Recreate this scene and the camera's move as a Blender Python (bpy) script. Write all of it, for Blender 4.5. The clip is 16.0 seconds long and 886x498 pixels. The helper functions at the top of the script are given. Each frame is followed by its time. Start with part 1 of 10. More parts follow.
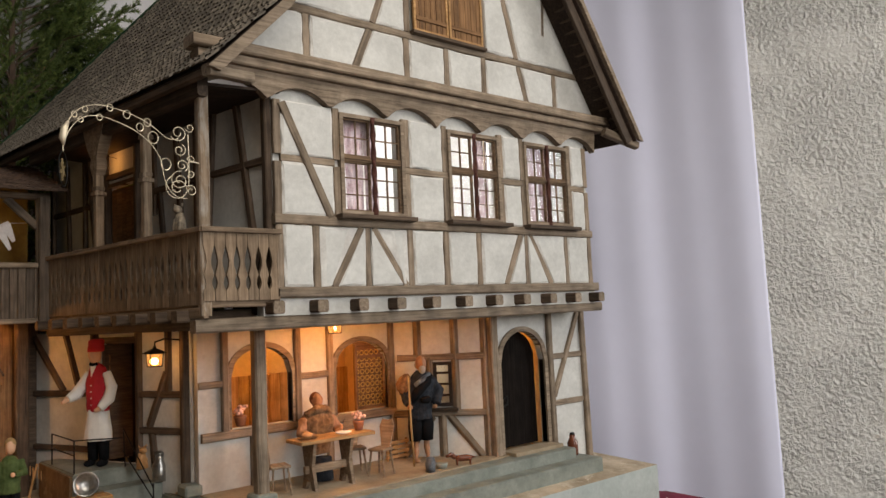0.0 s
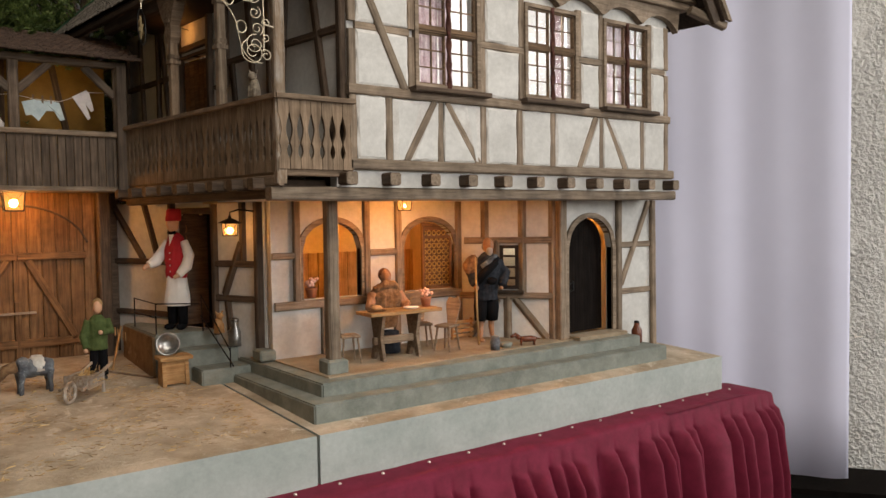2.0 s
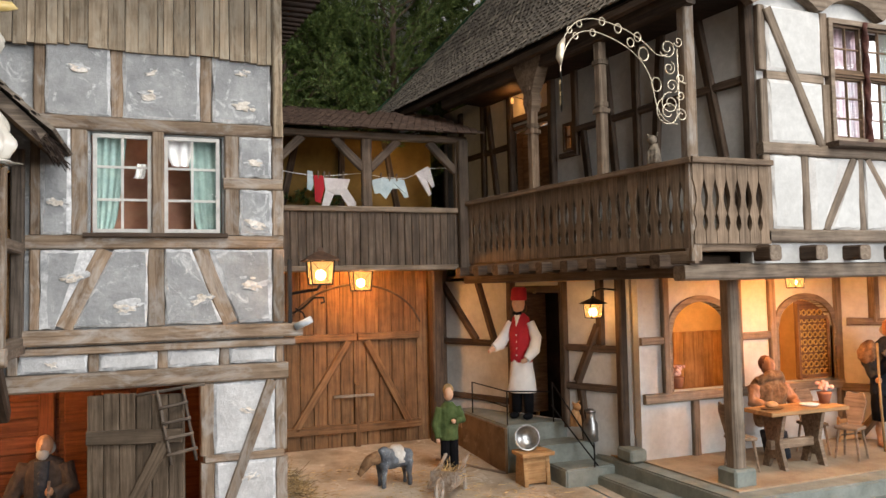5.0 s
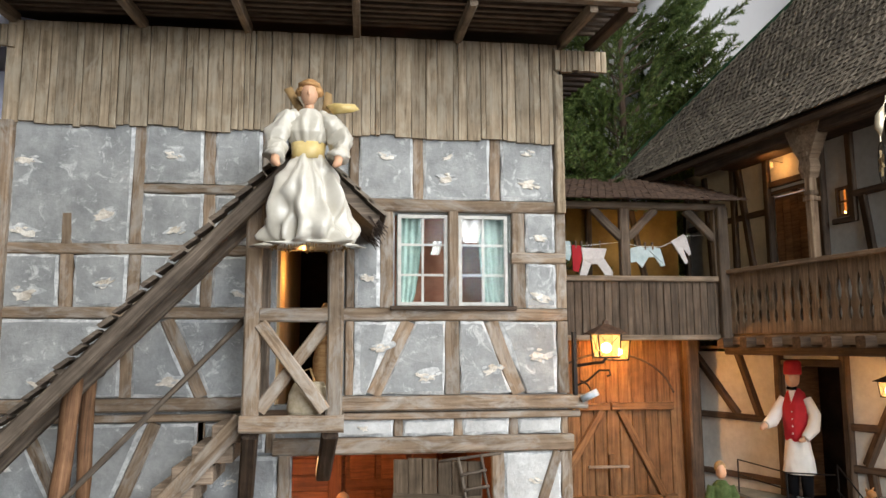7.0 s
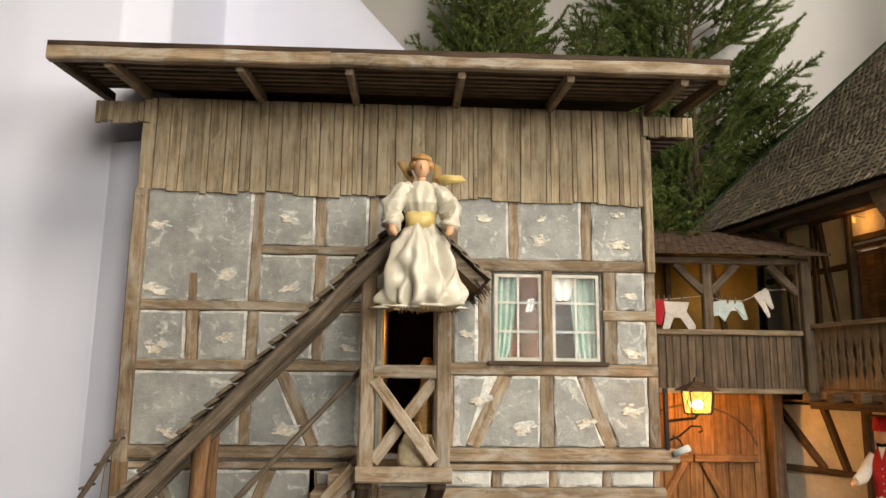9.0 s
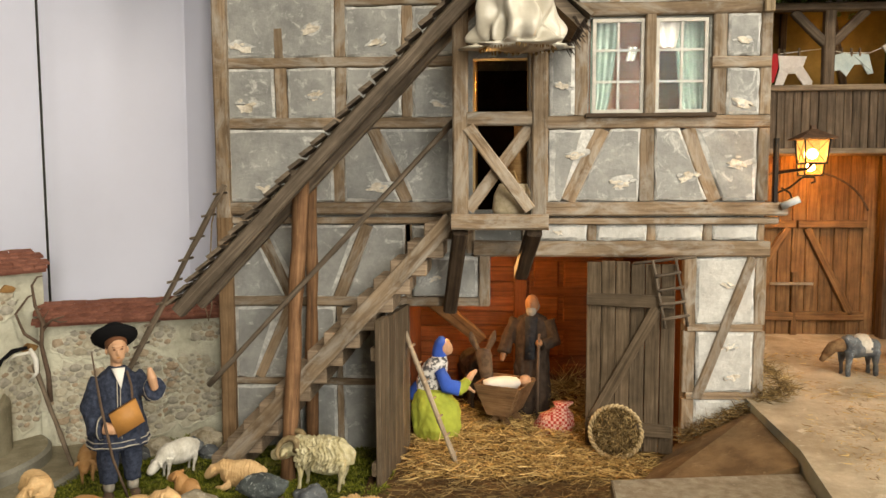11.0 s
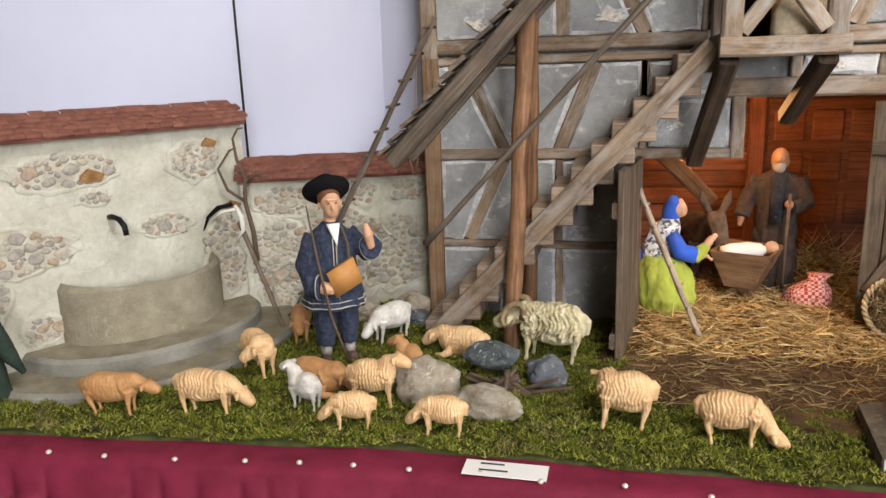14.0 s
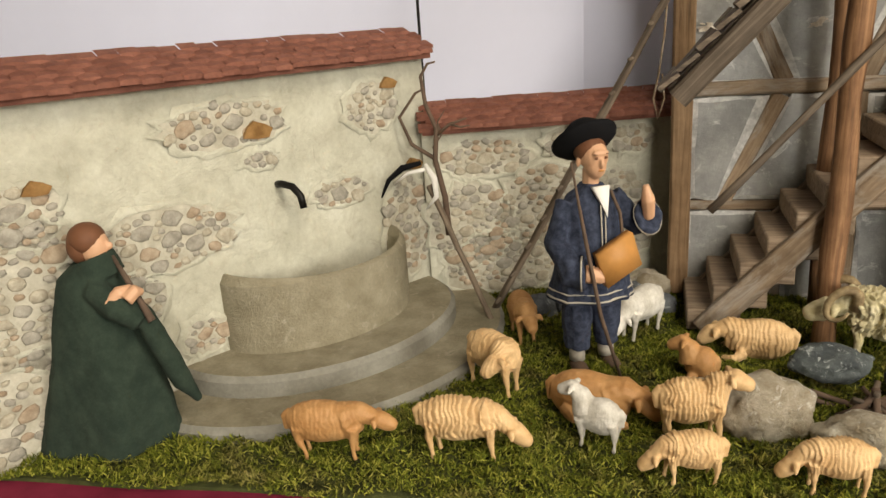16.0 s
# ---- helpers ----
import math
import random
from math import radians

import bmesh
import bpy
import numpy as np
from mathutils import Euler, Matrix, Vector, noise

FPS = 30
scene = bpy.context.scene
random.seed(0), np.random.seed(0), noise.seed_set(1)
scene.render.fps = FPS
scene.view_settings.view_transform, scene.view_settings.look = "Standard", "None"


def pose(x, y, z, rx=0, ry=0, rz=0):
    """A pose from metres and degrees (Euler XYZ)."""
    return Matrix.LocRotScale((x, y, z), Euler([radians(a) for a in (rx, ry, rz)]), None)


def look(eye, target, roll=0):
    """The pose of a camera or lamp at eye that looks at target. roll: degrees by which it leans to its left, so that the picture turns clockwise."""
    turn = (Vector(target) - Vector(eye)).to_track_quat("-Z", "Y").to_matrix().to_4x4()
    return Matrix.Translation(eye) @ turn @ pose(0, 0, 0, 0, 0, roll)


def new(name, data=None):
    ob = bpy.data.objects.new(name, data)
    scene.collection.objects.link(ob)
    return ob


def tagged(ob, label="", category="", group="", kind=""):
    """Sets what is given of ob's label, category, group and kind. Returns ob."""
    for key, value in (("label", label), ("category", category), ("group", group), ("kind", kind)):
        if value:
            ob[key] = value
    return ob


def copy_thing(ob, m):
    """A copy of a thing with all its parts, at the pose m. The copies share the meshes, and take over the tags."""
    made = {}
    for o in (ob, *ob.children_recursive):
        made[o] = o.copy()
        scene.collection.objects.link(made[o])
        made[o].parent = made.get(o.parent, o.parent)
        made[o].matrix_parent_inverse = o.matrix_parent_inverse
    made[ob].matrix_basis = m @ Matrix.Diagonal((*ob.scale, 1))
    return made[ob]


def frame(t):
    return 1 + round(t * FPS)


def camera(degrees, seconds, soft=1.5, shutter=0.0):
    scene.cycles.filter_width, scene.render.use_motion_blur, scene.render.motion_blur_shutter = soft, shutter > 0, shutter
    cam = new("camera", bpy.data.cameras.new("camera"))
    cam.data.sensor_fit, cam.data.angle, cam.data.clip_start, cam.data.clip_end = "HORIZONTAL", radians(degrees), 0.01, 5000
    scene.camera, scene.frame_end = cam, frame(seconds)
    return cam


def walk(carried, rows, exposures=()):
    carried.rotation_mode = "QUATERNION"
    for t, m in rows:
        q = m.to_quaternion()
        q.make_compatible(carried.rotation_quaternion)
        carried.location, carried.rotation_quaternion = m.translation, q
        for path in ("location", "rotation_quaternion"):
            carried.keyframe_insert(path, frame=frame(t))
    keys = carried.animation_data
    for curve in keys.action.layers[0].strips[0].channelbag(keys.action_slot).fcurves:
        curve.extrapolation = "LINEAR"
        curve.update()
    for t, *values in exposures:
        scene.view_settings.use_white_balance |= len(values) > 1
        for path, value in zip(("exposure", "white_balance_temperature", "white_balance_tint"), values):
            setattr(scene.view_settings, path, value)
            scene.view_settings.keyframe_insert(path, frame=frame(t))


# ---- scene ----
cam = camera(61.5, 16.0)
PATH = [
    (0, (0.037, 0.105, 1.348), (1.315, 1.633, 1.522), -2.7),
    (0.5, (0.049, 0.109, 1.334), (1.339, 1.634, 1.447), -2.0),
    (1, (0.052, 0.117, 1.319), (1.333, 1.653, 1.36), -1.4),
    (1.5, (0.04, 0.122, 1.306), (1.274, 1.696, 1.281), -0.9),
    (2, (0.023, 0.14, 1.296), (1.178, 1.771, 1.213), -0.8),
    (2.5, (-0.002, 0.177, 1.286), (1.056, 1.871, 1.168), -1.0),
    (3, (-0.005, 0.243, 1.274), (0.959, 1.991, 1.154), -1.0),
    (3.2, (-0.01, 0.273, 1.273), (0.919, 2.042, 1.169), -1.1),
    (5.3, (-0.247, 0.489, 1.341), (0.393, 2.38, 1.466), -1.2),
    (5.5, (-0.27, 0.495, 1.345), (0.326, 2.4, 1.482), -1.2),
    (6, (-0.324, 0.501, 1.348), (0.145, 2.437, 1.521), -1.0),
    (6.5, (-0.372, 0.501, 1.352), (-0.029, 2.46, 1.56), -0.6),
    (7, (-0.408, 0.491, 1.362), (-0.157, 2.459, 1.619), -0.2),
    (7.5, (-0.437, 0.464, 1.387), (-0.24, 2.427, 1.712), 0.1),
    (8, (-0.461, 0.423, 1.404), (-0.303, 2.378, 1.795), 0.3),
    (8.2, (-0.471, 0.414, 1.407), (-0.317, 2.364, 1.825), 0.4),
    (10.3, (-0.502, 0.442, 1.336), (-0.551, 2.442, 1.36), 0.2),
    (10.5, (-0.5, 0.452, 1.326), (-0.573, 2.45, 1.288), 0.1),
    (11, (-0.51, 0.462, 1.301), (-0.622, 2.452, 1.139), -0.2),
    (11.5, (-0.522, 0.469, 1.287), (-0.669, 2.447, 1.024), -0.3),
    (12, (-0.53, 0.473, 1.27), (-0.714, 2.437, 0.94), -0.5),
    (12.5, (-0.543, 0.478, 1.263), (-0.777, 2.426, 0.879), -0.7),
    (13, (-0.575, 0.494, 1.256), (-0.876, 2.426, 0.833), -1.2),
    (13.5, (-0.612, 0.528, 1.244), (-0.995, 2.439, 0.793), -1.6),
    (14, (-0.675, 0.598, 1.236), (-1.142, 2.485, 0.763), -1.9),
    (14.5, (-0.77, 0.676, 1.236), (-1.305, 2.54, 0.745), -2.2),
    (15, (-0.842, 0.712, 1.218), (-1.414, 2.559, 0.705), -2.8),
    (15.5, (-0.927, 0.76, 1.209), (-1.502, 2.596, 0.661), -3.5),
    (16, (-1.015, 0.797, 1.202), (-1.554, 2.631, 0.612), -3.9),
]
EXPOSURES = [(0.0, 0.02, 6900, 11), (2.0, 0.10, 7000, 12), (3.2, 0.32, 7500, 12), (5.3, 0.77, 6300, 11), (7.0, 0.98, 6250, 8), (8.2, 0.94, 7200, 8), (10.3, 0.78, 8400, 6), (11.5, 0.92, 7700, 8), (12.5, 0.96, 6900, 12), (14.0, 1.08, 6650, 13), (15.2, 1.02, 7100, 13), (16.0, 1.04, 7900, 9)]
walk(cam, [(t, look(eye, target, roll)) for t, eye, target, roll in PATH], EXPOSURES)

# ---- world and light ----
world = bpy.data.worlds.new("world")
scene.world = world
world.use_nodes = True
wn = world.node_tree
sky = wn.nodes.new("ShaderNodeTexSky")
sky.sky_type = "NISHITA"
sky.sun_disc = False
sky.sun_elevation, sky.sun_rotation = radians(35), radians(150)
wn.links.new(sky.outputs["Color"], wn.nodes["Background"].inputs["Color"])
wn.nodes["Background"].inputs["Strength"].default_value = 0.12


def area_lamp(name, eye, target, sx, sy, watts, colour):
    d = bpy.data.lights.new(name, "AREA")
    d.shape, d.size, d.size_y, d.energy, d.color = "RECTANGLE", sx, sy, watts, colour
    ob = new(name, d)
    ob.matrix_world = look(eye, target)
    return ob


def bulb_light(name, at, watts, colour=(1.0, 0.42, 0.10), radius=0.006):
    d = bpy.data.lights.new(name, "POINT")
    d.energy, d.color, d.shadow_soft_size = watts, colour, radius
    ob = new(name, d)
    ob.location = at
    return ob


DAY = (0.93, 0.96, 1.0)
# daylight in the hall's two unseen windows, beside and behind the walk
area_lamp("window_light_east", (4.54, -1.25, 2.1), (0.4, 1.8, 1.1), 1.4, 1.5, 92, DAY)
area_lamp("window_light_middle", (0.80, -2.44, 2.15), (-0.4, 1.8, 1.1), 1.0, 1.5, 48, DAY)
# unseen overhead fill, added to lift tops, trees and yard floor
area_lamp("overhead_fill", (0.4, -0.2, 3.13), (0.3, 0.2, 0.0), 1.6, 1.2, 42, (1.0, 0.96, 0.90))


# ---- materials ----
def ramp(nt, fac, stops):
    r = nt.nodes.new("ShaderNodeValToRGB")
    els = r.color_ramp.elements
    while len(els) < len(stops):
        els.new(0.5)
    for e, (p, c) in zip(els, stops):
        e.position, e.color = p, (*c, 1)
    nt.links.new(fac, r.inputs["Fac"])
    return r.outputs["Color"]


def noise_tex(nt, vec, scale, detail=6.0, rough=0.6, dist=0.0):
    n = nt.nodes.new("ShaderNodeTexNoise")
    n.inputs["Scale"].default_value, n.inputs["Detail"].default_value = scale, detail
    n.inputs["Roughness"].default_value, n.inputs["Distortion"].default_value = rough, dist
    nt.links.new(vec, n.inputs["Vector"])
    return n.outputs["Fac"]


def mix(nt, fac, a, b, kind="MIX"):
    m = nt.nodes.new("ShaderNodeMix")
    m.data_type, m.blend_type = "RGBA", kind
    for sock, v in ((m.inputs[0], fac), (m.inputs[6], a), (m.inputs[7], b)):
        if isinstance(v, (int, float)):
            sock.default_value = v
        elif isinstance(v, tuple):
            sock.default_value = (*v, 1)
        else:
            nt.links.new(v, sock)
    return m.outputs[2]


def start(name, rough=0.8, metal=0.0, spec=0.5):
    m = bpy.data.materials.new(name)
    m.use_nodes = True
    nt = m.node_tree
    b = nt.nodes["Principled BSDF"]
    b.inputs["Roughness"].default_value, b.inputs["Metallic"].default_value = rough, metal
    b.inputs["Specular IOR Level"].default_value = spec
    return m, nt, b


def coords(nt, stretch=(1, 1, 1), shuffle=True):
    tc = nt.nodes.new("ShaderNodeTexCoord")
    mp = nt.nodes.new("ShaderNodeMapping")
    mp.inputs["Scale"].default_value = stretch
    nt.links.new(tc.outputs["Object"], mp.inputs["Vector"])
    if shuffle:
        oi = nt.nodes.new("ShaderNodeObjectInfo")
        c = nt.nodes.new("ShaderNodeCombineXYZ")
        k = nt.nodes.new("ShaderNodeMath")
        k.operation = "MULTIPLY"
        k.inputs[1].default_value = 37.0
        nt.links.new(oi.outputs["Random"], k.inputs[0])
        for i in range(3):
            nt.links.new(k.outputs[0], c.inputs[i])
        nt.links.new(c.outputs[0], mp.inputs["Location"])
    return mp.outputs["Vector"]


def bump(nt, b, height, strength, dist=0.002, normal=None):
    n = nt.nodes.new("ShaderNodeBump")
    n.inputs["Strength"].default_value, n.inputs["Distance"].default_value = strength, dist
    nt.links.new(height, n.inputs["Height"])
    if normal is not None:
        nt.links.new(normal, n.inputs["Normal"])
    nt.links.new(n.outputs["Normal"], b.inputs["Normal"])
    return n.outputs["Normal"]


def wood(name, dark, mid, light, rough=0.75, vary=0.35, grain=1.0, scuff=None, upright=False):
    """Weathered wood with the grain along the piece's own x, or upright along its z."""
    m, nt, b = start(name, rough, spec=0.25)
    v = coords(nt, (170 * grain, 170 * grain, 9 * grain) if upright else (9 * grain, 170 * grain, 170 * grain))
    g = noise_tex(nt, v, 1.0, 8, 0.65, 0.6)
    big = noise_tex(nt, coords(nt, (1, 1, 1)), 22, 4, 0.6)
    col = ramp(nt, g, [(0.28, dark), (0.5, mid), (0.74, light)])
    blot = ramp(nt, big, [(0.3, (0.55, 0.53, 0.5)), (0.62, (1.12, 1.1, 1.08))])
    col = mix(nt, 0.75, col, blot, "MULTIPLY")
    if scuff is not None:
        n3 = noise_tex(nt, coords(nt, (14, 40, 40)), 1.0, 7, 0.7, 0.8)
        col = mix(nt, ramp(nt, n3, [(0.46, (0, 0, 0)), (0.66, (0.85, 0.85, 0.85))]), col, scuff)
    oi = nt.nodes.new("ShaderNodeObjectInfo")
    tone = ramp(nt, oi.outputs["Random"], [(0.0, (1 - vary, 1 - vary, 1 - vary)), (1.0, (1 + vary, 1 + vary * 0.9, 1 + vary * 0.8))])
    col = mix(nt, 1.0, col, tone, "MULTIPLY")
    nt.links.new(col, b.inputs["Base Color"])
    bump(nt, b, g, 0.55, 0.0015)
    return m


def mottled(name, a, c, scale, rough=0.85, strength=0.3, fine=6.0, dist=0.002, light=None, spec=0.3, spread=(0.35, 0.65), shuffle=True):
    """Two-scale mottled surface for plaster, stone, cloth and paint."""
    m, nt, b = start(name, rough, spec=spec)
    v = coords(nt, (1, 1, 1), shuffle)
    n1 = noise_tex(nt, v, scale, 5, 0.62)
    n2 = noise_tex(nt, v, scale * fine, 6, 0.7)
    col = ramp(nt, n1, [(spread[0], a), (spread[1], c)])
    sh = ramp(nt, n2, [(0.25, (0.82, 0.82, 0.82)), (0.7, (1.08, 1.08, 1.08))])
    col = mix(nt, 0.8 if fine > 3 else 0.12, col, sh, "MULTIPLY")
    if light is not None:
        n3 = noise_tex(nt, v, scale * 1.7, 8, 0.75, 1.0)
        fac = ramp(nt, n3, [(0.56, (0, 0, 0)), (0.66, (1, 1, 1))])
        col = mix(nt, fac, col, light)
    nt.links.new(col, b.inputs["Base Color"])
    bump(nt, b, n2, strength, dist)
    return m


def plain(name, colour, rough=0.6, metal=0.0, spec=0.4, vary=0.12, scale=60):
    m, nt, b = start(name, rough, metal, spec)
    n = noise_tex(nt, coords(nt), scale, 5, 0.6)
    lo, hi = tuple(c * (1 - vary) for c in colour), tuple(min(1, c * (1 + vary)) for c in colour)
    nt.links.new(ramp(nt, n, [(0.3, lo), (0.7, hi)]), b.inputs["Base Color"])
    bump(nt, b, n, 0.15, 0.001)
    return m


def glow(name, colour, strength):
    m, nt, b = start(name, 0.4)
    b.inputs["Base Color"].default_value = (*colour, 1)
    b.inputs["Emission Color"].default_value = (*colour, 1)
    b.inputs["Emission Strength"].default_value = strength
    return m


def glass(name, tint=(1, 1, 1), rough=0.02):
    m, nt, b = start(name, rough)
    b.inputs["Base Color"].default_value = (*tint, 1)
    b.inputs["Transmission Weight"].default_value = 1.0
    b.inputs["IOR"].default_value = 1.13
    return m


TIMBER = wood("inn_timber", (0.105, 0.078, 0.054), (0.225, 0.172, 0.124), (0.34, 0.275, 0.205), vary=0.16)
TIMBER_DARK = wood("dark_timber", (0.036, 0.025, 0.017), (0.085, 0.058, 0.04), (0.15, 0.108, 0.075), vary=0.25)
BARN_TIMBER = wood("barn_timber", (0.115, 0.075, 0.046), (0.245, 0.178, 0.120), (0.37, 0.288, 0.208), vary=0.2, scuff=(0.38, 0.35, 0.31))
BARN_DARK = wood("old_stair_timber", (0.05, 0.038, 0.03), (0.125, 0.098, 0.075), (0.24, 0.195, 0.15), vary=0.25)
PLANK = wood("weathered_plank", (0.115, 0.083, 0.051), (0.335, 0.262, 0.178), (0.51, 0.42, 0.31), vary=0.17, scuff=(0.42, 0.36, 0.27))
STEP_WOOD = wood("worn_stair_tread", (0.13, 0.09, 0.062), (0.27, 0.205, 0.15), (0.40, 0.325, 0.25), vary=0.15)
BALCONY = wood("balcony_wood", (0.09, 0.06, 0.038), (0.21, 0.148, 0.098), (0.34, 0.255, 0.18), vary=0.2)
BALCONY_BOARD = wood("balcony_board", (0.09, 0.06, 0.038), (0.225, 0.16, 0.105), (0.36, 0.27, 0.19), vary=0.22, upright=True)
GATE = wood("gate_wood", (0.085, 0.042, 0.019), (0.20, 0.105, 0.046), (0.30, 0.168, 0.078), vary=0.14)
# dark brown-grey wood, darkened further for the shade of the gallery recess
GALLERY_SHADED = wood("gallery_wood_shaded", (0.048, 0.034, 0.024), (0.115, 0.085, 0.062), (0.20, 0.155, 0.115), vary=0.2)
# darker copy of the balcony board: the side's shade is in its colour
BALCONY_SHADED = wood("balcony_board_shaded", (0.065, 0.045, 0.03), (0.165, 0.12, 0.08), (0.28, 0.21, 0.15), vary=0.25, upright=True)
ROUND_WOOD = wood("round_pole_wood", (0.065, 0.033, 0.018), (0.19, 0.10, 0.052), (0.33, 0.19, 0.10), vary=0.15)
RED_BOARD = wood("stable_board", (0.065, 0.02, 0.009), (0.165, 0.055, 0.022), (0.25, 0.092, 0.04), vary=0.22)
CRIB_WOOD = wood("manger_wood", (0.10, 0.052, 0.024), (0.21, 0.12, 0.062), (0.31, 0.20, 0.115), vary=0.1)
LADDER_WOOD = wood("pale_ladder_wood", (0.22, 0.165, 0.115), (0.40, 0.32, 0.24), (0.54, 0.45, 0.35), vary=0.1)
CORNER_WOOD = wood("old_corner_wood", (0.10, 0.06, 0.032), (0.23, 0.145, 0.082), (0.34, 0.23, 0.14), vary=0.1)
LEAF_WOOD = wood("old_leaf_wood", (0.05, 0.035, 0.022), (0.125, 0.092, 0.062), (0.215, 0.165, 0.118), vary=0.22)
PINE = wood("pine_wood", (0.26, 0.13, 0.05), (0.42, 0.24, 0.10), (0.55, 0.35, 0.17), vary=0.12)
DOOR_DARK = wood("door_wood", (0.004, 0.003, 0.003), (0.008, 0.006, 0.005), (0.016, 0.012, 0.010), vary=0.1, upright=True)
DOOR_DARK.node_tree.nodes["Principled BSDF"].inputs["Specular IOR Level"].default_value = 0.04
PLASTER = mottled("white_plaster", (0.49, 0.48, 0.45), (0.60, 0.59, 0.555), 14, 0.9, 0.3)
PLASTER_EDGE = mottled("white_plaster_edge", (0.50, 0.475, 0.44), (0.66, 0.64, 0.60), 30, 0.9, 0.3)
GREY_PLASTER = mottled("grey_barn_plaster", (0.25, 0.254, 0.252), (0.39, 0.394, 0.385), 18, 0.7, 0.6, 5, 0.004, (0.60, 0.60, 0.585), 0.3)
PALE_PLASTER = mottled("pale_limewash", (0.46, 0.455, 0.44), (0.64, 0.635, 0.615), 22, 0.75, 0.7, 5, 0.004, (0.64, 0.64, 0.62), 0.3)
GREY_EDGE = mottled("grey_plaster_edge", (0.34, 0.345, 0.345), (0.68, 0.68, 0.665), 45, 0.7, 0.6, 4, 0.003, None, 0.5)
CHIP = mottled("bare_plaster_chip", (0.50, 0.43, 0.34), (0.84, 0.79, 0.71), 60, 0.95, 0.6, 4, 0.003)
STAGE = mottled("stage_paint", (0.34, 0.38, 0.35), (0.43, 0.465, 0.435), 9, 0.7, 0.12, 9, 0.001)
STAGE_PALE = mottled("stage_edge_paint", (0.38, 0.415, 0.385), (0.47, 0.50, 0.47), 12, 0.7, 0.2, 9, 0.001, (0.74, 0.73, 0.68))
STEP = mottled("grey_step_paint", (0.16, 0.175, 0.15), (0.25, 0.265, 0.23), 22, 0.85, 0.4, 9, 0.0015)
SAND = mottled("sandy_ground", (0.32, 0.25, 0.168), (0.60, 0.50, 0.375), 9, 0.95, 1.0, 14, 0.004, (0.66, 0.58, 0.46))
GRIT = mottled("gritty_stone_top", (0.30, 0.24, 0.17), (0.47, 0.40, 0.305), 60, 0.95, 1.0, 14, 0.004, (0.55, 0.49, 0.40))
# brown gritty stone, its colour lowered for the shade on the steps
STEP_GRIT_SHADED = mottled("brown_grit_shaded", (0.13, 0.098, 0.066), (0.25, 0.20, 0.145), 50, 0.95, 1.0, 12, 0.004, (0.36, 0.31, 0.24))
PORCH = mottled("sandy_porch", (0.24, 0.18, 0.115), (0.36, 0.29, 0.2), 14, 0.95, 0.6, 14, 0.002)
RAMP = mottled("brown_ramp_board", (0.12, 0.072, 0.036), (0.24, 0.155, 0.082), 16, 0.9, 0.7, 12, 0.002, (0.31, 0.22, 0.13))
CLOTH = mottled("maroon_cloth", (0.135, 0.009, 0.026), (0.185, 0.014, 0.039), 30, 0.75, 0.25, 30, 0.0006, None, 0.25)
SHEET_COOL = mottled("cool_white_sheet", (0.73, 0.755, 0.92), (0.755, 0.78, 0.945), 3, 0.9, 0.02, 3, 0.0005)
SHEET = mottled("white_sheet", (0.72, 0.72, 0.86), (0.74, 0.74, 0.88), 3, 0.9, 0.02, 3, 0.0005)
SOIL = mottled("mossy_soil", (0.03, 0.036, 0.01), (0.075, 0.085, 0.024), 30, 1.0, 0.8, 6, 0.004)
STRAW_SOIL = mottled("straw_floor", (0.065, 0.032, 0.013), (0.165, 0.09, 0.036), 22, 1.0, 0.9, 8, 0.004)
CONCRETE = mottled("trough_stone", (0.25, 0.22, 0.15), (0.36, 0.32, 0.23), 30, 0.95, 1.0, 9, 0.003, (0.38, 0.34, 0.26))
TROUGH_GREY = mottled("trough_grey", (0.195, 0.185, 0.155), (0.27, 0.262, 0.225), 14, 0.85, 0.5, 16, 0.001)
ROCK = mottled("rock", (0.33, 0.265, 0.175), (0.62, 0.56, 0.45), 40, 0.9, 1.0, 7, 0.007, (0.76, 0.73, 0.65))
ROCK_VEIN = mottled("veined_rock", (0.055, 0.065, 0.07), (0.13, 0.15, 0.15), 60, 0.8, 0.9, 6, 0.004, (0.50, 0.54, 0.53))
ROCK_DARK = mottled("dark_rock", (0.05, 0.055, 0.065), (0.15, 0.165, 0.18), 40, 0.75, 0.7, 5, 0.003, (0.32, 0.35, 0.36))
TILE = mottled("clay_tile", (0.15, 0.055, 0.037), (0.26, 0.105, 0.072), 25, 0.85, 0.5, 8, 0.002)
SHINGLE = wood("roof_shingle", (0.055, 0.046, 0.037), (0.135, 0.115, 0.092), (0.24, 0.21, 0.17), vary=0.35, grain=0.7)
GAL_TILE = mottled("gallery_tile", (0.055, 0.034, 0.025), (0.125, 0.08, 0.056), 60, 0.9, 0.5, 6, 0.002)
LATH = wood("roof_lath", (0.06, 0.041, 0.03), (0.135, 0.10, 0.075), (0.22, 0.17, 0.13), vary=0.3)
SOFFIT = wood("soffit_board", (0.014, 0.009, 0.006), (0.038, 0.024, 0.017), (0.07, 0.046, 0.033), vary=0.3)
RUST = plain("rusty_iron", (0.085, 0.045, 0.026), 0.7, 0.3, vary=0.4, scale=120)
IRON = plain("black_iron", (0.012, 0.011, 0.010), 0.5, 0.6)
PALE_METAL = plain("pale_gilt_metal", (0.60, 0.52, 0.38), 0.42, 0.5)
GOLD = plain("gold", (0.55, 0.36, 0.11), 0.42, 0.85)
PEARL = plain("pearl_pin_head", (0.72, 0.62, 0.54), 0.22, 0.35, vary=0.05)
TIN = plain("tin", (0.34, 0.33, 0.31), 0.36, 1.0, vary=0.35)
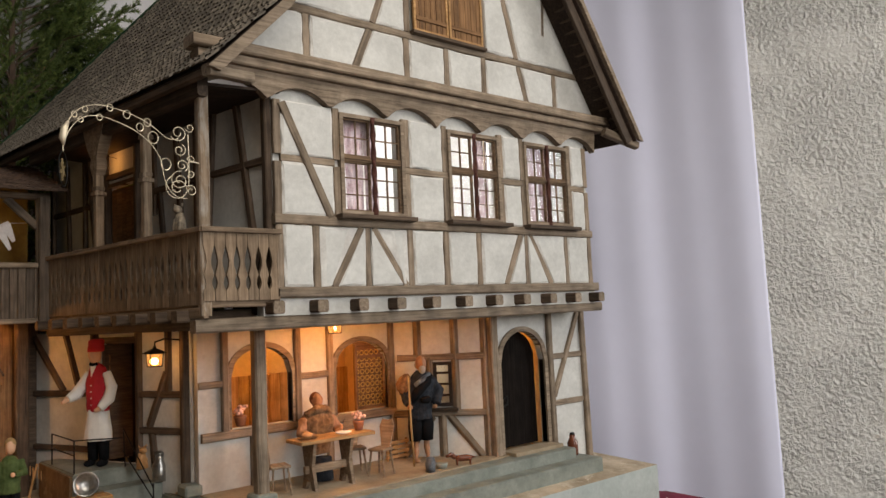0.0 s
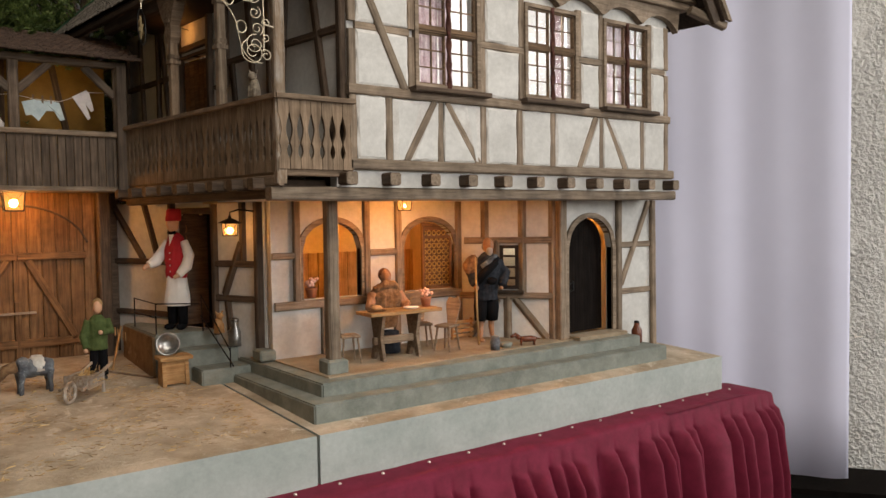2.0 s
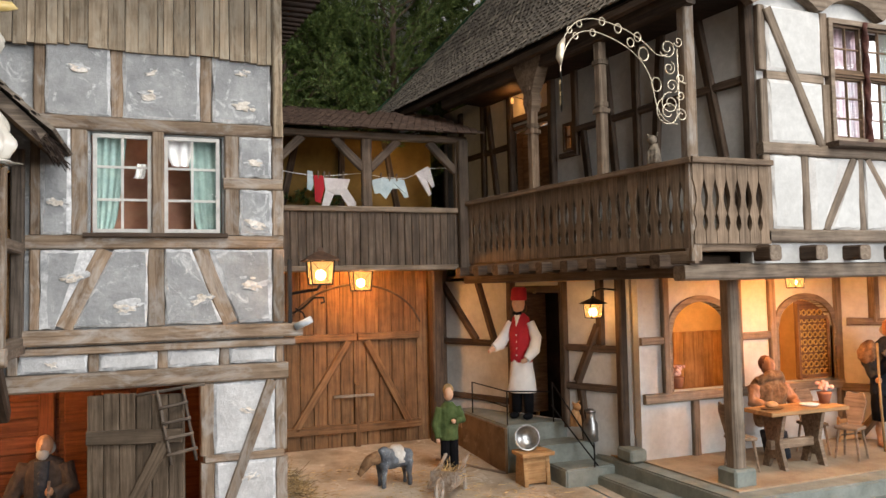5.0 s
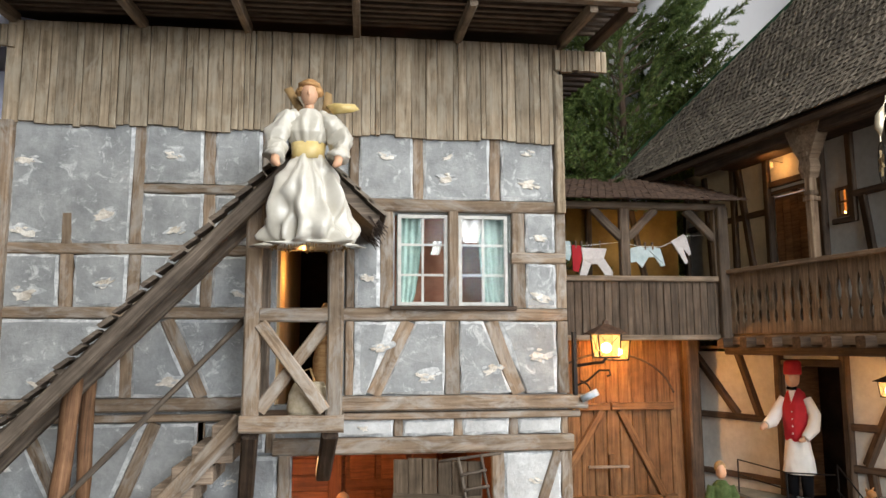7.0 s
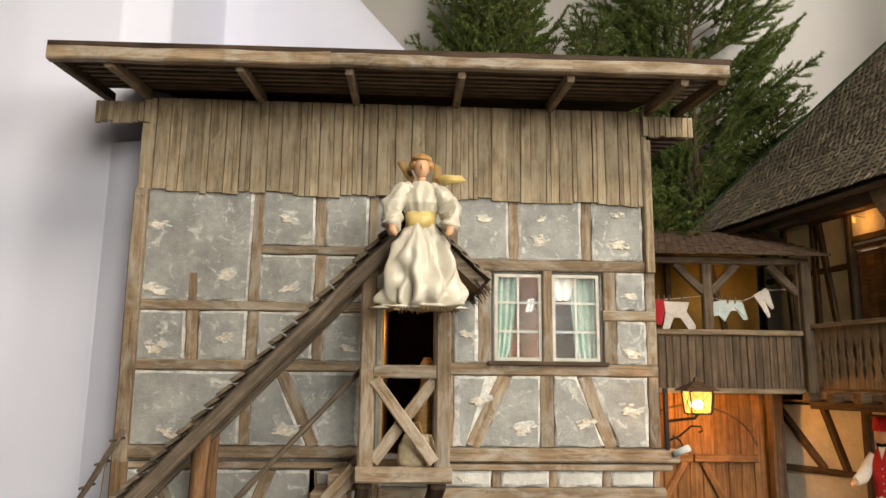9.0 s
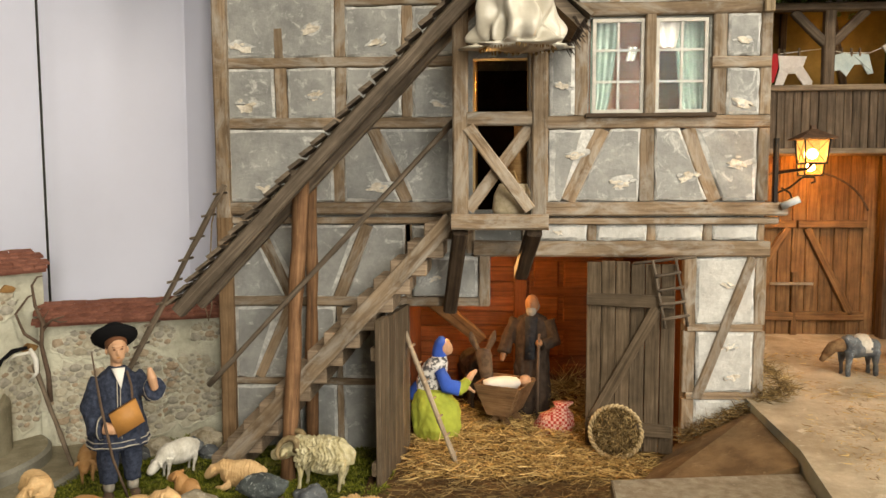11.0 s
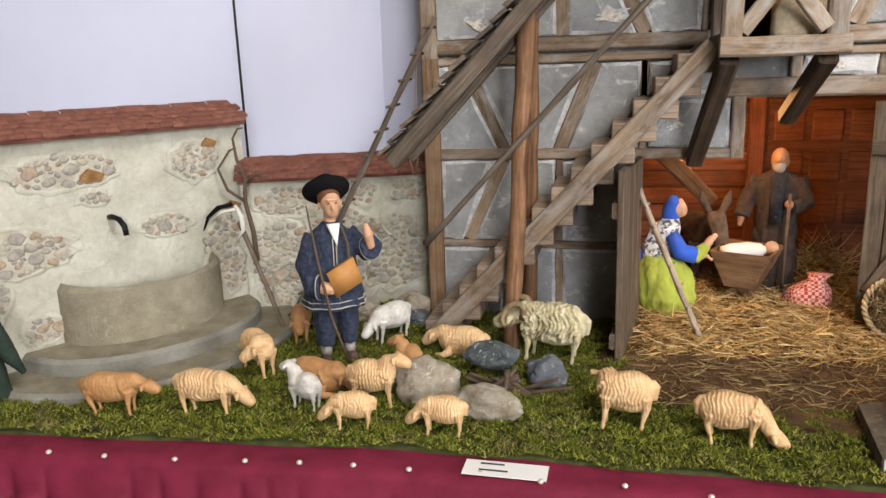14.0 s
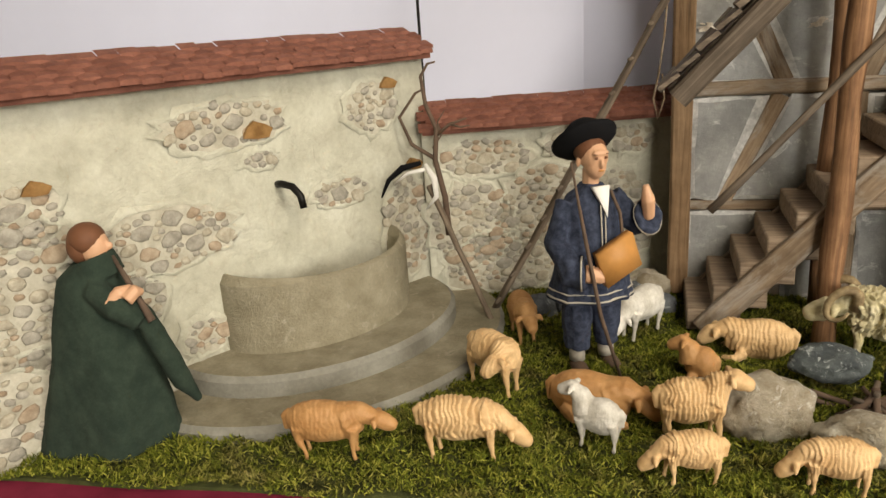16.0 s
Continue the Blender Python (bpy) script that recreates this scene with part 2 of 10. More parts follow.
WINDOW_WHITE = plain("white_window_paint", (0.46, 0.44, 0.40), 0.5, vary=0.2)
WINDOW_BROWN = wood("window_frame_wood", (0.06, 0.036, 0.02), (0.15, 0.095, 0.055), (0.24, 0.16, 0.095), vary=0.1)
WINDOW_RED = wood("twisted_mullion_wood", (0.03, 0.011, 0.008), (0.075, 0.026, 0.018), (0.12, 0.045, 0.03), vary=0.1)
PANE = glass("pane", (0.97, 0.98, 0.98))
LAMP_GLASS = glass("lit_lamp_glass", (1.0, 0.72, 0.40), 0.25)
lg = LAMP_GLASS.node_tree.nodes["Principled BSDF"]
lg.inputs["Emission Color"].default_value = (1.0, 0.50, 0.15, 1)
lg.inputs["Emission Strength"].default_value = 0.35
BULB = glow("lamp_bulb", (1.0, 0.66, 0.28), 24.0)
OCHRE = mottled("ochre_wall", (0.20, 0.115, 0.028), (0.32, 0.19, 0.05), 10, 0.9, 0.2)
ROOM_ORANGE = mottled("orange_room_wall", (0.60, 0.40, 0.20), (0.70, 0.48, 0.25), 8, 0.9, 0.15)
CURTAIN_GREEN = mottled("green_curtain", (0.20, 0.29, 0.255), (0.30, 0.40, 0.35), 60, 0.9, 0.3)
CURTAIN_PINK = mottled("pink_curtain", (0.40, 0.27, 0.29), (0.62, 0.53, 0.55), 50, 0.9, 0.3)
# near-black colour that stands for unlit depth behind openings
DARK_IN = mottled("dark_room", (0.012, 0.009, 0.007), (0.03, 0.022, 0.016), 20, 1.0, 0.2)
BROWN_IN = mottled("brown_room", (0.26, 0.12, 0.075), (0.38, 0.20, 0.13), 14, 0.95, 0.2)
SHEEP = mottled("carved_sheep_wood", (0.54, 0.335, 0.157), (0.69, 0.465, 0.245), 50, 0.6, 0.25, 6, 0.001, None, 0.4)
SHEEP_TAN = mottled("tan_sheep_wood", (0.40, 0.195, 0.07), (0.50, 0.275, 0.115), 50, 0.6, 0.25, 6, 0.001, None, 0.4)
SHEEP_WHITE = mottled("white_sheep_paint", (0.44, 0.41, 0.355), (0.66, 0.635, 0.58), 60, 0.7, 0.3, 6, 0.001)
RAM_WOOL = mottled("ram_wool", (0.42, 0.36, 0.20), (0.62, 0.56, 0.38), 70, 0.75, 0.5, 5, 0.002)
SKIN = plain("carved_skin", (0.58, 0.33, 0.20), 0.5, vary=0.06)
SKIN_DARK = plain("carved_wood_skin", (0.30, 0.15, 0.075), 0.5, vary=0.08)
DENIM = mottled("blue_linen", (0.014, 0.019, 0.036), (0.045, 0.056, 0.090), 150, 0.95, 0.5, 6, 0.001)
GREEN_FELT = mottled("green_felt", (0.016, 0.028, 0.020), (0.028, 0.044, 0.031), 50, 1.0, 0.3, 8, 0.001)
BLACK_FELT = plain("black_felt", (0.008, 0.008, 0.009), 1.0, spec=0.1)
LEATHER = plain("orange_leather", (0.45, 0.21, 0.06), 0.55)
HAIR = plain("red_brown_hair", (0.14, 0.055, 0.025), 0.7)
WHITE_CLOTH = plain("white_cloth", (0.74, 0.72, 0.68), 0.9, vary=0.06)
SATIN = mottled("ivory_satin", (0.48, 0.445, 0.37), (0.60, 0.565, 0.495), 20, 0.28, 0.3, 3, 0.002, None, 0.6)
RED_CLOTH = plain("red_cloth", (0.40, 0.012, 0.02), 0.8)
BLUE_CLOTH = plain("blue_cloth", (0.03, 0.10, 0.50), 0.9)
LIME_CLOTH = plain("lime_cloth", (0.34, 0.38, 0.055), 0.9)
BROWN_CLOTH = mottled("brown_cloth", (0.030, 0.020, 0.015), (0.062, 0.043, 0.032), 70, 0.95, 0.4, 5, 0.001)
GREY_CLOTH = mottled("grey_blue_cloth", (0.011, 0.013, 0.018), (0.032, 0.036, 0.044), 90, 0.95, 0.4, 5, 0.001)
FUR = mottled("brown_fur", (0.12, 0.065, 0.03), (0.26, 0.155, 0.08), 90, 1.0, 0.7, 5, 0.002)
OLIVE = mottled("olive_cloth", (0.05, 0.075, 0.02), (0.09, 0.12, 0.04), 70, 0.95, 0.4, 5, 0.001)
RIM_WICKER = plain("pale_wicker", (0.46, 0.34, 0.19), 0.75, vary=0.3)
WICKER = plain("wicker", (0.30, 0.19, 0.08), 0.8, vary=0.3)
TWIG = plain("twig_bark", (0.10, 0.065, 0.045), 0.9, vary=0.3)
FLOOR_MAT = mottled("hall_floor", (0.05, 0.045, 0.042), (0.075, 0.07, 0.065), 6, 0.6, 0.1)
HALL_BEIGE = mottled("hall_beige_wall", (0.27, 0.245, 0.21), (0.31, 0.28, 0.245), 2, 0.95, 0.05, 3)
HALL_WALL = mottled("hall_white_wall", (0.76, 0.74, 0.74), (0.78, 0.76, 0.76), 2, 0.95, 0.05, 3)
CARD_WHITE = plain("white_card", (0.78, 0.77, 0.74), 0.6, vary=0.03)
INK = plain("dark_ink", (0.03, 0.03, 0.03), 0.7)
CERAMIC = plain("brown_stoneware", (0.13, 0.04, 0.02), 0.25)
TERRACOTTA = plain("terracotta", (0.30, 0.12, 0.06), 0.8)
PETAL = plain("pink_petal", (0.78, 0.48, 0.38), 0.8)


def checked_cloth():
    m, nt, b = start("red_check_cloth", 0.9, spec=0.2)
    ck = nt.nodes.new("ShaderNodeTexChecker")
    ck.inputs["Scale"].default_value = 190
    ck.inputs["Color1"].default_value = (0.42, 0.05, 0.04, 1)
    ck.inputs["Color2"].default_value = (0.66, 0.40, 0.34, 1)
    nt.links.new(coords(nt, (1, 1, 1), False), ck.inputs["Vector"])
    nt.links.new(ck.outputs["Color"], b.inputs["Base Color"])
    return m


STUCCO_RED = checked_cloth()


def hall_stucco():
    """Coarse scraped plaster: grains and short ridges, smoother in places."""
    m, nt, b = start("coarse_wall_plaster", 0.95, spec=0.2)
    v = coords(nt, (1, 1, 1), False)
    n1 = noise_tex(nt, v, 62, 3, 0.5, 0.35)
    n2 = noise_tex(nt, v, 170, 4, 0.6, 0.3)
    worn = noise_tex(nt, v, 4.5, 4, 0.6, 0.4)
    col = ramp(nt, n1, [(0.3, (0.80, 0.77, 0.70)), (0.7, (0.91, 0.885, 0.825))])
    nt.links.new(col, b.inputs["Base Color"])
    h = nt.nodes.new("ShaderNodeMath")
    h.operation = "MULTIPLY_ADD"
    h.inputs[1].default_value = 0.22
    nt.links.new(n2, h.inputs[0])
    nt.links.new(ramp(nt, n1, [(0.32, (0, 0, 0)), (0.68, (1, 1, 1))]), h.inputs[2])
    k = nt.nodes.new("ShaderNodeMath")
    k.operation = "MULTIPLY"
    nt.links.new(h.outputs[0], k.inputs[0])
    nt.links.new(ramp(nt, worn, [(0.36, (0.3, 0.3, 0.3)), (0.56, (1, 1, 1))]), k.inputs[1])
    bump(nt, b, k.outputs[0], 1.0, 0.014)
    return m


STUCCO = hall_stucco()


def court_plaster():
    """Old lime plaster, fallen off in places down to the rubble."""
    m, nt, b = start("court_wall_plaster", 0.95, spec=0.2)
    v = coords(nt, (1, 1, 1), False)
    n1 = noise_tex(nt, v, 13, 6, 0.65)
    n2 = noise_tex(nt, v, 120, 6, 0.7)
    col = ramp(nt, n1, [(0.3, (0.43, 0.415, 0.33)), (0.55, (0.585, 0.575, 0.475)), (0.72, (0.68, 0.675, 0.58))])
    sh = ramp(nt, n2, [(0.3, (0.85, 0.84, 0.82)), (0.7, (1.05, 1.05, 1.05))])
    n3 = noise_tex(nt, v, 34, 8, 0.75, 0.8)
    col = mix(nt, ramp(nt, n3, [(0.54, (0, 0, 0)), (0.72, (0.55, 0.55, 0.55))]), col, (0.36, 0.32, 0.24))
    nt.links.new(mix(nt, 0.8, col, sh, "MULTIPLY"), b.inputs["Base Color"])
    up = bump(nt, b, n3, 0.8, 0.006)
    bump(nt, b, n2, 0.5, 0.002, up)
    return m


COURT = court_plaster()
PEBBLES = [mottled("rubble_grey", (0.25, 0.23, 0.19), (0.42, 0.39, 0.33), 90, 0.9, 0.6), mottled("rubble_brown", (0.28, 0.205, 0.14), (0.45, 0.36, 0.265), 90, 0.9, 0.6), mottled("rubble_pale", (0.32, 0.28, 0.21), (0.50, 0.455, 0.36), 90, 0.9, 0.6)]
MORTAR = mottled("rubble_mortar", (0.38, 0.35, 0.275), (0.55, 0.52, 0.43), 40, 0.95, 0.6, 5, 0.003)

# ---- building helpers ----
rng = random.Random(7)


def world_of(o):
    m = o.matrix_parent_inverse @ o.matrix_basis
    return world_of(o.parent) @ m if o.parent else m


def under(child, parent):
    child.parent = parent
    child.matrix_parent_inverse = world_of(parent).inverted()
    return child


def mesh_of(bm, mats, smooth=False):
    me = bpy.data.meshes.new("mesh")
    bmesh.ops.recalc_face_normals(bm, faces=bm.faces[:])
    bm.to_mesh(me)
    bm.free()
    for m in (mats if isinstance(mats, (list, tuple)) else [mats]):
        me.materials.append(m)
    if smooth:
        me.polygons.foreach_set("use_smooth", [True] * len(me.polygons))
    return me


def part(name, bm, mats, parent=None, label="", smooth=False, m=None):
    ob = new(name, mesh_of(bm, mats, smooth))
    if m is not None:
        ob.matrix_basis = m
    if parent is not None:
        under(ob, parent)
    if label:
        tagged(ob, label)
    return ob


def thing(name, at, label, category, group="", kind=""):
    ob = new(name)
    ob.location = at
    ob.empty_display_size = 0.02
    return tagged(ob, label, category, group, kind)


def box(bm, x0, x1, y0, y1, z0, z1, mi=0, bev=0.0):
    vs = [bm.verts.new((x, y, z)) for z in (z0, z1) for y in (y0, y1) for x in (x0, x1)]
    fs = [bm.faces.new([vs[i] for i in q]) for q in ((0, 2, 3, 1), (4, 5, 7, 6), (0, 1, 5, 4), (2, 6, 7, 3), (0, 4, 6, 2), (1, 3, 7, 5))]
    for f in fs:
        f.material_index = mi
    if bev:
        es = list({e for f in fs for e in f.edges})
        r = bmesh.ops.bevel(bm, geom=es, offset=bev, segments=1, affect="EDGES", profile=0.5)
        for f in r["faces"]:
            f.material_index = mi
    return bm


def boxed(x0, x1, y0, y1, z0, z1, bev=0.0):
    return box(bmesh.new(), x0, x1, y0, y1, z0, z1, 0, bev)


def prism(bm, pts, thick, mi=0):
    """A closed outline of 3D points in one plane, thickened by the vector thick."""
    t = Vector(thick)
    a = [bm.verts.new(p) for p in pts]
    c = [bm.verts.new(Vector(p) + t) for p in pts]
    n = len(pts)
    fs = [bm.faces.new(a), bm.faces.new(c[::-1])]
    fs += [bm.faces.new((a[i], c[i], c[(i + 1) % n], a[(i + 1) % n])) for i in range(n)]
    for f in fs:
        f.material_index = mi
    return bm


def rings(bm, loops, mi=0, caps=True, closed=True):
    """Skin over a list of loops of points, all of one length."""
    vs = [[bm.verts.new(p) for p in lp] for lp in loops]
    n = len(vs[0])
    fs = []
    for a, c in zip(vs, vs[1:]):
        for i in range(n if closed else n - 1):
            fs.append(bm.faces.new((a[i], a[(i + 1) % n], c[(i + 1) % n], c[i])))
    if caps and closed:
        fs += [bm.faces.new(vs[0][::-1]), bm.faces.new(vs[-1])]
    for f in fs:
        f.material_index = mi
    return bm


def loft(bm, sections, seg=12, mi=0, wave=0.0, folds=7):
    """Upright body of ellipses: (z, rx, ry, cx, cy), with folds of cloth where wave is set."""
    loops = []
    for k, s in enumerate(sections):
        z, rx, ry, cx, cy = (*s, 0, 0)[:5]
        w = wave * (1 - k / len(sections))
        loops.append([(cx + rx * math.cos(a) * (1 + w * math.sin(folds * a)), cy + ry * math.sin(a) * (1 + w * math.sin(folds * a + 1)), z) for a in (2 * math.pi * i / seg for i in range(seg))])
    return rings(bm, loops, mi)


def tube(bm, pts, radii, seg=8, mi=0):
    """A tapered round bar through the points."""
    pts = [Vector(p) for p in pts]
    if isinstance(radii, (int, float)):
        radii = [radii] * len(pts)
    loops = []
    side = None
    for i, p in enumerate(pts):
        d = (pts[min(i + 1, len(pts) - 1)] - pts[max(i - 1, 0)]).normalized()
        if side is None:
            side = d.orthogonal().normalized()
        side = (side - d * side.dot(d)).normalized()
        up = d.cross(side)
        loops.append([p + (side * math.cos(a) + up * math.sin(a)) * radii[i] for a in (2 * math.pi * k / seg for k in range(seg))])
    return rings(bm, loops, mi)


def ball(bm, at, r, mi=0, seg=12, turn=None):
    rx, ry, rz = (r, r, r) if isinstance(r, (int, float)) else r
    m = Matrix.Translation(at) @ (turn or Matrix.Identity(4))
    rows = max(6, seg // 2 + 1)
    loops = [[m @ Vector((rx * math.sin(t) * math.cos(a), ry * math.sin(t) * math.sin(a), rz * math.cos(t))) for a in (2 * math.pi * k / seg for k in range(seg))] for t in (math.pi * (0.04 + 0.92 * j / rows) for j in range(rows + 1))]
    return rings(bm, loops, mi)


def timber(p0, p1, w, d, mat, parent, name="timber", face=(0, -1, 0), rough=0.06, seg=4, label=""):
    """A hewn beam from p0 to p1, w wide and d deep towards face; its own x runs along the grain."""
    p0, p1 = Vector(p0), Vector(p1)
    x = (p1 - p0).normalized()
    y = Vector(face)
    y = (y - x * y.dot(x)).normalized()
    z = x.cross(y)
    ln = (p1 - p0).length
    bm = bmesh.new()
    loops = []
    c = min(w, d) * 0.14
    for i in range(seg + 1):
        t = -ln / 2 + ln * i / seg
        a = w / 2 * (1 + rng.uniform(-rough, rough))
        b = w / 2 * (1 + rng.uniform(-rough, rough))
        e = d / 2
        loops.append([(t, -e, -a + c), (t, -e, b - c), (t, -e + c, b), (t, e - c, b), (t, e, b - c), (t, e, -a + c), (t, e - c, -a), (t, -e + c, -a)])
    rings(bm, loops)
    m = Matrix((x, y, z)).transposed().to_4x4()
    m.translation = (p0 + p1) / 2
    return part(name, bm, mat, parent, label, m=m)


class Plane:
    """A wall's face: u runs along it, z up, off towards the viewer."""

    def __init__(self, o, end):
        self.o = Vector((o[0], o[1], 0))
        d = Vector((end[0] - o[0], end[1] - o[1], 0))
        self.len = d.length
        self.u = d.normalized()
        self.n = Vector((self.u.y, -self.u.x, 0))

    def at(self, u, z, off=0.0):
        return self.o + self.u * u + self.n * off + Vector((0, 0, z))


def panel(pl, quad, off, parent, mats, bev=0.006, lift=0.004, name="plaster_panel"):
    """One infill panel, pillowed towards its edge."""
    c = [sum(q[0] for q in quad) / 4, sum(q[1] for q in quad) / 4]
    jit = [(u + rng.uniform(-0.0015, 0.0015), z + rng.uniform(-0.0015, 0.0015)) for u, z in quad]
    big = max(abs(quad[1][0] - quad[0][0]), 0.001)
    tall = max(abs(quad[2][1] - quad[1][1]), 0.001)
    ku, kz = min(0.42, bev / big), min(0.42, bev / tall)
    bm = bmesh.new()
    def ring(k1, k2, o):
        out = []
        for i in range(4):
            a, b = jit[i], jit[(i + 1) % 4]
            for s in range(4):
                f = s / 4
                u, z = a[0] + (b[0] - a[0]) * f, a[1] + (b[1] - a[1]) * f
                w = 0.0012 * math.sin(u * 190 + z * 130 + o * 900)
                out.append(pl.at(u + (c[0] - u) * k1 + w, z + (c[1] - z) * k2 + w, o))
        return out
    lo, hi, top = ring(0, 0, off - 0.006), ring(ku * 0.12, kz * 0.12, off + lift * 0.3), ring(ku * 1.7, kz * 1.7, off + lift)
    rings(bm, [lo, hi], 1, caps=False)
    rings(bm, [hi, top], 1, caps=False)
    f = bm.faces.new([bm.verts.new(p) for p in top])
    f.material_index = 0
    bmesh.ops.remove_doubles(bm, verts=bm.verts[:], dist=0.00001)
    return part(name, bm, mats, parent)


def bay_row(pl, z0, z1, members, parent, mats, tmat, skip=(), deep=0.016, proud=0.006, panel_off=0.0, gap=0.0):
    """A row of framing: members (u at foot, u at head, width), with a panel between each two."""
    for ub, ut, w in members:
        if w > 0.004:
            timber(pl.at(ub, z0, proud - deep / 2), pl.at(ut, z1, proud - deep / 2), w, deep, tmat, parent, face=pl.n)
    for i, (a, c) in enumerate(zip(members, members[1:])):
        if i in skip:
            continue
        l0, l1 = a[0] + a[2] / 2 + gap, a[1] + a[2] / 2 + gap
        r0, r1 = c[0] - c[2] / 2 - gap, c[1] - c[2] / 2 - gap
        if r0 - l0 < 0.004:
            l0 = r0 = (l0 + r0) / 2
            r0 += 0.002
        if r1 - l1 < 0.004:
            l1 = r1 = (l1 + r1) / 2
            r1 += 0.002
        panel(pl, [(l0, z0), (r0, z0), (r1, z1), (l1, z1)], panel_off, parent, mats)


def rail(pl, u0, u1, z, w, parent, tmat, proud=0.008, deep=0.018, name="timber"):
    return timber(pl.at(u0, z, proud - deep / 2), pl.at(u1, z, proud - deep / 2), w, deep, tmat, parent, name, face=pl.n)


def slab_with_holes(pl, u0, u1, z0, z1, holes, off, thick, parent, mat, name="wall"):
    """A wall slab; holes are (u0, u1, z0, z1)."""
    us = sorted({u0, u1, *(h[0] for h in holes), *(h[1] for h in holes)})
    zs = sorted({z0, z1, *(h[2] for h in holes), *(h[3] for h in holes)})
    bm = bmesh.new()
    for a, b in zip(us, us[1:]):
        for c, d in zip(zs, zs[1:]):
            mu, mz = (a + b) / 2, (c + d) / 2
            if not any(h[0] < mu < h[1] and h[2] < mz < h[3] for h in holes):
                prism(bm, [pl.at(a, c, off), pl.at(b, c, off), pl.at(b, d, off), pl.at(a, d, off)], -pl.n * thick)
    bmesh.ops.remove_doubles(bm, verts=bm.verts[:], dist=0.00002)
    return part(name, bm, mat, parent)


def G(y):
    """Height of the yard, which rises a little towards the back."""
    return 0.905 + 0.05 * (y - 1.36)

# ---- the hall ----
part("floor", boxed(-4.6, 5.0, -2.6, 3.6, -0.05, 0.0), FLOOR_MAT)
tagged(bpy.data.objects["floor"], "dark grey hall floor", "floor", kind="structure")
tagged(part("ceiling", boxed(-4.6, 5.0, -2.6, 3.6, 3.2, 3.25), HALL_BEIGE), "beige hall ceiling", "ceiling", kind="structure")
tagged(part("wall_north", boxed(-4.6, 2.1, 3.1, 3.2, 0.0, 3.2), HALL_WALL), "white painted hall wall behind the display", "wall", kind="structure")
tagged(part("wall_west", boxed(-4.6, -4.5, -2.6, 3.2, 0.0, 3.2), HALL_BEIGE), "beige painted hall wall", "wall", kind="structure")
south = Plane((-4.6, -2.5), (5.0, -2.5))
wall_s = slab_with_holes(south, 0, 9.6, 0, 3.2, [(4.85, 5.95, 1.3, 2.95)], 0, 0.1, None, HALL_BEIGE, "wall_south")
tagged(wall_s, "beige hall wall with a window opening", "wall", kind="structure")
east = Plane((4.6, 0.2), (4.6, -2.6))
wall_e = slab_with_holes(east, 0, 2.8, 0, 3.2, [(0.7, 2.2, 1.3, 2.9)], 0, -0.1, None, HALL_BEIGE, "wall_east")
tagged(wall_e, "beige hall wall with a window opening", "wall", kind="structure")
bm = prism(bmesh.new(), [(1.72, 3.2, 0.0), (4.7, -0.45, 0.0), (4.7, -0.45, 3.2), (1.72, 3.2, 3.2)], (0.08, 0.065, 0))
tagged(part("wall_northeast", bm, STUCCO), "hall wall with coarse cream scraped plaster", "wall", kind="structure")
# black low cabinet along the coarse wall
cab = thing("low_cabinet", (2.9, 1.2, 0), "long low black cabinet against the plaster wall", "cabinet")
bm = prism(bmesh.new(), [(2.02, 2.22, 0.0), (3.9, -0.08, 0.0), (4.1, 0.08, 0.0), (2.22, 2.4, 0.0)], (0, 0, 0.30))
part("body", bm, IRON, cab)
bm = prism(bmesh.new(), [(2.0, 2.21, 0.30), (3.9, -0.11, 0.30), (4.11, 0.07, 0.30), (2.21, 2.39, 0.30)], (0, 0, 0.02))
part("top", bm, DOOR_DARK, cab)


def hung_sheet(name, path, z0, z1, folds, depth, label, top=None, rows=10, mat=SHEET):
    """A sheet hung along a path on the floor plan, with soft upright folds."""
    pts = [Vector((*p, 0)) for p in path]
    run = [0.0]
    for a, c in zip(pts, pts[1:]):
        run.append(run[-1] + (c - a).length)
    n = max(60, int(run[-1] * 90))
    bm = bmesh.new()
    loops = []
    for j in range(rows + 1):
        lp = []
        for i in range(n + 1):
            s = run[-1] * i / n
            k = max(q for q in range(len(run) - 1) if run[q] <= s + 1e-9)
            f = (s - run[k]) / (run[k + 1] - run[k])
            p = pts[k].lerp(pts[k + 1], f)
            d = (pts[k + 1] - pts[k]).normalized()
            h = j / rows
            zt = top(s / run[-1]) if top else z1
            w = depth * (1 - 0.45 * h) * (math.sin(s * folds) + 0.5 * math.sin(s * folds * 2.3 + 1.3 + h) + 0.4 * math.sin(s * folds * 0.43))
            lp.append(p + Vector((d.y, -d.x, 0)) * w + Vector((0, 0, z0 + (zt - z0) * h)))
        loops.append(lp)
    rings(bm, loops, closed=False)
    ob = part(name, bm, mat, smooth=True)
    s = ob.modifiers.new("thickness", "SOLIDIFY")
    s.thickness = 0.003
    return tagged(ob, label, "curtain")


hung_sheet("backdrop_curtain", [(1.80, 2.95), (1.74, 2.45), (1.95, 2.27), (2.645, 1.42)], 0.37, 3.15, 15.0, 0.012, "lilac-white curtain hung in soft folds beside the inn")
hung_sheet("backdrop_sheet", [(-3.2, 1.92), (-1.30, 1.94), (-1.11, 1.96), (-1.04, 2.05), (-1.025, 2.46), (-0.95, 2.5), (-0.38, 2.52)], 0.6, 3.15, 2.2, 0.008, "plain white backdrop sheet hung behind the barn", top=lambda f: 3.1 - max(0, f - 0.76) * 3.6, mat=SHEET_COOL)
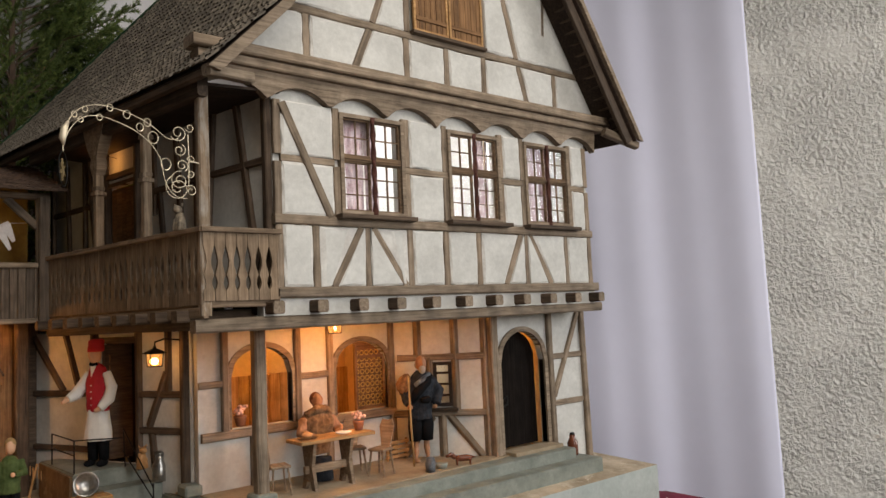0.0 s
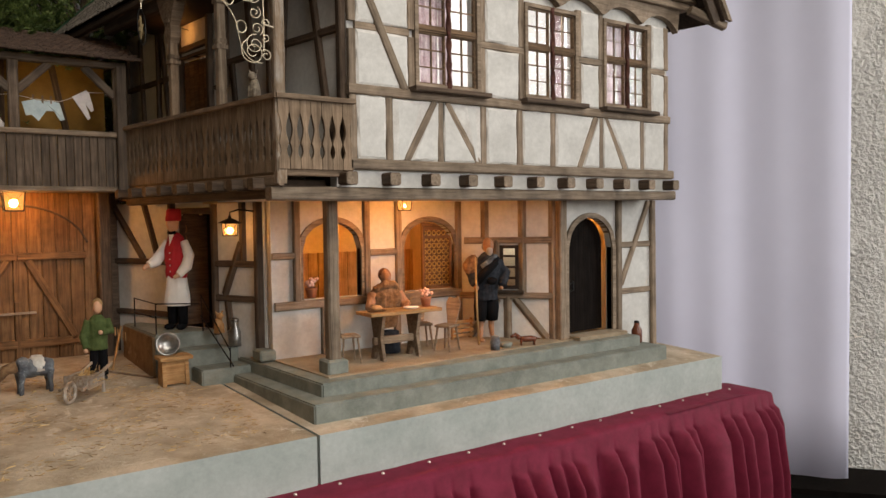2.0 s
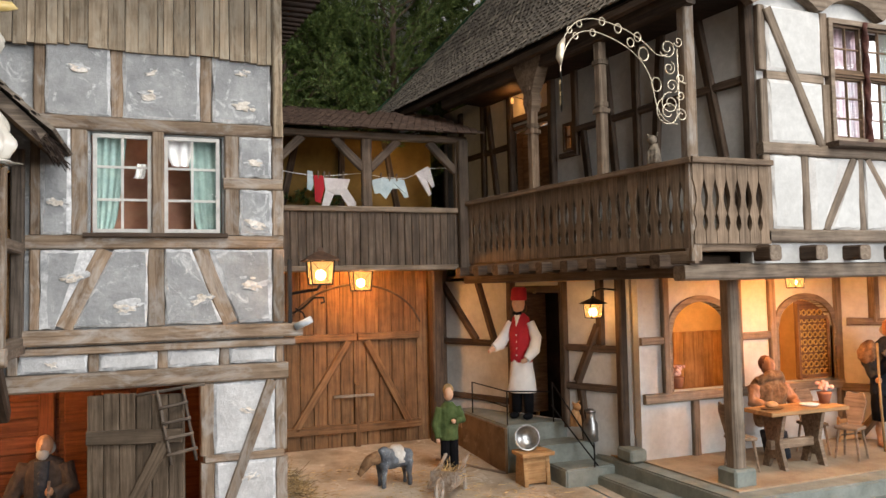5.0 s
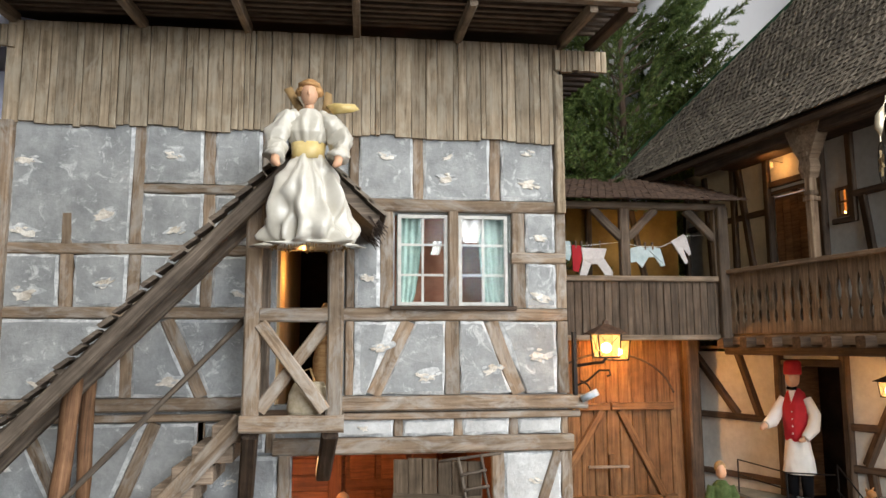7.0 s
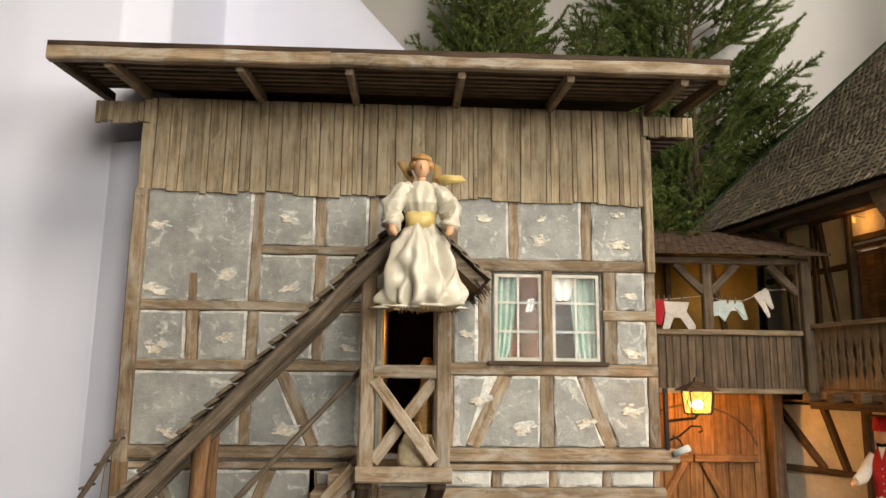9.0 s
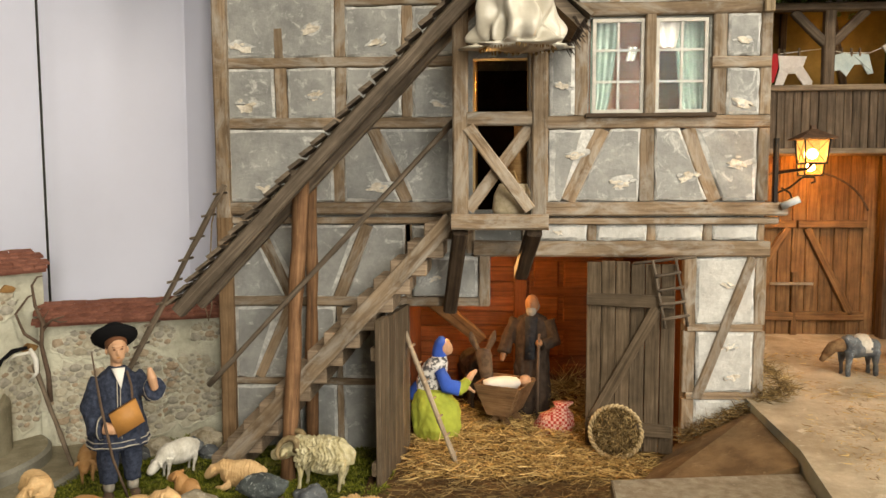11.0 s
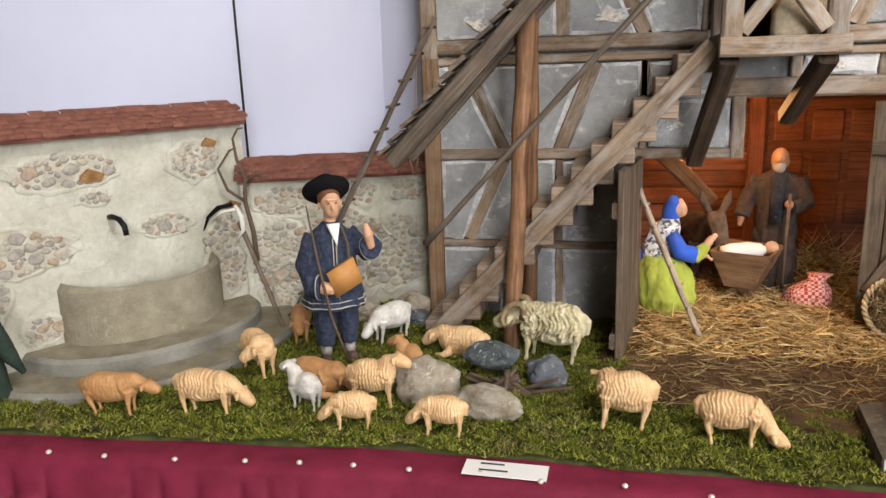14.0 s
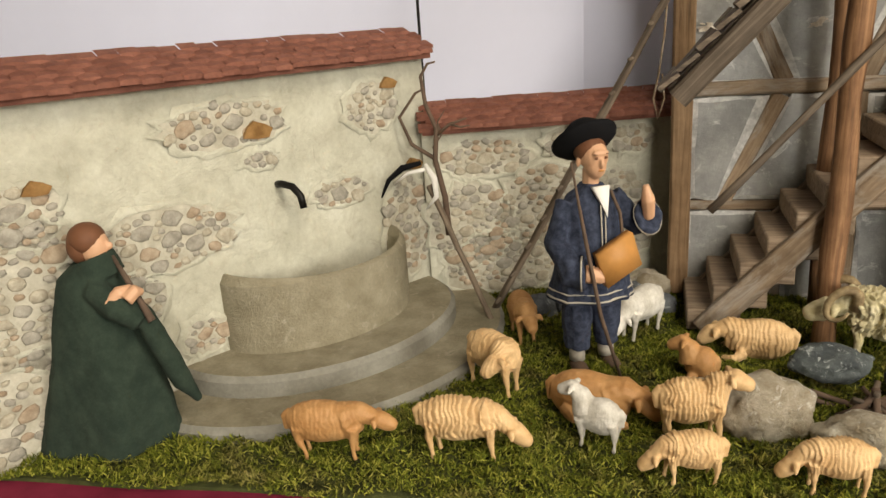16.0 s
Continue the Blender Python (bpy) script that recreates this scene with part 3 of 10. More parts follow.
hung_sheet("backdrop_sheet", [(-1.23, 1.992), (-1.14, 1.976), (-1.08, 1.952), (-0.989, 1.925)], 1.0, 1.88, 12.0, 0.003, "grey-white strip of sheet hung close beside the barn", mat=SHEET_COOL)
bm = tube(bmesh.new(), [(-1.3215, 1.80, 0.82), (-1.3225, 1.80, 1.6), (-1.3205, 1.80, 2.4), (-1.325, 1.80, 3.1)], 0.0023, 6)
tagged(part("backdrop_pole", bm, IRON), "thin dark rod standing before the backdrop sheet", "pole")

# ---- the table with its cloth ----
table = thing("display_table", (0, 1.9, 0), "long display table hidden under maroon cloth", "table")
part("tabletop", prism(bmesh.new(), [(-2.6, 1.16, 0.775), (-0.9, 1.315, 0.775), (1.86, 1.315, 0.775), (1.86, 2.75, 0.775), (-2.6, 2.75, 0.775)], (0, 0, 0.024)), PINE, table)
for x in (-2.4, -0.4, 1.75):
    for y in (1.45, 2.6):
        part("leg", boxed(x - 0.03, x + 0.03, y - 0.03, y + 0.03, 0.0, 0.775, 0.004), PINE, table)


def cloth_edge(x):
    """How far forward the cloth reaches."""
    return 1.285 + (0.0 if x > -0.9 else 0.1 * (x + 0.9))


def table_cloth():
    """A flat cloth with a stitched band at the edge and a gathered skirt below it."""
    bm = bmesh.new()
    x0, x1 = -2.62, 1.94

    def drop(x, y, nx, ny, s):
        lp = []
        for k, z in enumerate((0.772, 0.762, 0.72, 0.6, 0.35, 0.02)):
            a = (0.0005, 0.016, 0.034, 0.046, 0.054, 0.058)[k]
            ph = s * 116 + 2.6 * math.sin(s * 17) + 1.6 * math.sin(s * 43 + 1) + 0.3 * k * math.sin(s * 29)
            w = a * (abs(math.sin(ph / 2)) ** 0.7 * 2 - 1) + 0.45 * a * math.sin(s * 61 + k * 0.3 + 1.2 * math.sin(s * 9)) * (0.6 + 0.4 * math.sin(s * 13))
            off = 0.004 + a * 0.5 + w * 0.95
            lp.append((x + nx * off, y + ny * off, z))
        return lp
    prof = []
    n = 1300
    for i in range(n + 1):
        x = x0 + (x1 - x0) * i / n
        y = cloth_edge(x) + 0.004 * math.sin(x * 9)
        sag = 0.010 * max(0.0, (x - 1.80) / 0.14) ** 2
        lp = [(x, 1.42 + min(0, x + 0.9) * 0.1, 0.8145 - sag), (x, y + 0.02, 0.8145 + 0.0015 * math.sin(x * 31) - sag), (x, y + 0.004, 0.811 - sag), (x, y, 0.804 - sag)]
        prof.append(lp + drop(x, y, 0, -1, x))
    rings(bm, prof, closed=False)
    right = []
    for i in range(161):
        y = cloth_edge(x1) + (1.75 - cloth_edge(x1)) * i / 160
        right.append([(1.5, y, 0.8135), (1.80, y, 0.8135), (1.93, y, 0.804), (1.94, y, 0.796)] + drop(1.94, y, 1, 0, y))
    rings(bm, right, closed=False)
    ob = part("table_cloth", bm, CLOTH, smooth=True)
    return tagged(ob, "maroon cloth pinned along the table edge, gathered skirt", "tablecloth")


table_cloth()
pin_bm = bmesh.new()
ball(pin_bm, (0, 0, 0.0022), (0.0034, 0.0034, 0.0027), 0, 12)
pin0 = tagged(part("pin", pin_bm, PEARL, smooth=True), "round pearl-headed pin stuck in the maroon cloth", "pin", "pins along the cloth")
pin0.location = (-1.32, cloth_edge(-1.32) + 0.012, 0.813)
x = -1.32
while x < 1.82:
    x += rng.uniform(0.06, 0.10) if x < -0.35 else rng.uniform(0.085, 0.115)
    y = cloth_edge(x) + rng.uniform(0.006, 0.016) if x < -0.35 else 1.352 - 0.01
    copy_thing(pin0, pose(x, y, 0.8135))
card = thing("name_card", (-0.79, 1.31, 0.815), "small white card with two dark printed lines on the cloth", "card")
part("sheet", boxed(-0.835, -0.745, 1.292, 1.322, 0.8165, 0.8175), CARD_WHITE, card)
part("printed_line", boxed(-0.818, -0.792, 1.314, 1.317, 0.8176, 0.8179), INK, card)
part("printed_line", boxed(-0.818, -0.787, 1.301, 1.304, 0.8176, 0.8179), INK, card)


# ---- stage blocks ----
def stage_block(name, outline, ztop, label, z0=0.8, mats=(STAGE, SAND), wear=True):
    """A painted plinth block with its own top surface; ztop(x, y) gives the height."""
    bm = bmesh.new()
    n = len(outline)
    lo = [bm.verts.new((x, y, z0)) for x, y in outline]
    hi = [bm.verts.new((x, y, ztop(x, y))) for x, y in outline]
    for i in range(n):
        bm.faces.new((lo[i], lo[(i + 1) % n], hi[(i + 1) % n], hi[i]))
    f = bm.faces.new(hi)
    f.material_index = 1
    return tagged(part(name, bm, list(mats)), label, "platform", kind="structure")


stage_block("platform_inn", [(0.609, 1.362), (1.825, 1.362), (1.80, 2.6), (0.535, 2.6)], lambda x, y: G(y), "grey painted plinth with a sandy top under the inn")
stage_block("platform_yard", [(-0.075, 1.362), (0.603, 1.362), (0.529, 2.6), (-0.05, 2.6), (-0.045, 1.56)], lambda x, y: G(y), "grey painted plinth with the sandy yard on top")
stage_block("platform_corner", [(-0.223, 1.366), (-0.078, 1.366), (-0.05, 1.545), (-0.19, 1.527)], lambda x, y: 0.862, "lower grey plinth block beside the yard", mats=(STAGE, STAGE))
stage_block("platform_end", [(-0.338, 1.360), (-0.2265, 1.366), (-0.1935, 1.527), (-0.325, 1.507)], lambda x, y: 0.862, "lower grey plinth block beside the lawn", mats=(STAGE, STAGE))
stage_block("platform_cap", [(-0.340, 1.3575), (-0.078, 1.3635), (-0.048, 1.547), (-0.327, 1.509)], lambda x, y: 0.884, "gritty stone slab with a pale painted edge on the plinth", z0=0.8625, mats=(STAGE_PALE, GRIT))
for k, (xa, xb, zt) in enumerate(((-0.378, -0.341, 0.862), (-0.413, -0.3785, 0.839))):
    stage_block("step_low" if k else "step_high", [(xa, 1.3565), (xb, 1.3605), (xb + 0.011, 1.502), (xa + 0.012, 1.488)], lambda x, y: zt, "worn gritty step down to the lawn", mats=(STAGE_PALE, STEP_GRIT_SHADED))
    # thin left faces in the darkened grit, since that side is shaded
    bm = prism(bmesh.new(), [(xa - 0.0015, 1.358, 0.8), (xa + 0.0105, 1.4885, 0.8), (xa + 0.0105, 1.4885, zt + 0.0008), (xa - 0.0015, 1.358, zt + 0.0008)], (0.003, 0, 0))
    tagged(part("step_face", bm, STEP_GRIT_SHADED), "gritty sanded side face of the step, coloured as shaded", "step", kind="structure")
bm = prism(bmesh.new(), [(-0.3425, 1.3585, 0.862), (-0.3295, 1.509, 0.862), (-0.3295, 1.509, 0.8838), (-0.3425, 1.3585, 0.8838)], (0.003, 0, 0))
tagged(part("slab_face", bm, STEP_GRIT_SHADED), "gritty sanded side face of the slab, coloured as shaded", "step", kind="structure")
bm = prism(bmesh.new(), [(-0.33, 1.505, 0.832), (-0.05, 1.548, 0.895), (0.005, 1.80, 0.925), (-0.165, 1.805, 0.835)], (0, 0, -0.02))
tagged(part("ramp", bm, RAMP), "brown board ramp between barn and yard", "ramp", kind="structure")
tagged(part("ground_lawn", prism(bmesh.new(), [(-2.4, 1.185, 0.80), (-0.9, 1.333, 0.80), (-0.414, 1.336, 0.80), (-0.40, 1.47, 0.80), (-0.15, 1.50, 0.80), (-0.15, 2.45, 0.80), (-2.4, 2.45, 0.80)], (0, 0, 0.019)), SOIL), "mossy earth of the lawn", "ground", kind="structure")
tagged(part("ground_straw", prism(bmesh.new(), [(-0.70, 1.52, 0.8192), (-0.42, 1.43, 0.8192), (-0.16, 1.53, 0.8192), (-0.13, 2.2, 0.8192), (-0.7, 2.2, 0.8192)], (0, 0, 0.006)), STRAW_SOIL), "trodden earth floor strewn with straw", "ground", kind="structure")

# porch steps before the inn
porch = thing("porch_steps", (1.1, 1.6, 0.91), "two low grey steps up to the inn's sandy porch", "steps")
ZP = 0.972
bm = prism(bmesh.new(), [(0.627, 1.42, 0.905), (1.665, 1.42, 0.905), (1.665, 1.60, 0.905), (0.60, 1.92, 0.905)], (0, 0, 0.040))
bmesh.ops.bevel(bm, geom=bm.edges[:], offset=0.003, segments=2, affect="EDGES")
part("step", bm, [STEP], porch)
bm = prism(bmesh.new(), [(0.667, 1.468, 0.90), (1.615, 1.468, 0.90), (1.615, 1.60, 0.90), (1.615, 1.80, 0.90), (0.64, 1.92, 0.90)], (0, 0, ZP - 0.90))
bmesh.ops.bevel(bm, geom=bm.edges[:], offset=0.003, segments=2, affect="EDGES")
part("step", bm, [STEP], porch)
bm = prism(bmesh.new(), [(0.70, 1.505, ZP), (1.60, 1.53, ZP), (1.60, 1.86, ZP), (0.68, 1.86, ZP)], (0, 0, 0.003))
part("floor", bm, [PORCH], porch)

# ---- the barn ----
barn = thing("barn", (-0.5, 1.9, 0.82), "grey plastered timber-framed barn with plank gable and stable", "building")
BP = Plane((0, 1.8), (1, 1.8))
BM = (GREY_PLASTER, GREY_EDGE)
LOG = (-0.532, -0.428, 1.262, 1.53)
WIN = (-0.327, -0.119, 1.428, 1.597)
STABLE = (-0.500, -0.152, 0.80, 1.178)
STABLE_L = (-0.650, -0.500, 0.80, 1.090)
slab_with_holes(BP, -0.985, -0.018, 0.80, 1.92, [LOG, WIN, STABLE, STABLE_L], -0.006, 0.025, barn, GREY_PLASTER)
part("side_wall", boxed(-0.04, -0.018, 1.831, 2.46, 0.80, 1.92), GREY_PLASTER, barn)
part("side_wall", boxed(-0.985, -0.963, 1.831, 2.46, 0.80, 1.92), GREY_PLASTER, barn)
part("back_wall", boxed(-0.985, -0.018, 2.44, 2.46, 0.80, 1.92), GREY_PLASTER, barn)
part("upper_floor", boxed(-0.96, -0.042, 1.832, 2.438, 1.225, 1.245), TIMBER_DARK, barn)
B = BARN_TIMBER


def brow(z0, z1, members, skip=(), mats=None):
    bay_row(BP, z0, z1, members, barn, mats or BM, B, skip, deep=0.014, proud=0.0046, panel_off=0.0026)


# storey under the planks
brow(1.535, 1.745, [(-0.982, -0.982, 0.018), (-0.768, -0.766, 0.02)])
brow(1.640, 1.745, [(-0.757, -0.757, 0.0), (-0.650, -0.650, 0.02), (-0.552, -0.552, 0.016)])
brow(1.535, 1.622, [(-0.757, -0.757, 0.0), (-0.648, -0.648, 0.02), (-0.552, -0.552, 0.016)])
rail(BP, -0.757, -0.55, 1.631, 0.016, barn, B, 0.007)
brow(1.622, 1.745, [(-0.40, -0.40, 0.016), (-0.286, -0.287, 0.019), (-0.147, -0.146, 0.02), (-0.026, -0.026, 0.02)])
rail(BP, -0.985, -0.55, 1.525, 0.018, barn, B)
rail(BP, -0.40, -0.018, 1.610, 0.022, barn, B)
brow(1.428, 1.516, [(-0.982, -0.982, 0.018), (-0.874, -0.876, 0.022), (-0.768, -0.766, 0.02), (-0.648, -0.648, 0.02), (-0.552, -0.552, 0.016)])
timber(BP.at(-0.876, 1.52, 0), BP.at(-0.878, 1.585, 0), 0.018, 0.014, B, barn)
brow(1.428, 1.600, [(-0.405, -0.405, 0.014), (-0.342, -0.342, 0.024)])
brow(1.527, 1.600, [(-0.104, -0.104, 0.024), (-0.026, -0.026, 0.02)])
brow(1.428, 1.507, [(-0.104, -0.104, 0.024), (-0.026, -0.026, 0.02)])
rail(BP, -0.118, -0.018, 1.517, 0.02, barn, B)
rail(BP, -0.985, -0.55, 1.418, 0.02, barn, B)
rail(BP, -0.42, -0.018, 1.416, 0.022, barn, B)
brow(1.278, 1.407, [(-0.982, -0.982, 0.018), (-0.772, -0.772, 0.02), (-0.648, -0.71, 0.024), (-0.56, -0.56, 0.016)])
brow(1.278, 1.404, [(-0.405, -0.405, 0.014), (-0.363, -0.303, 0.026), (-0.226, -0.226, 0.026), (-0.108, -0.157, 0.026), (-0.026, -0.026, 0.02)])
rail(BP, -0.99, -0.56, 1.266, 0.022, barn, B, 0.014, 0.026)
rail(BP, -0.425, 0.012, 1.264, 0.024, barn, B, 0.022, 0.036)
rail(BP, -0.99, -0.56, 1.244, 0.012, barn, B, 0.008)
rail(BP, -0.425, 0.0, 1.243, 0.012, barn, B, 0.014, 0.026)
brow(1.208, 1.237, [(-0.435, -0.435, 0.016), (-0.320, -0.320, 0.016), (-0.216, -0.216, 0.016), (-0.118, -0.118, 0.016), (-0.026, -0.026, 0.012)], mats=(PALE_PLASTER, GREY_EDGE))
rail(BP, -0.53, -0.012, 1.193, 0.028, barn, B, 0.012, 0.024)
# right of the stable door
for za, zb in ((1.058, 1.178), (0.935, 1.046), (0.84, 0.923)):
    brow(za, zb, [(-0.146, -0.146, 0.022), (-0.024, -0.024, 0.02)], mats=(PALE_PLASTER, GREY_EDGE))
rail(BP, -0.150, -0.020, 1.052, 0.013, barn, B)
rail(BP, -0.150, -0.020, 0.929, 0.013, barn, B)
timber(BP.at(-0.132, 0.925, 0.0025), BP.at(-0.04, 1.178, 0.0025), 0.018, 0.016, B, barn)
# left of the stable
brow(1.103, 1.236, [(-0.982, -0.982, 0.02), (-0.862, -0.925, 0.022), (-0.775, -0.722, 0.022), (-0.648, -0.648, 0.012)])
rail(BP, -0.985, -0.65, 1.097, 0.018, barn, B)
brow(0.955, 1.087, [(-0.982, -0.982, 0.02), (-0.925, -0.865, 0.02), (-0.775, -0.775, 0.012), (-0.656, -0.656, 0.012)])
rail(BP, -0.985, -0.65, 0.948, 0.012, barn, B)
brow(0.82, 0.941, [(-0.982, -0.982, 0.02), (-0.86, -0.86, 0.016), (-0.775, -0.775, 0.012), (-0.656, -0.656, 0.012)])
# the lowered corner over the stable opening
panel(BP, [(-0.640, 1.106), (-0.522, 1.106), (-0.522, 1.178), (-0.640, 1.178)], 0.004, barn, BM)
rail(BP, -0.65, -0.502, 1.097, 0.016, barn, B, 0.010, 0.03)
timber(BP.at(-0.511, 1.09, -0.002), BP.at(-0.511, 1.18, -0.002), 0.02, 0.028, B, barn)
brow(1.185, 1.236, [(-0.648, -0.648, 0.012), (-0.535, -0.535, 0.016)])


def chip(pl, u, z, r, parent, seed):
    """A patch of fallen plaster: a ragged pale scar with a lip and some loose flakes."""
    rr = random.Random(seed)
    bm = bmesh.new()
    tilt = rr.uniform(-0.5, 0.5)

    def blob(cu, cz, q0, n, off, deep, mi):
        pts = []
        for i in range(n):
            a = 2 * math.pi * i / n
            q = q0 * rr.uniform(0.4, 1.25)
            du, dz = q * 1.4 * math.cos(a), q * 0.62 * math.sin(a)
            pts.append(pl.at(cu + du - dz * tilt, cz + dz + du * tilt, off + rr.uniform(0, 0.0012)))
        prism(bm, pts, -pl.n * deep, mi)

    blob(u, z, r, 15, 0.0062, 0.004, 0)
    blob(u - 0.1 * r, z - 0.12 * r, r * 0.72, 15, 0.0082, 0.004, 1)
    for k in range(4):
        blob(u + rr.uniform(-1.1, 1.1) * r, z + rr.uniform(-0.5, 0.5) * r, r * rr.uniform(0.16, 0.34), 8, 0.0088, 0.004, k % 2)
    part("plaster_chip", bm, [GREY_EDGE, CHIP], parent)


for i, (u, z, r) in enumerate(((-0.945, 1.675, 0.016), (-0.945, 1.555, 0.018), (-0.82, 1.585, 0.018), (-0.935, 1.45, 0.02), (-0.81, 1.468, 0.014), (-0.71, 1.69, 0.014), (-0.70, 1.56, 0.014), (-0.90, 1.30, 0.018),
                              (-0.70, 1.305, 0.02), (-0.59, 1.45, 0.012), (-0.345, 1.70, 0.014), (-0.235, 1.66, 0.017), (-0.23, 1.70, 0.01), (-0.085, 1.655, 0.018), (-0.085, 1.71, 0.011), (-0.065, 1.555, 0.013), (-0.065, 1.45, 0.016),
                              (-0.372, 1.48, 0.012), (-0.35, 1.36, 0.015), (-0.27, 1.31, 0.019), (-0.155, 1.32, 0.014), (-0.07, 1.345, 0.02), (-0.38, 1.223, 0.008), (-0.08, 1.13, 0.012), (-0.075, 1.02, 0.012), (-0.07, 0.965, 0.014),
                              (-0.95, 1.17, 0.012), (-0.60, 1.14, 0.01), (-0.83, 1.17, 0.012))):
    chip(BP, u, z, r, barn, 50 + i)

# plank gable
x = -0.99
while x < -0.03:
    w = min(rng.choice((0.009, 0.012, 0.016, 0.02, 0.026, 0.03)), -0.028 - x + 0.002)
    d = rng.uniform(0.005, 0.0075)
    zb = 1.738 - 0.008 * (x + 1) + 0.003 * math.sin(x * 31) + rng.uniform(-0.0028, 0.0028)
    timber((x + w / 2, 1.8 - 0.008 - d / 2, zb), (x + w / 2 + rng.uniform(-0.001, 0.001), 1.8 - 0.008 - d / 2, 1.918), w - 0.0008, d, PLANK, barn, "plank", rough=0.04, seg=2)
    x += w
timber((-0.026, 1.79, 1.60), (-0.026, 1.79, 1.86), 0.016, 0.016, PLANK, barn, "corner_post")
timber((-0.981, 1.79, 0.83), (-0.981, 1.79, 1.25), 0.026, 0.02, CORNER_WOOD, barn, "corner_post")
timber((-0.981, 1.79, 1.25), (-0.981, 1.79, 1.74), 0.025, 0.02, BARN_TIMBER, barn, "corner_post")
for xa, xb in ((-0.034, 0.066), (-1.076, -0.975)):
    n = 9
    for i in range(n):
        xc = xa + (xb - xa) * (i + 0.5) / n
        timber((xc, 1.782, 1.866 + rng.uniform(-0.003, 0.003)), (xc, 1.782, 1.906), (xb - xa) / n - 0.001, 0.008, PLANK, barn, "plank", seg=1)

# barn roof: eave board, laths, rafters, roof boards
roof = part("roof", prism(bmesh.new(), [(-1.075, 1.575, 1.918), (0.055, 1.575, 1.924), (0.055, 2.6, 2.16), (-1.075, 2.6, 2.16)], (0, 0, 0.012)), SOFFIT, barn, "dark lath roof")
timber((-1.072, 1.578, 1.908), (-0.62, 1.576, 1.911), 0.022, 0.02, BARN_TIMBER, roof, "eave_board", rough=0.14, seg=8)
timber((-0.62, 1.576, 1.911), (-0.22, 1.577, 1.913), 0.02, 0.02, BARN_TIMBER, roof, "eave_board", rough=0.14, seg=8)
timber((-0.22, 1.577, 1.913), (0.048, 1.578, 1.914), 0.021, 0.02, BARN_TIMBER, roof, "eave_board", rough=0.14, seg=6)
for k in range(7):
    y = 1.60 + k * 0.031
    timber((-1.066, y, 1.912 + k * 0.0052), (0.046, y, 1.917 + k * 0.0052), 0.009, 0.016, LATH, roof, "lath", face=(0, 0, 1), seg=6)
for xa in (-0.982, -0.77, -0.59, -0.398, -0.213, -0.017):
    timber((xa, 1.80, 1.925), (xa - 0.004 * (xa > -0.4), 1.59, 1.903), 0.013, 0.02, TIMBER, roof, "rafter", face=(0, 0, 1))
for xs, xw in ((-1.062, -1.062), (0.042, 0.042)):
    timber((xw, 1.81, 1.925), (xs, 1.585, 1.904), 0.016, 0.02, TIMBER_DARK, roof, "rafter", face=(0, 0, 1))
for k in range(12):
    y = 1.84 + k * 0.045
    timber((-0.03, y, 1.885 + 0.02 * k * 0.3), (0.07, y, 1.885 + 0.02 * k * 0.3), 0.012, 0.01, SOFFIT, roof, "lath", face=(0, 0, 1), seg=1)


# windows of the barn: two casements of six panes, curtains, dim room
def casement(u0, u1, z0, z1, pl, parent, frame_mat, cols, rows, bar=0.004, name="window", off=0.002, glazed=True):
    fr = part(name, bmesh_frame(pl, u0, u1, z0, z1, bar * 1.5, off), frame_mat, parent)
    for c in range(1, cols):
        u = u0 + (u1 - u0) * c / cols
        bm = prism(bmesh.new(), [pl.at(u - bar / 2, z0, off - 0.001), pl.at(u + bar / 2, z0, off - 0.001), pl.at(u + bar / 2, z1, off - 0.001), pl.at(u - bar / 2, z1, off - 0.001)], -pl.n * 0.005)
        part("glazing_bar", bm, frame_mat, fr)
    for r in range(1, rows):
        z = z0 + (z1 - z0) * r / rows
        bm = prism(bmesh.new(), [pl.at(u0, z - bar / 2, off - 0.0014), pl.at(u1, z - bar / 2, off - 0.0014), pl.at(u1, z + bar / 2, off - 0.0014), pl.at(u0, z + bar / 2, off - 0.0014)], -pl.n * 0.004)
        part("glazing_bar", bm, frame_mat, fr)
    if glazed:
        for c in range(cols):
            for r in range(rows):
                a, b = u0 + (u1 - u0) * c / cols, u0 + (u1 - u0) * (c + 1) / cols
                e, f = z0 + (z1 - z0) * r / rows, z0 + (z1 - z0) * (r + 1) / rows
                t = rng.uniform(-0.0006, 0.0006)
                p = part("pane", prism(bmesh.new(), [pl.at(a, e, off - 0.003 + t), pl.at(b, e, off - 0.003 - t), pl.at(b, f, off - 0.003), pl.at(a, f, off - 0.003 + t)], -pl.n * 0.0008), PANE, fr)
                p.visible_shadow = False
    return fr


def bmesh_frame(pl, u0, u1, z0, z1, w, off, deep=0.008):
    bm = bmesh.new()
    for a, b, c, d in ((u0, u1, z0, z0 + w), (u0, u1, z1 - w, z1), (u0, u0 + w, z0 + w, z1 - w), (u1 - w, u1, z0 + w, z1 - w)):
        prism(bm, [pl.at(a, c, off), pl.at(b, c, off), pl.at(b, d, off), pl.at(a, d, off)], -pl.n * deep)
    return bm


def curtain(pl, ub0, ub1, ut0, ut1, z0, z1, off, mat, parent, name="curtain", waves=4):
    bm = bmesh.new()
    loops = []
    for j in range(7):
        f = j / 6
        k = f ** 0.6
        a, b = ub0 + (ut0 - ub0) * k, ub1 + (ut1 - ub1) * k
        loops.append([pl.at(a + (b - a) * i / 16, z0 + (z1 - z0) * f, off + 0.003 * math.sin(2 * math.pi * waves * i / 16)) for i in range(17)])
    rings(bm, loops, closed=False)
    return part(name, bm, mat, parent, smooth=True)


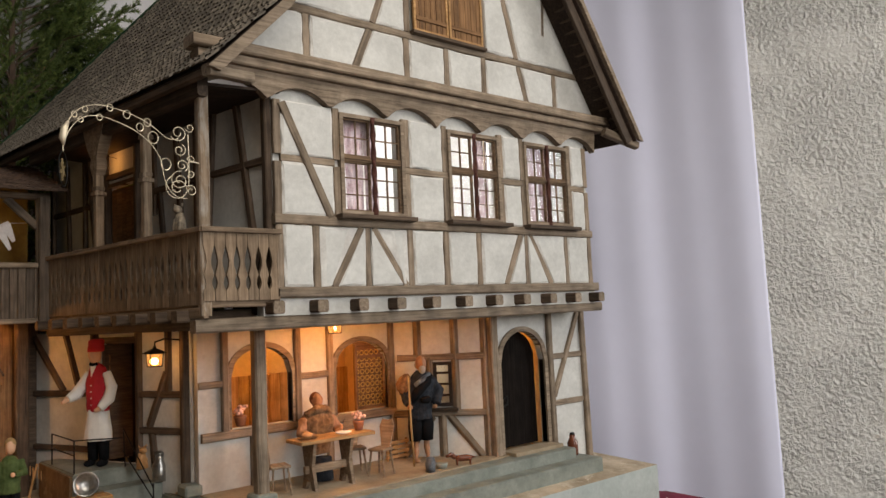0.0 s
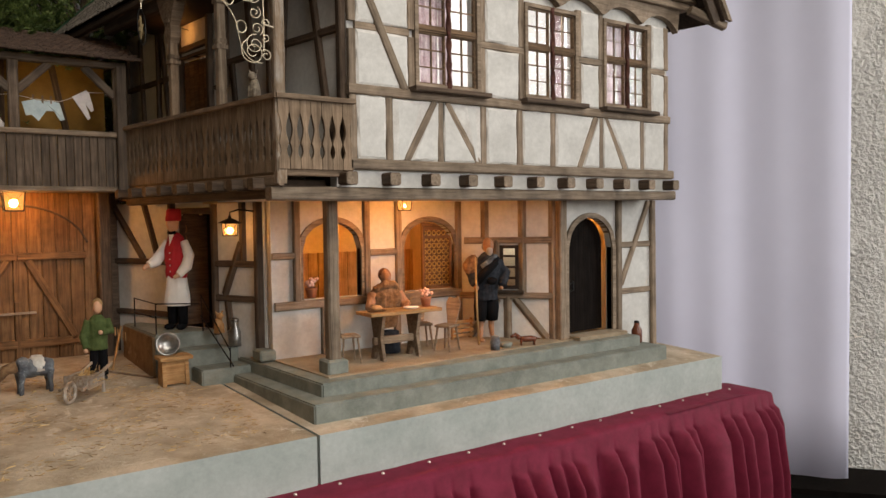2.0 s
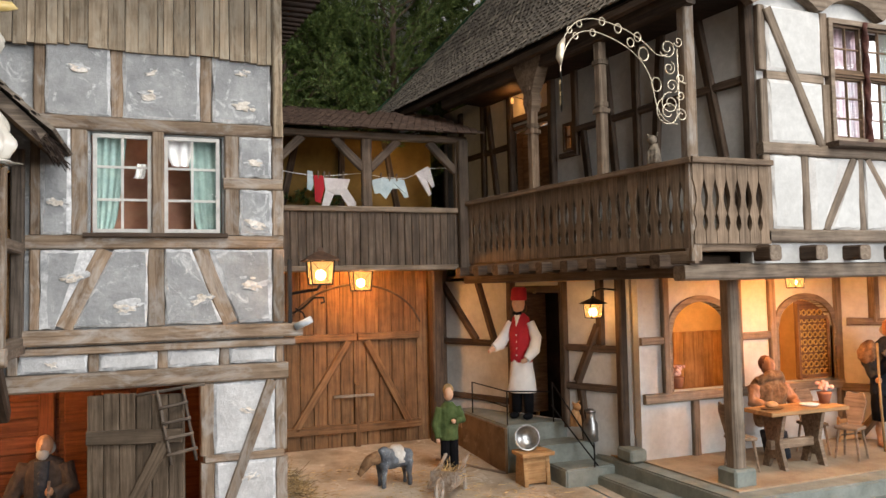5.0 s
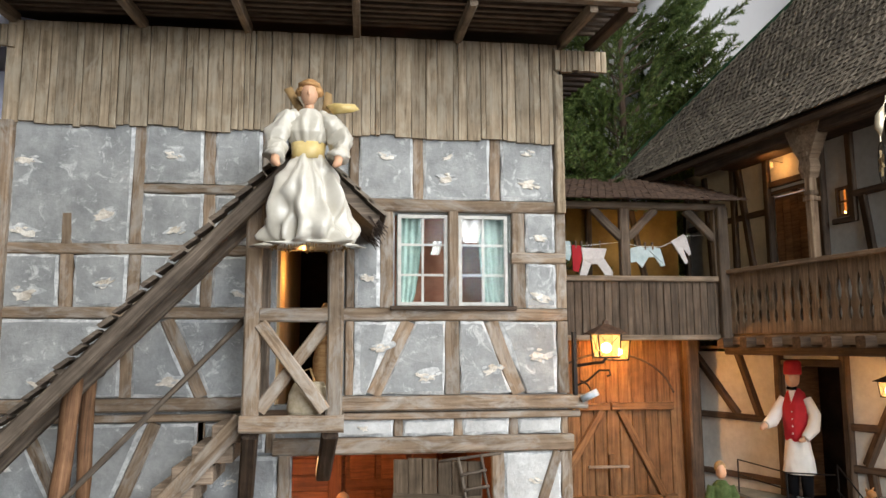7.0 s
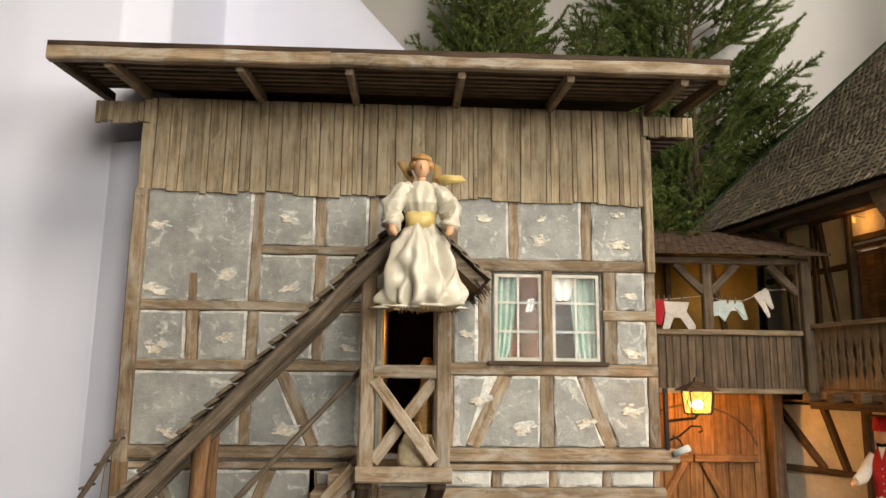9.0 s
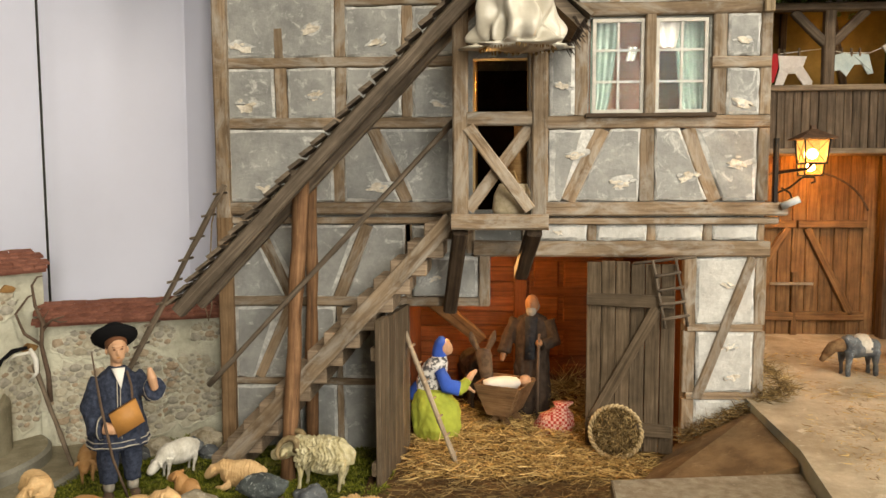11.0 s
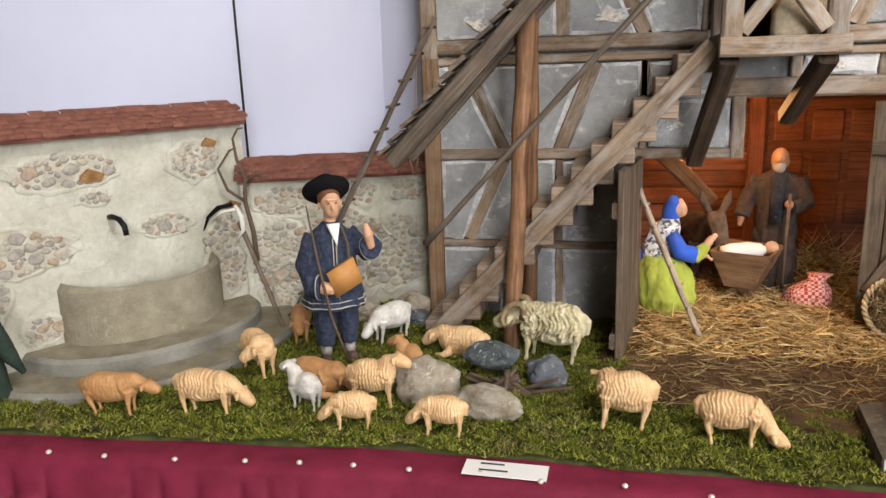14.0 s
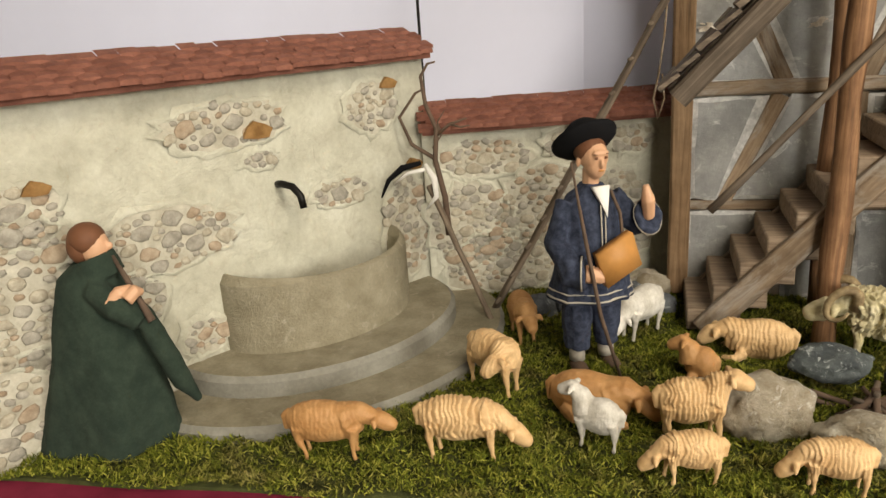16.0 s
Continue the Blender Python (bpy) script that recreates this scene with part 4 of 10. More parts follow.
for a, b in ((-0.322, -0.233), (-0.213, -0.124)):
    casement(a, b, 1.432, 1.594, BP, barn, WINDOW_WHITE, 2, 3, name="window")
timber(BP.at(-0.223, 1.425, 0), BP.at(-0.223, 1.60, 0), 0.019, 0.018, B, barn)
rail(BP, -0.335, -0.112, 1.427, 0.007, barn, TIMBER_DARK, 0.018, 0.03, "window_sill")
curtain(BP, -0.322, -0.295, -0.322, -0.272, 1.43, 1.6, -0.028, CURTAIN_GREEN, barn)
curtain(BP, -0.158, -0.120, -0.176, -0.120, 1.43, 1.6, -0.028, CURTAIN_GREEN, barn)
part("window_room", boxed(-0.40, -0.06, 1.93, 1.94, 1.30, 1.75), BROWN_IN, barn)
# white pieces behind the panes imitate pale reflections in the glass
curtain(BP, -0.200, -0.175, -0.214, -0.165, 1.548, 1.6, -0.022, WHITE_CLOTH, barn, "window_cloth", 2)
curtain(BP, -0.262, -0.246, -0.256, -0.240, 1.525, 1.55, -0.022, WHITE_CLOTH, barn, "window_cloth", 2)

# stable inside
for k in range(12):
    z = 0.82 + k * 0.034
    timber((-0.66, 2.14, z + 0.017), (-0.40, 2.14, z + 0.017), 0.0325, 0.012, RED_BOARD, barn, "board", rough=0.02, seg=2)
part("stable_wall", boxed(-0.96, -0.06, 2.15, 2.16, 0.80, 1.225), RED_BOARD, barn)
part("stable_wall", boxed(-0.665, -0.655, 1.83, 2.15, 0.80, 1.225), RED_BOARD, barn)
part("stable_wall", boxed(-0.147, -0.138, 1.83, 2.15, 0.80, 1.225), RED_BOARD, barn)
timber((-0.43, 2.13, 0.83), (-0.43, 2.13, 1.22), 0.03, 0.02, RED_BOARD, barn, "post")
sdoor = part("stable_door", boxed(-0.41, -0.2, 2.132, 2.146, 0.83, 1.16, 0.002), RED_BOARD, barn)
for i in range(3):
    for k in range(4):
        part("door_panel", boxed(-0.40 + i * 0.066, -0.345 + i * 0.066, 2.127, 2.134, 0.845 + k * 0.078, 0.905 + k * 0.078, 0.003), RED_BOARD, sdoor)
timber((-0.64, 1.86, 1.115), (-0.52, 2.02, 0.985), 0.028, 0.02, GATE, barn, "brace")

# stable doors
def plank_door(name, hinge, ang, width, z0, z1, flip, n, label, mat=BARN_DARK):
    """A ledged plank door, built along x from its hinge and then swung."""
    d = thing(name, hinge, label, "door")
    d.rotation_euler = (0, 0, radians(ang))
    w = width / n
    hz = hinge[2]
    obs = []
    for i in range(n):
        obs.append(timber((w * (i + 0.5), 0, z0 - hz), (w * (i + 0.5), 0, z1 - hz + rng.uniform(-0.003, 0.003)), w - 0.0012, 0.009, mat, None, "plank", seg=2))
    hh = z1 - z0
    for f in (0.12, 0.80):
        obs.append(timber((0.002, -0.008, z0 - hz + hh * f), (width - 0.002, -0.008, z0 - hz + hh * f), 0.022, 0.008, mat, None, "ledge"))
    a, b = (0.015, width - 0.03)
    if flip:
        a, b = b, a
    obs.append(timber((a, -0.0085, z0 - hz + hh * 0.15), (b, -0.0085, z0 - hz + hh * 0.77), 0.02, 0.007, mat, None, "brace"))
    for o in obs:
        o.parent = d
    return d


plank_door("stable_door_leaf", (-0.328, 1.793, 0.845), -17, 0.152, 0.838, 1.172, False, 6, "grey-brown weathered plank stable door with brace, half open", LEAF_WOOD)
plank_door("stable_door_half", (-0.650, 1.79, 0.822), -98.5, 0.188, 0.822, 1.096, False, 4, "weathered plank stable door swung wide open", LEAF_WOOD)

# ---- loggia, its roof, the outside stair ----
log = thing("loggia", (-0.487, 1.71, 1.24), "small wooden oriel with cross-braced rail and shingle roof", "balcony")
L = BARN_DARK
for xc in (-0.548, -0.427):
    timber((xc, 1.628, 1.245), (xc, 1.628, 1.575), 0.024, 0.022, B, log, "post")
    timber((xc, 1.785, 1.245), (xc, 1.785, 1.56), 0.018, 0.018, L, log, "post")
timber((-0.562, 1.622, 1.249), (-0.412, 1.622, 1.249), 0.024, 0.024, B, log, "floor_beam")
part("floor", boxed(-0.56, -0.415, 1.634, 1.80, 1.243, 1.255), BARN_DARK, log)
timber((-0.537, 1.626, 1.408), (-0.438, 1.626, 1.408), 0.021, 0.018, B, log, "rail")
timber((-0.536, 1.620, 1.395), (-0.440, 1.620, 1.268), 0.019, 0.012, B, log, "brace")
timber((-0.536, 1.631, 1.268), (-0.440, 1.631, 1.395), 0.019, 0.012, B, log, "brace")
for xc in (-0.548, -0.427):
    timber((xc, 1.64, 1.258), (xc, 1.79, 1.258), 0.02, 0.02, L, log, "side_beam", face=(0, 0, 1))
    timber((xc, 1.64, 1.405), (xc, 1.785, 1.405), 0.018, 0.018, L, log, "side_rail", face=(0, 0, 1))
timber((-0.548, 1.635, 1.236), (-0.572, 1.785, 1.088), 0.026, 0.024, TIMBER_DARK, log, "bracket", face=(-1, 0, 0))
timber((-0.432, 1.635, 1.236), (-0.446, 1.785, 1.15), 0.024, 0.024, TIMBER_DARK, log, "bracket", face=(-1, 0, 0))
lr = part("roof", prism(bmesh.new(), [(-0.50, 1.60, 1.685), (-0.362, 1.60, 1.553), (-0.372, 1.60, 1.540), (-0.50, 1.60, 1.66)], (0, 0.20, 0)), L, log, "dark shingle roof")
for k in range(7):
    f = k / 7
    for j in range(6):
        x0, z0 = -0.50 + 0.138 * f, 1.687 - 0.132 * f
        bm = prism(bmesh.new(), [(x0, 1.590 + j * 0.036, z0 + 0.003), (x0 + 0.028, 1.590 + j * 0.036, z0 - 0.020), (x0 + 0.028, 1.622 + j * 0.036, z0 - 0.020), (x0, 1.622 + j * 0.036, z0 + 0.003)], (0.003, 0, 0.004))
        part("shingle", bm, SHINGLE, lr)
rag = bmesh.new()
for k in range(60):
    y = 1.595 + 0.2 * rng.random()
    x0 = -0.362 + rng.uniform(-0.012, 0.006)
    tube(rag, [(x0 - 0.01, y, 1.555), (x0 + rng.uniform(0, 0.01), y, 1.54 + rng.uniform(-0.012, 0.008))], [0.0016, 0.0008], 4)
part("thatch_edge", rag, SOFFIT, lr)
# black sheet in place of the loggia's unlit depth
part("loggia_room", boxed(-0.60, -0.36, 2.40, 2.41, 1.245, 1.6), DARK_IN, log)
part("loggia_side", boxed(-0.540, -0.528, 1.834, 2.40, 1.25, 1.6), ROOM_ORANGE, log)
# upright carved figure inside the loggia
stand = thing("carved_bench", (-0.445, 1.84, 1.262), "small warm-lit carved wooden figure inside the loggia", "figurine")
bm = bmesh.new()
loft(bm, [(1.262, 0.02, 0.014, -0.45, 1.83), (1.34, 0.018, 0.014, -0.45, 1.83), (1.39, 0.010, 0.010, -0.447, 1.83), (1.40, 0.012, 0.012, -0.445, 1.83), (1.425, 0.013, 0.013, -0.445, 1.83), (1.437, 0.006, 0.006, -0.445, 1.83)], 10)
part("body", bm, PINE, stand, smooth=True)

bag = thing("cloth_sack", (-0.478, 1.665, 1.256), "small pale straw bag on the loggia floor", "bag")
bm = bmesh.new()
loft(bm, [(1.256, 0.028, 0.016, -0.466, 1.655), (1.268, 0.032, 0.018, -0.466, 1.655), (1.290, 0.030, 0.014, -0.466, 1.656), (1.308, 0.022, 0.006, -0.465, 1.656)], 14, 0, 0.04)
part("body", bm, mottled("pale_straw_weave", (0.50, 0.41, 0.27), (0.68, 0.58, 0.42), 120, 0.9, 0.6), bag, smooth=True)
part("handle", tube(bmesh.new(), [(-0.477, 1.656, 1.304), (-0.474, 1.655, 1.324), (-0.464, 1.655, 1.328), (-0.456, 1.655, 1.304)], 0.0018, 6), WICKER, bag)

stair = thing("outside_stair", (-0.75, 1.72, 0.83), "weathered wooden outside stair with shingled pent roof", "stairs")
# pent roof over the stair
A3, B3 = Vector((-0.484, 1.60, 1.652)), Vector((-0.998, 1.60, 1.114))
dn = (B3 - A3).normalized()
up = Vector((dn.z, 0, -dn.x)) * -1
if up.z < 0:
    up = -up
timber(A3 - up * 0.008, B3 - up * 0.008, 0.022, 0.022, L, stair, "barge_board", seg=8)
timber(A3 + Vector((0, 0.086, 0)) - up * 0.008, B3 + Vector((0, 0.086, 0)) - up * 0.008, 0.022, 0.02, L, stair, "barge_board", seg=8)
part("roof_board", prism(bmesh.new(), [A3 + Vector((0, 0.012, 0)), B3 + Vector((0, 0.012, 0)), B3 + Vector((0, 0.086, 0)), A3 + Vector((0, 0.086, 0))], up * 0.005), BARN_DARK, stair)
n = 28
for k in range(n):
    p = A3.lerp(B3, (k + 0.3) / n)
    for j in range(3):
        q = p + Vector((0, (-0.013 if j == 0 else -0.004) + j * 0.030 + rng.uniform(-0.003, 0.003), 0)) - up * 0.003
        t = dn * rng.uniform(0.022, 0.027) + up * (0.002 if j == 0 else -0.003)
        bm = prism(bmesh.new(), [q + up * 0.010, q + up * 0.010 + Vector((0, 0.028, 0)), q + t + up * 0.012 + Vector((0, 0.028, 0)), q + t + up * 0.012], up * rng.uniform(0.004, 0.007))
        part("shingle", bm, SHINGLE if j else BARN_DARK, stair)
# flight: string boards and treads
S0, S1 = Vector((-0.955, 1.662, 0.829)), Vector((-0.563, 1.662, 1.252))
timber(S0, S1, 0.028, 0.012, B, stair, "string_board", seg=6)
timber(S0 + Vector((0, 0.12, 0)), S1 + Vector((0, 0.12, 0)), 0.028, 0.012, L, stair, "string_board", seg=6)
ns = 14
for k in range(ns):
    f = (k + 0.15) / ns
    p = S0.lerp(S1, f)
    bm = boxed(p.x - 0.022, p.x + 0.038, 1.668, 1.787, p.z - 0.008, p.z + 0.018, 0.0015)
    part("tread", bm, STEP_WOOD, stair)
# two round poles, a cap and the handrail
def rough_pole(p0, p1, r, mat, parent, name, seed, n=9):
    rr = random.Random(seed)
    p0, p1 = Vector(p0), Vector(p1)
    ln = (p1 - p0).length
    bm = bmesh.new()
    tube(bm, [(ln * i / n, rr.uniform(-r, r) * 0.14, rr.uniform(-r, r) * 0.14) for i in range(n + 1)], [r * rr.uniform(0.86, 1.12) for i in range(n + 1)], 10)
    m = (p1 - p0).to_track_quat("X", "Z").to_matrix().to_4x4()
    m.translation = p0
    return part(name, bm, mat, parent, smooth=True, m=m)


rough_pole((-0.832, 1.63, 0.825), (-0.810, 1.675, 1.315), 0.0125, ROUND_WOOD, stair, "pole", 3)
rough_pole((-0.818, 1.745, 0.83), (-0.812, 1.75, 1.32), 0.011, ROUND_WOOD, stair, "pole", 4)
rough_pole((-0.806, 1.60, 1.318), (-0.812, 1.795, 1.322), 0.012, L, stair, "pole_cap", 5, 4)
rough_pole((-0.955, 1.62, 0.985), (-0.552, 1.69, 1.42), 0.0045, BARN_DARK, stair, "handrail", 6, 12)
ladder = thing("leaning_ladder", (-1.211, 1.7, 0.82), "thin grey peg ladder leaning beside the barn", "ladder")
rough_pole((-1.216, 1.695, 0.825), (-0.948, 1.70, 1.308), 0.0048, BARN_DARK, ladder, "stile", 8, 12)
for k in range(13):
    p = Vector((-1.216, 1.695, 0.825)).lerp(Vector((-0.948, 1.70, 1.308)), (k + 0.6) / 13)
    rough_pole(p - Vector((0.004, 0.02, 0)), p + Vector((0.004, 0.02, 0.002)), 0.0022, BARN_DARK, ladder, "rung", 90 + k, 2)

tube_stub = thing("paper_tube", (0.016, 1.768, 1.276), "short pale blue tube at the end of the barn's sill", "tube")
bm = tube(bmesh.new(), [(0.000, 1.776, 1.268), (0.024, 1.762, 1.281)], 0.0062, 12)
part("roll", bm, mottled("pale_blue_paper", (0.42, 0.50, 0.55), (0.55, 0.62, 0.66), 60), tube_stub, smooth=True)

cord = thing("hanging_cord", (-1.0, 1.778, 1.2), "thin pale cord looped beside the barn's corner post", "cord")
bm = tube(bmesh.new(), [(-0.985, 1.776, 1.30), (-1.000, 1.774, 1.24), (-1.004, 1.772, 1.17), (-1.010, 1.772, 1.12), (-1.016, 1.772, 1.09), (-1.010, 1.772, 1.064), (-1.003, 1.772, 1.09), (-1.006, 1.772, 1.12)], 0.0014, 6)
part("line", bm, BARN_TIMBER, cord, smooth=True)

# ---- the inn ----
inn = thing("inn", (1.2, 1.8, 0.91), "white half-timbered inn with carved beams, porch and steep roof", "building")
IP = Plane((0, 1.452), (1, 1.452))
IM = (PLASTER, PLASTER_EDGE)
T = TIMBER
W1, W2, W3 = (0.888, 1.052, 1.572, 1.790), (1.192, 1.357, 1.572, 1.790), (1.456, 1.622, 1.572, 1.790)
slab_with_holes(IP, 0.731, 1.712, 1.352, 1.90, [W1, W2, W3], -0.006, 0.03, inn, PLASTER)


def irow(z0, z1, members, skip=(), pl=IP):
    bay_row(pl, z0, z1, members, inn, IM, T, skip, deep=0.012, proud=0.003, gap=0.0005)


rail(IP, 0.727, 1.72, 1.405, 0.022, inn, T, 0.012, 0.026)
irow(1.416, 1.543, [(0.738, 0.738, 0.016), (0.822, 0.821, 0.016), (0.862, 0.936, 0.017), (0.949, 0.949, 0.014), (1.052, 0.967, 0.016), (1.066, 1.066, 0.017), (1.174, 1.174, 0.017), (1.279, 1.279, 0.016),
                    (1.368, 1.428, 0.017), (1.446, 1.446, 0.014), (1.536, 1.462, 0.017), (1.602, 1.602, 0.014), (1.70, 1.70, 0.017)])
rail(IP, 0.727, 1.712, 1.554, 0.02, inn, T, 0.007)
M = [(0.738, 0.738, 0.016), (0.878, 0.878, 0.017), (1.064, 1.064, 0.02), (1.181, 1.181, 0.017), (1.368, 1.368, 0.017), (1.446, 1.446, 0.016), (1.632, 1.632, 0.016), (1.70, 1.70, 0.017)]
irow(1.564, 1.672, M, (1, 3, 5))
irow(1.688, 1.800, M, (1, 3, 5))
timber(IP.at(0.858, 1.562, 0.0005), IP.at(0.748, 1.795, 0.0005), 0.018, 0.014, T, inn)
for a, b in ((0.745, 0.872), (1.055, 1.190), (1.360, 1.453), (1.625, 1.694)):
    rail(IP, a, b, 1.68, 0.015, inn, T, 0.0025, 0.012)


# carved scalloped beam over the windows
def scallops(pl, u0, u1, zt, n, deep, drop):
    us = [u0 + (u1 - u0) * i / 90 for i in range(91)]
    low = []
    for u in us:
        f = ((u - u0) / (u1 - u0) * n) % 1.0
        low.append(zt - 0.022 - drop * (1 - abs(math.sin(math.pi * f)) ** 0.7))
    bm = bmesh.new()
    front = [[pl.at(u, z, deep) for u, z in zip(us, low)], [pl.at(u, zt, deep + 0.006) for u in us], [pl.at(u, zt, -0.004) for u in us], [pl.at(u, z, -0.004) for u, z in zip(us, low)]]
    front.append(front[0])
    rings(bm, front, closed=False)
    bmesh.ops.remove_doubles(bm, verts=bm.verts[:], dist=0.00001)
    return bm


part("carved_beam", scallops(IP, 0.5693, 1.735, 1.848, 8, 0.014, 0.036), T, inn)
rail(IP, 0.565, 1.76, 1.857, 0.018, inn, T, 0.034, 0.04)
rail(IP, 0.552, 1.78, 1.878, 0.022, inn, T, 0.045, 0.05)


# gable rows follow the roof's slope
def lx(z):
    return 0.715 + (z - 1.968) / 1.577 if z > 1.95 else 0.620 + (z - 1.87) * 1.05


def rx(z):
    return 1.69 - (z - 2.0) / 1.577 + 0.015


irow(1.889, 1.996, [(lx(1.889) + 0.03, lx(1.996), 0.012), (0.812, 0.812, 0.016), (0.928, 0.975, 0.018), (1.078, 1.078, 0.017), (1.201, 1.201, 0.016), (1.325, 1.325, 0.016), (1.483, 1.452, 0.018), (1.592, 1.592, 0.014), (rx(1.889), rx(1.996), 0.014)])
rail(IP, 0.728, 1.70, 2.005, 0.017, inn, T, 0.005)
irow(2.015, 2.22, [(lx(2.015), lx(2.22), 0.012), (0.985, 1.06, 0.018), (1.083, 1.083, 0.018), (1.327, 1.327, 0.018), (1.447, 1.395, 0.018), (rx(2.015), rx(2.22), 0.014)], (2,))
timber(IP.at(1.555, 2.10, -0.002), IP.at(1.562, 2.20, -0.002), 0.014, 0.012, T, inn)
slab_with_holes(IP, 0.86, 1.58, 1.90, 2.22, [], -0.008, 0.02, inn, PLASTER, "gable_wall")
bm = prism(bmesh.new(), [IP.at(0.705, 1.90, -0.008), IP.at(0.86, 1.885, -0.008), IP.at(0.86, 2.22, -0.008)], (0, 0.02, 0))
part("gable_wall", bm, PLASTER, inn)
bm = prism(bmesh.new(), [IP.at(1.58, 1.885, -0.008), IP.at(1.80, 1.885, -0.008), IP.at(1.58, 2.22, -0.008)], (0, 0.02, 0))
part("gable_wall", bm, PLASTER, inn)
bm = prism(bmesh.new(), [IP.at(0.865, 2.22, -0.008), IP.at(1.575, 2.22, -0.008), IP.at(1.22, 2.76, -0.008)], (0, 0.02, 0))
part("gable_wall", bm, PLASTER, inn)
# loft shutters
for a, b in ((1.097, 1.203), (1.207, 1.318)):
    sh = part("shutter", bmesh_frame(IP, a, b, 2.018, 2.19, 0.006, 0.014, 0.006), PINE, inn, "weathered brown plank shutter")
    n = 6
    for i in range(n):
        timber(IP.at(a + (b - a) * (i + 0.5) / n, 2.02, 0.0075), IP.at(a + (b - a) * (i + 0.5) / n, 2.188, 0.0075), (b - a) / n - 0.001, 0.008, GATE, sh, "slat", seg=1)
    for z in (2.05, 2.16):
        timber(IP.at(a + 0.006, z, 0.0135), IP.at(b - 0.006, z, 0.0135), 0.01, 0.004, GATE, sh, "ledge", seg=1)
rail(IP, 1.09, 1.325, 2.013, 0.008, inn, TIMBER_DARK, 0.02, 0.02)

# upper windows: grey outer posts, brown casements, a twisted dark mullion
def twisted(u, z0, z1, parent):
    n = 40
    loops = []
    for k in range(n + 1):
        z = z0 + (z1 - z0) * k / n
        loops.append([IP.at(u + (0.0052 + 0.0016 * math.cos(2 * a - k * 0.8)) * math.cos(a), z, 0.007 + (0.0052 + 0.0016 * math.cos(2 * a - k * 0.8)) * math.sin(a)) for a in (math.pi * q / 5 for q in range(10))])
    return part("mullion", rings(bmesh.new(), loops), WINDOW_RED, parent, "dark red twisted mullion", smooth=True)


for w, (a, b, c, d) in enumerate((W1, W2, W3)):
    fr = part("window", bmesh_frame(IP, a - 0.004, b + 0.004, c - 0.002, d + 0.002, 0.009, 0.008, 0.02), TIMBER, inn)
    mid = (a + b) / 2
    twisted(mid, c, d, fr)
    zs = c + (d - c) * 0.56
    for k, h in enumerate((-0.004, 0.0005, 0.005)):
        part("transom", prism(bmesh.new(), [IP.at(a + 0.006, zs + h - 0.0025, 0.0055 + 0.002 * (k == 1)), IP.at(b - 0.006, zs + h - 0.0025, 0.0055 + 0.002 * (k == 1)), IP.at(b - 0.006, zs + h + 0.0015, 0.0055), IP.at(a + 0.006, zs + h + 0.0015, 0.0055)], (0, 0.010, 0)), WINDOW_BROWN, fr)
    for u0, u1 in ((a + 0.006, mid - 0.005), (mid + 0.005, b - 0.006)):
        casement(u0, u1, c + 0.007, zs - 0.006, IP, inn, WINDOW_BROWN, 2, 3, 0.0024, "casement", 0.001)
        casement(u0, u1, zs + 0.006, d - 0.007, IP, inn, WINDOW_BROWN, 2, 2, 0.0024, "casement", 0.001)
    rail(IP, a - 0.018, b + 0.018, c - 0.008, 0.010, inn, TIMBER_DARK, 0.03, 0.034, "window_sill")
    drapes = (((mid - 0.046, mid - 0.004, mid - 0.05, mid), (mid + 0.004, mid + 0.040, mid, mid + 0.034)), ((mid + 0.030, b - 0.004, mid + 0.036, b - 0.004), (a + 0.002, a + 0.016, a + 0.002, a + 0.006)), ((a + 0.012, mid - 0.010, a + 0.004, mid), (mid + 0.014, mid + 0.050, mid, mid + 0.060)))[w]
    for q in drapes:
        curtain(IP, *q, c, d, -0.034, CURTAIN_PINK, inn)
part("inner_wall", boxed(0.74, 1.70, 1.72, 1.73, 1.40, 1.88), WHITE_CLOTH, inn)
part("inner_floor", boxed(0.60, 1.70, 1.484, 2.35, 1.352, 1.362), TIMBER_DARK, inn)

# jetty: joist ends and the beam below them
timber((0.565, 1.468, 1.346), (1.745, 1.468, 1.350), 0.026, 0.03, T, inn, "bressummer", seg=10)
part("jetty_plaster", boxed(0.70, 1.715, 1.452, 1.48, 1.36, 1.395), PLASTER, inn)
for k in range(11):
    x = 0.715 + k * 0.0985
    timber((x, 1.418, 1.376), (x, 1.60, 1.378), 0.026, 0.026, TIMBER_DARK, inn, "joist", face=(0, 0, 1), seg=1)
    timber((x, 1.4175, 1.376), (x, 1.4160, 1.376), 0.024, 0.024, T, inn, "joist_end", face=(0, 0, 1), seg=1)
part("porch_ceiling", boxed(0.60, 1.72, 1.484, 1.86, 1.340, 1.350), PLASTER, inn)

# porch post on its stone
timber((0.731, 1.545, 1.0), (0.731, 1.545, 1.336), 0.026, 0.026, TIMBER, inn, "porch_post")
bm = boxed(0.708, 0.756, 1.521, 1.569, ZP, 1.004, 0.004)
part("post_stone", bm, STEP, inn)


# ground floor: walls with arched openings
def arch_z(u, ua, ub, zs, zt):
    h = (ub - ua) / 2
    return zs + (zt - zs) * math.sqrt(max(0.0, 1 - ((u - (ua + ub) / 2) / h) ** 2))


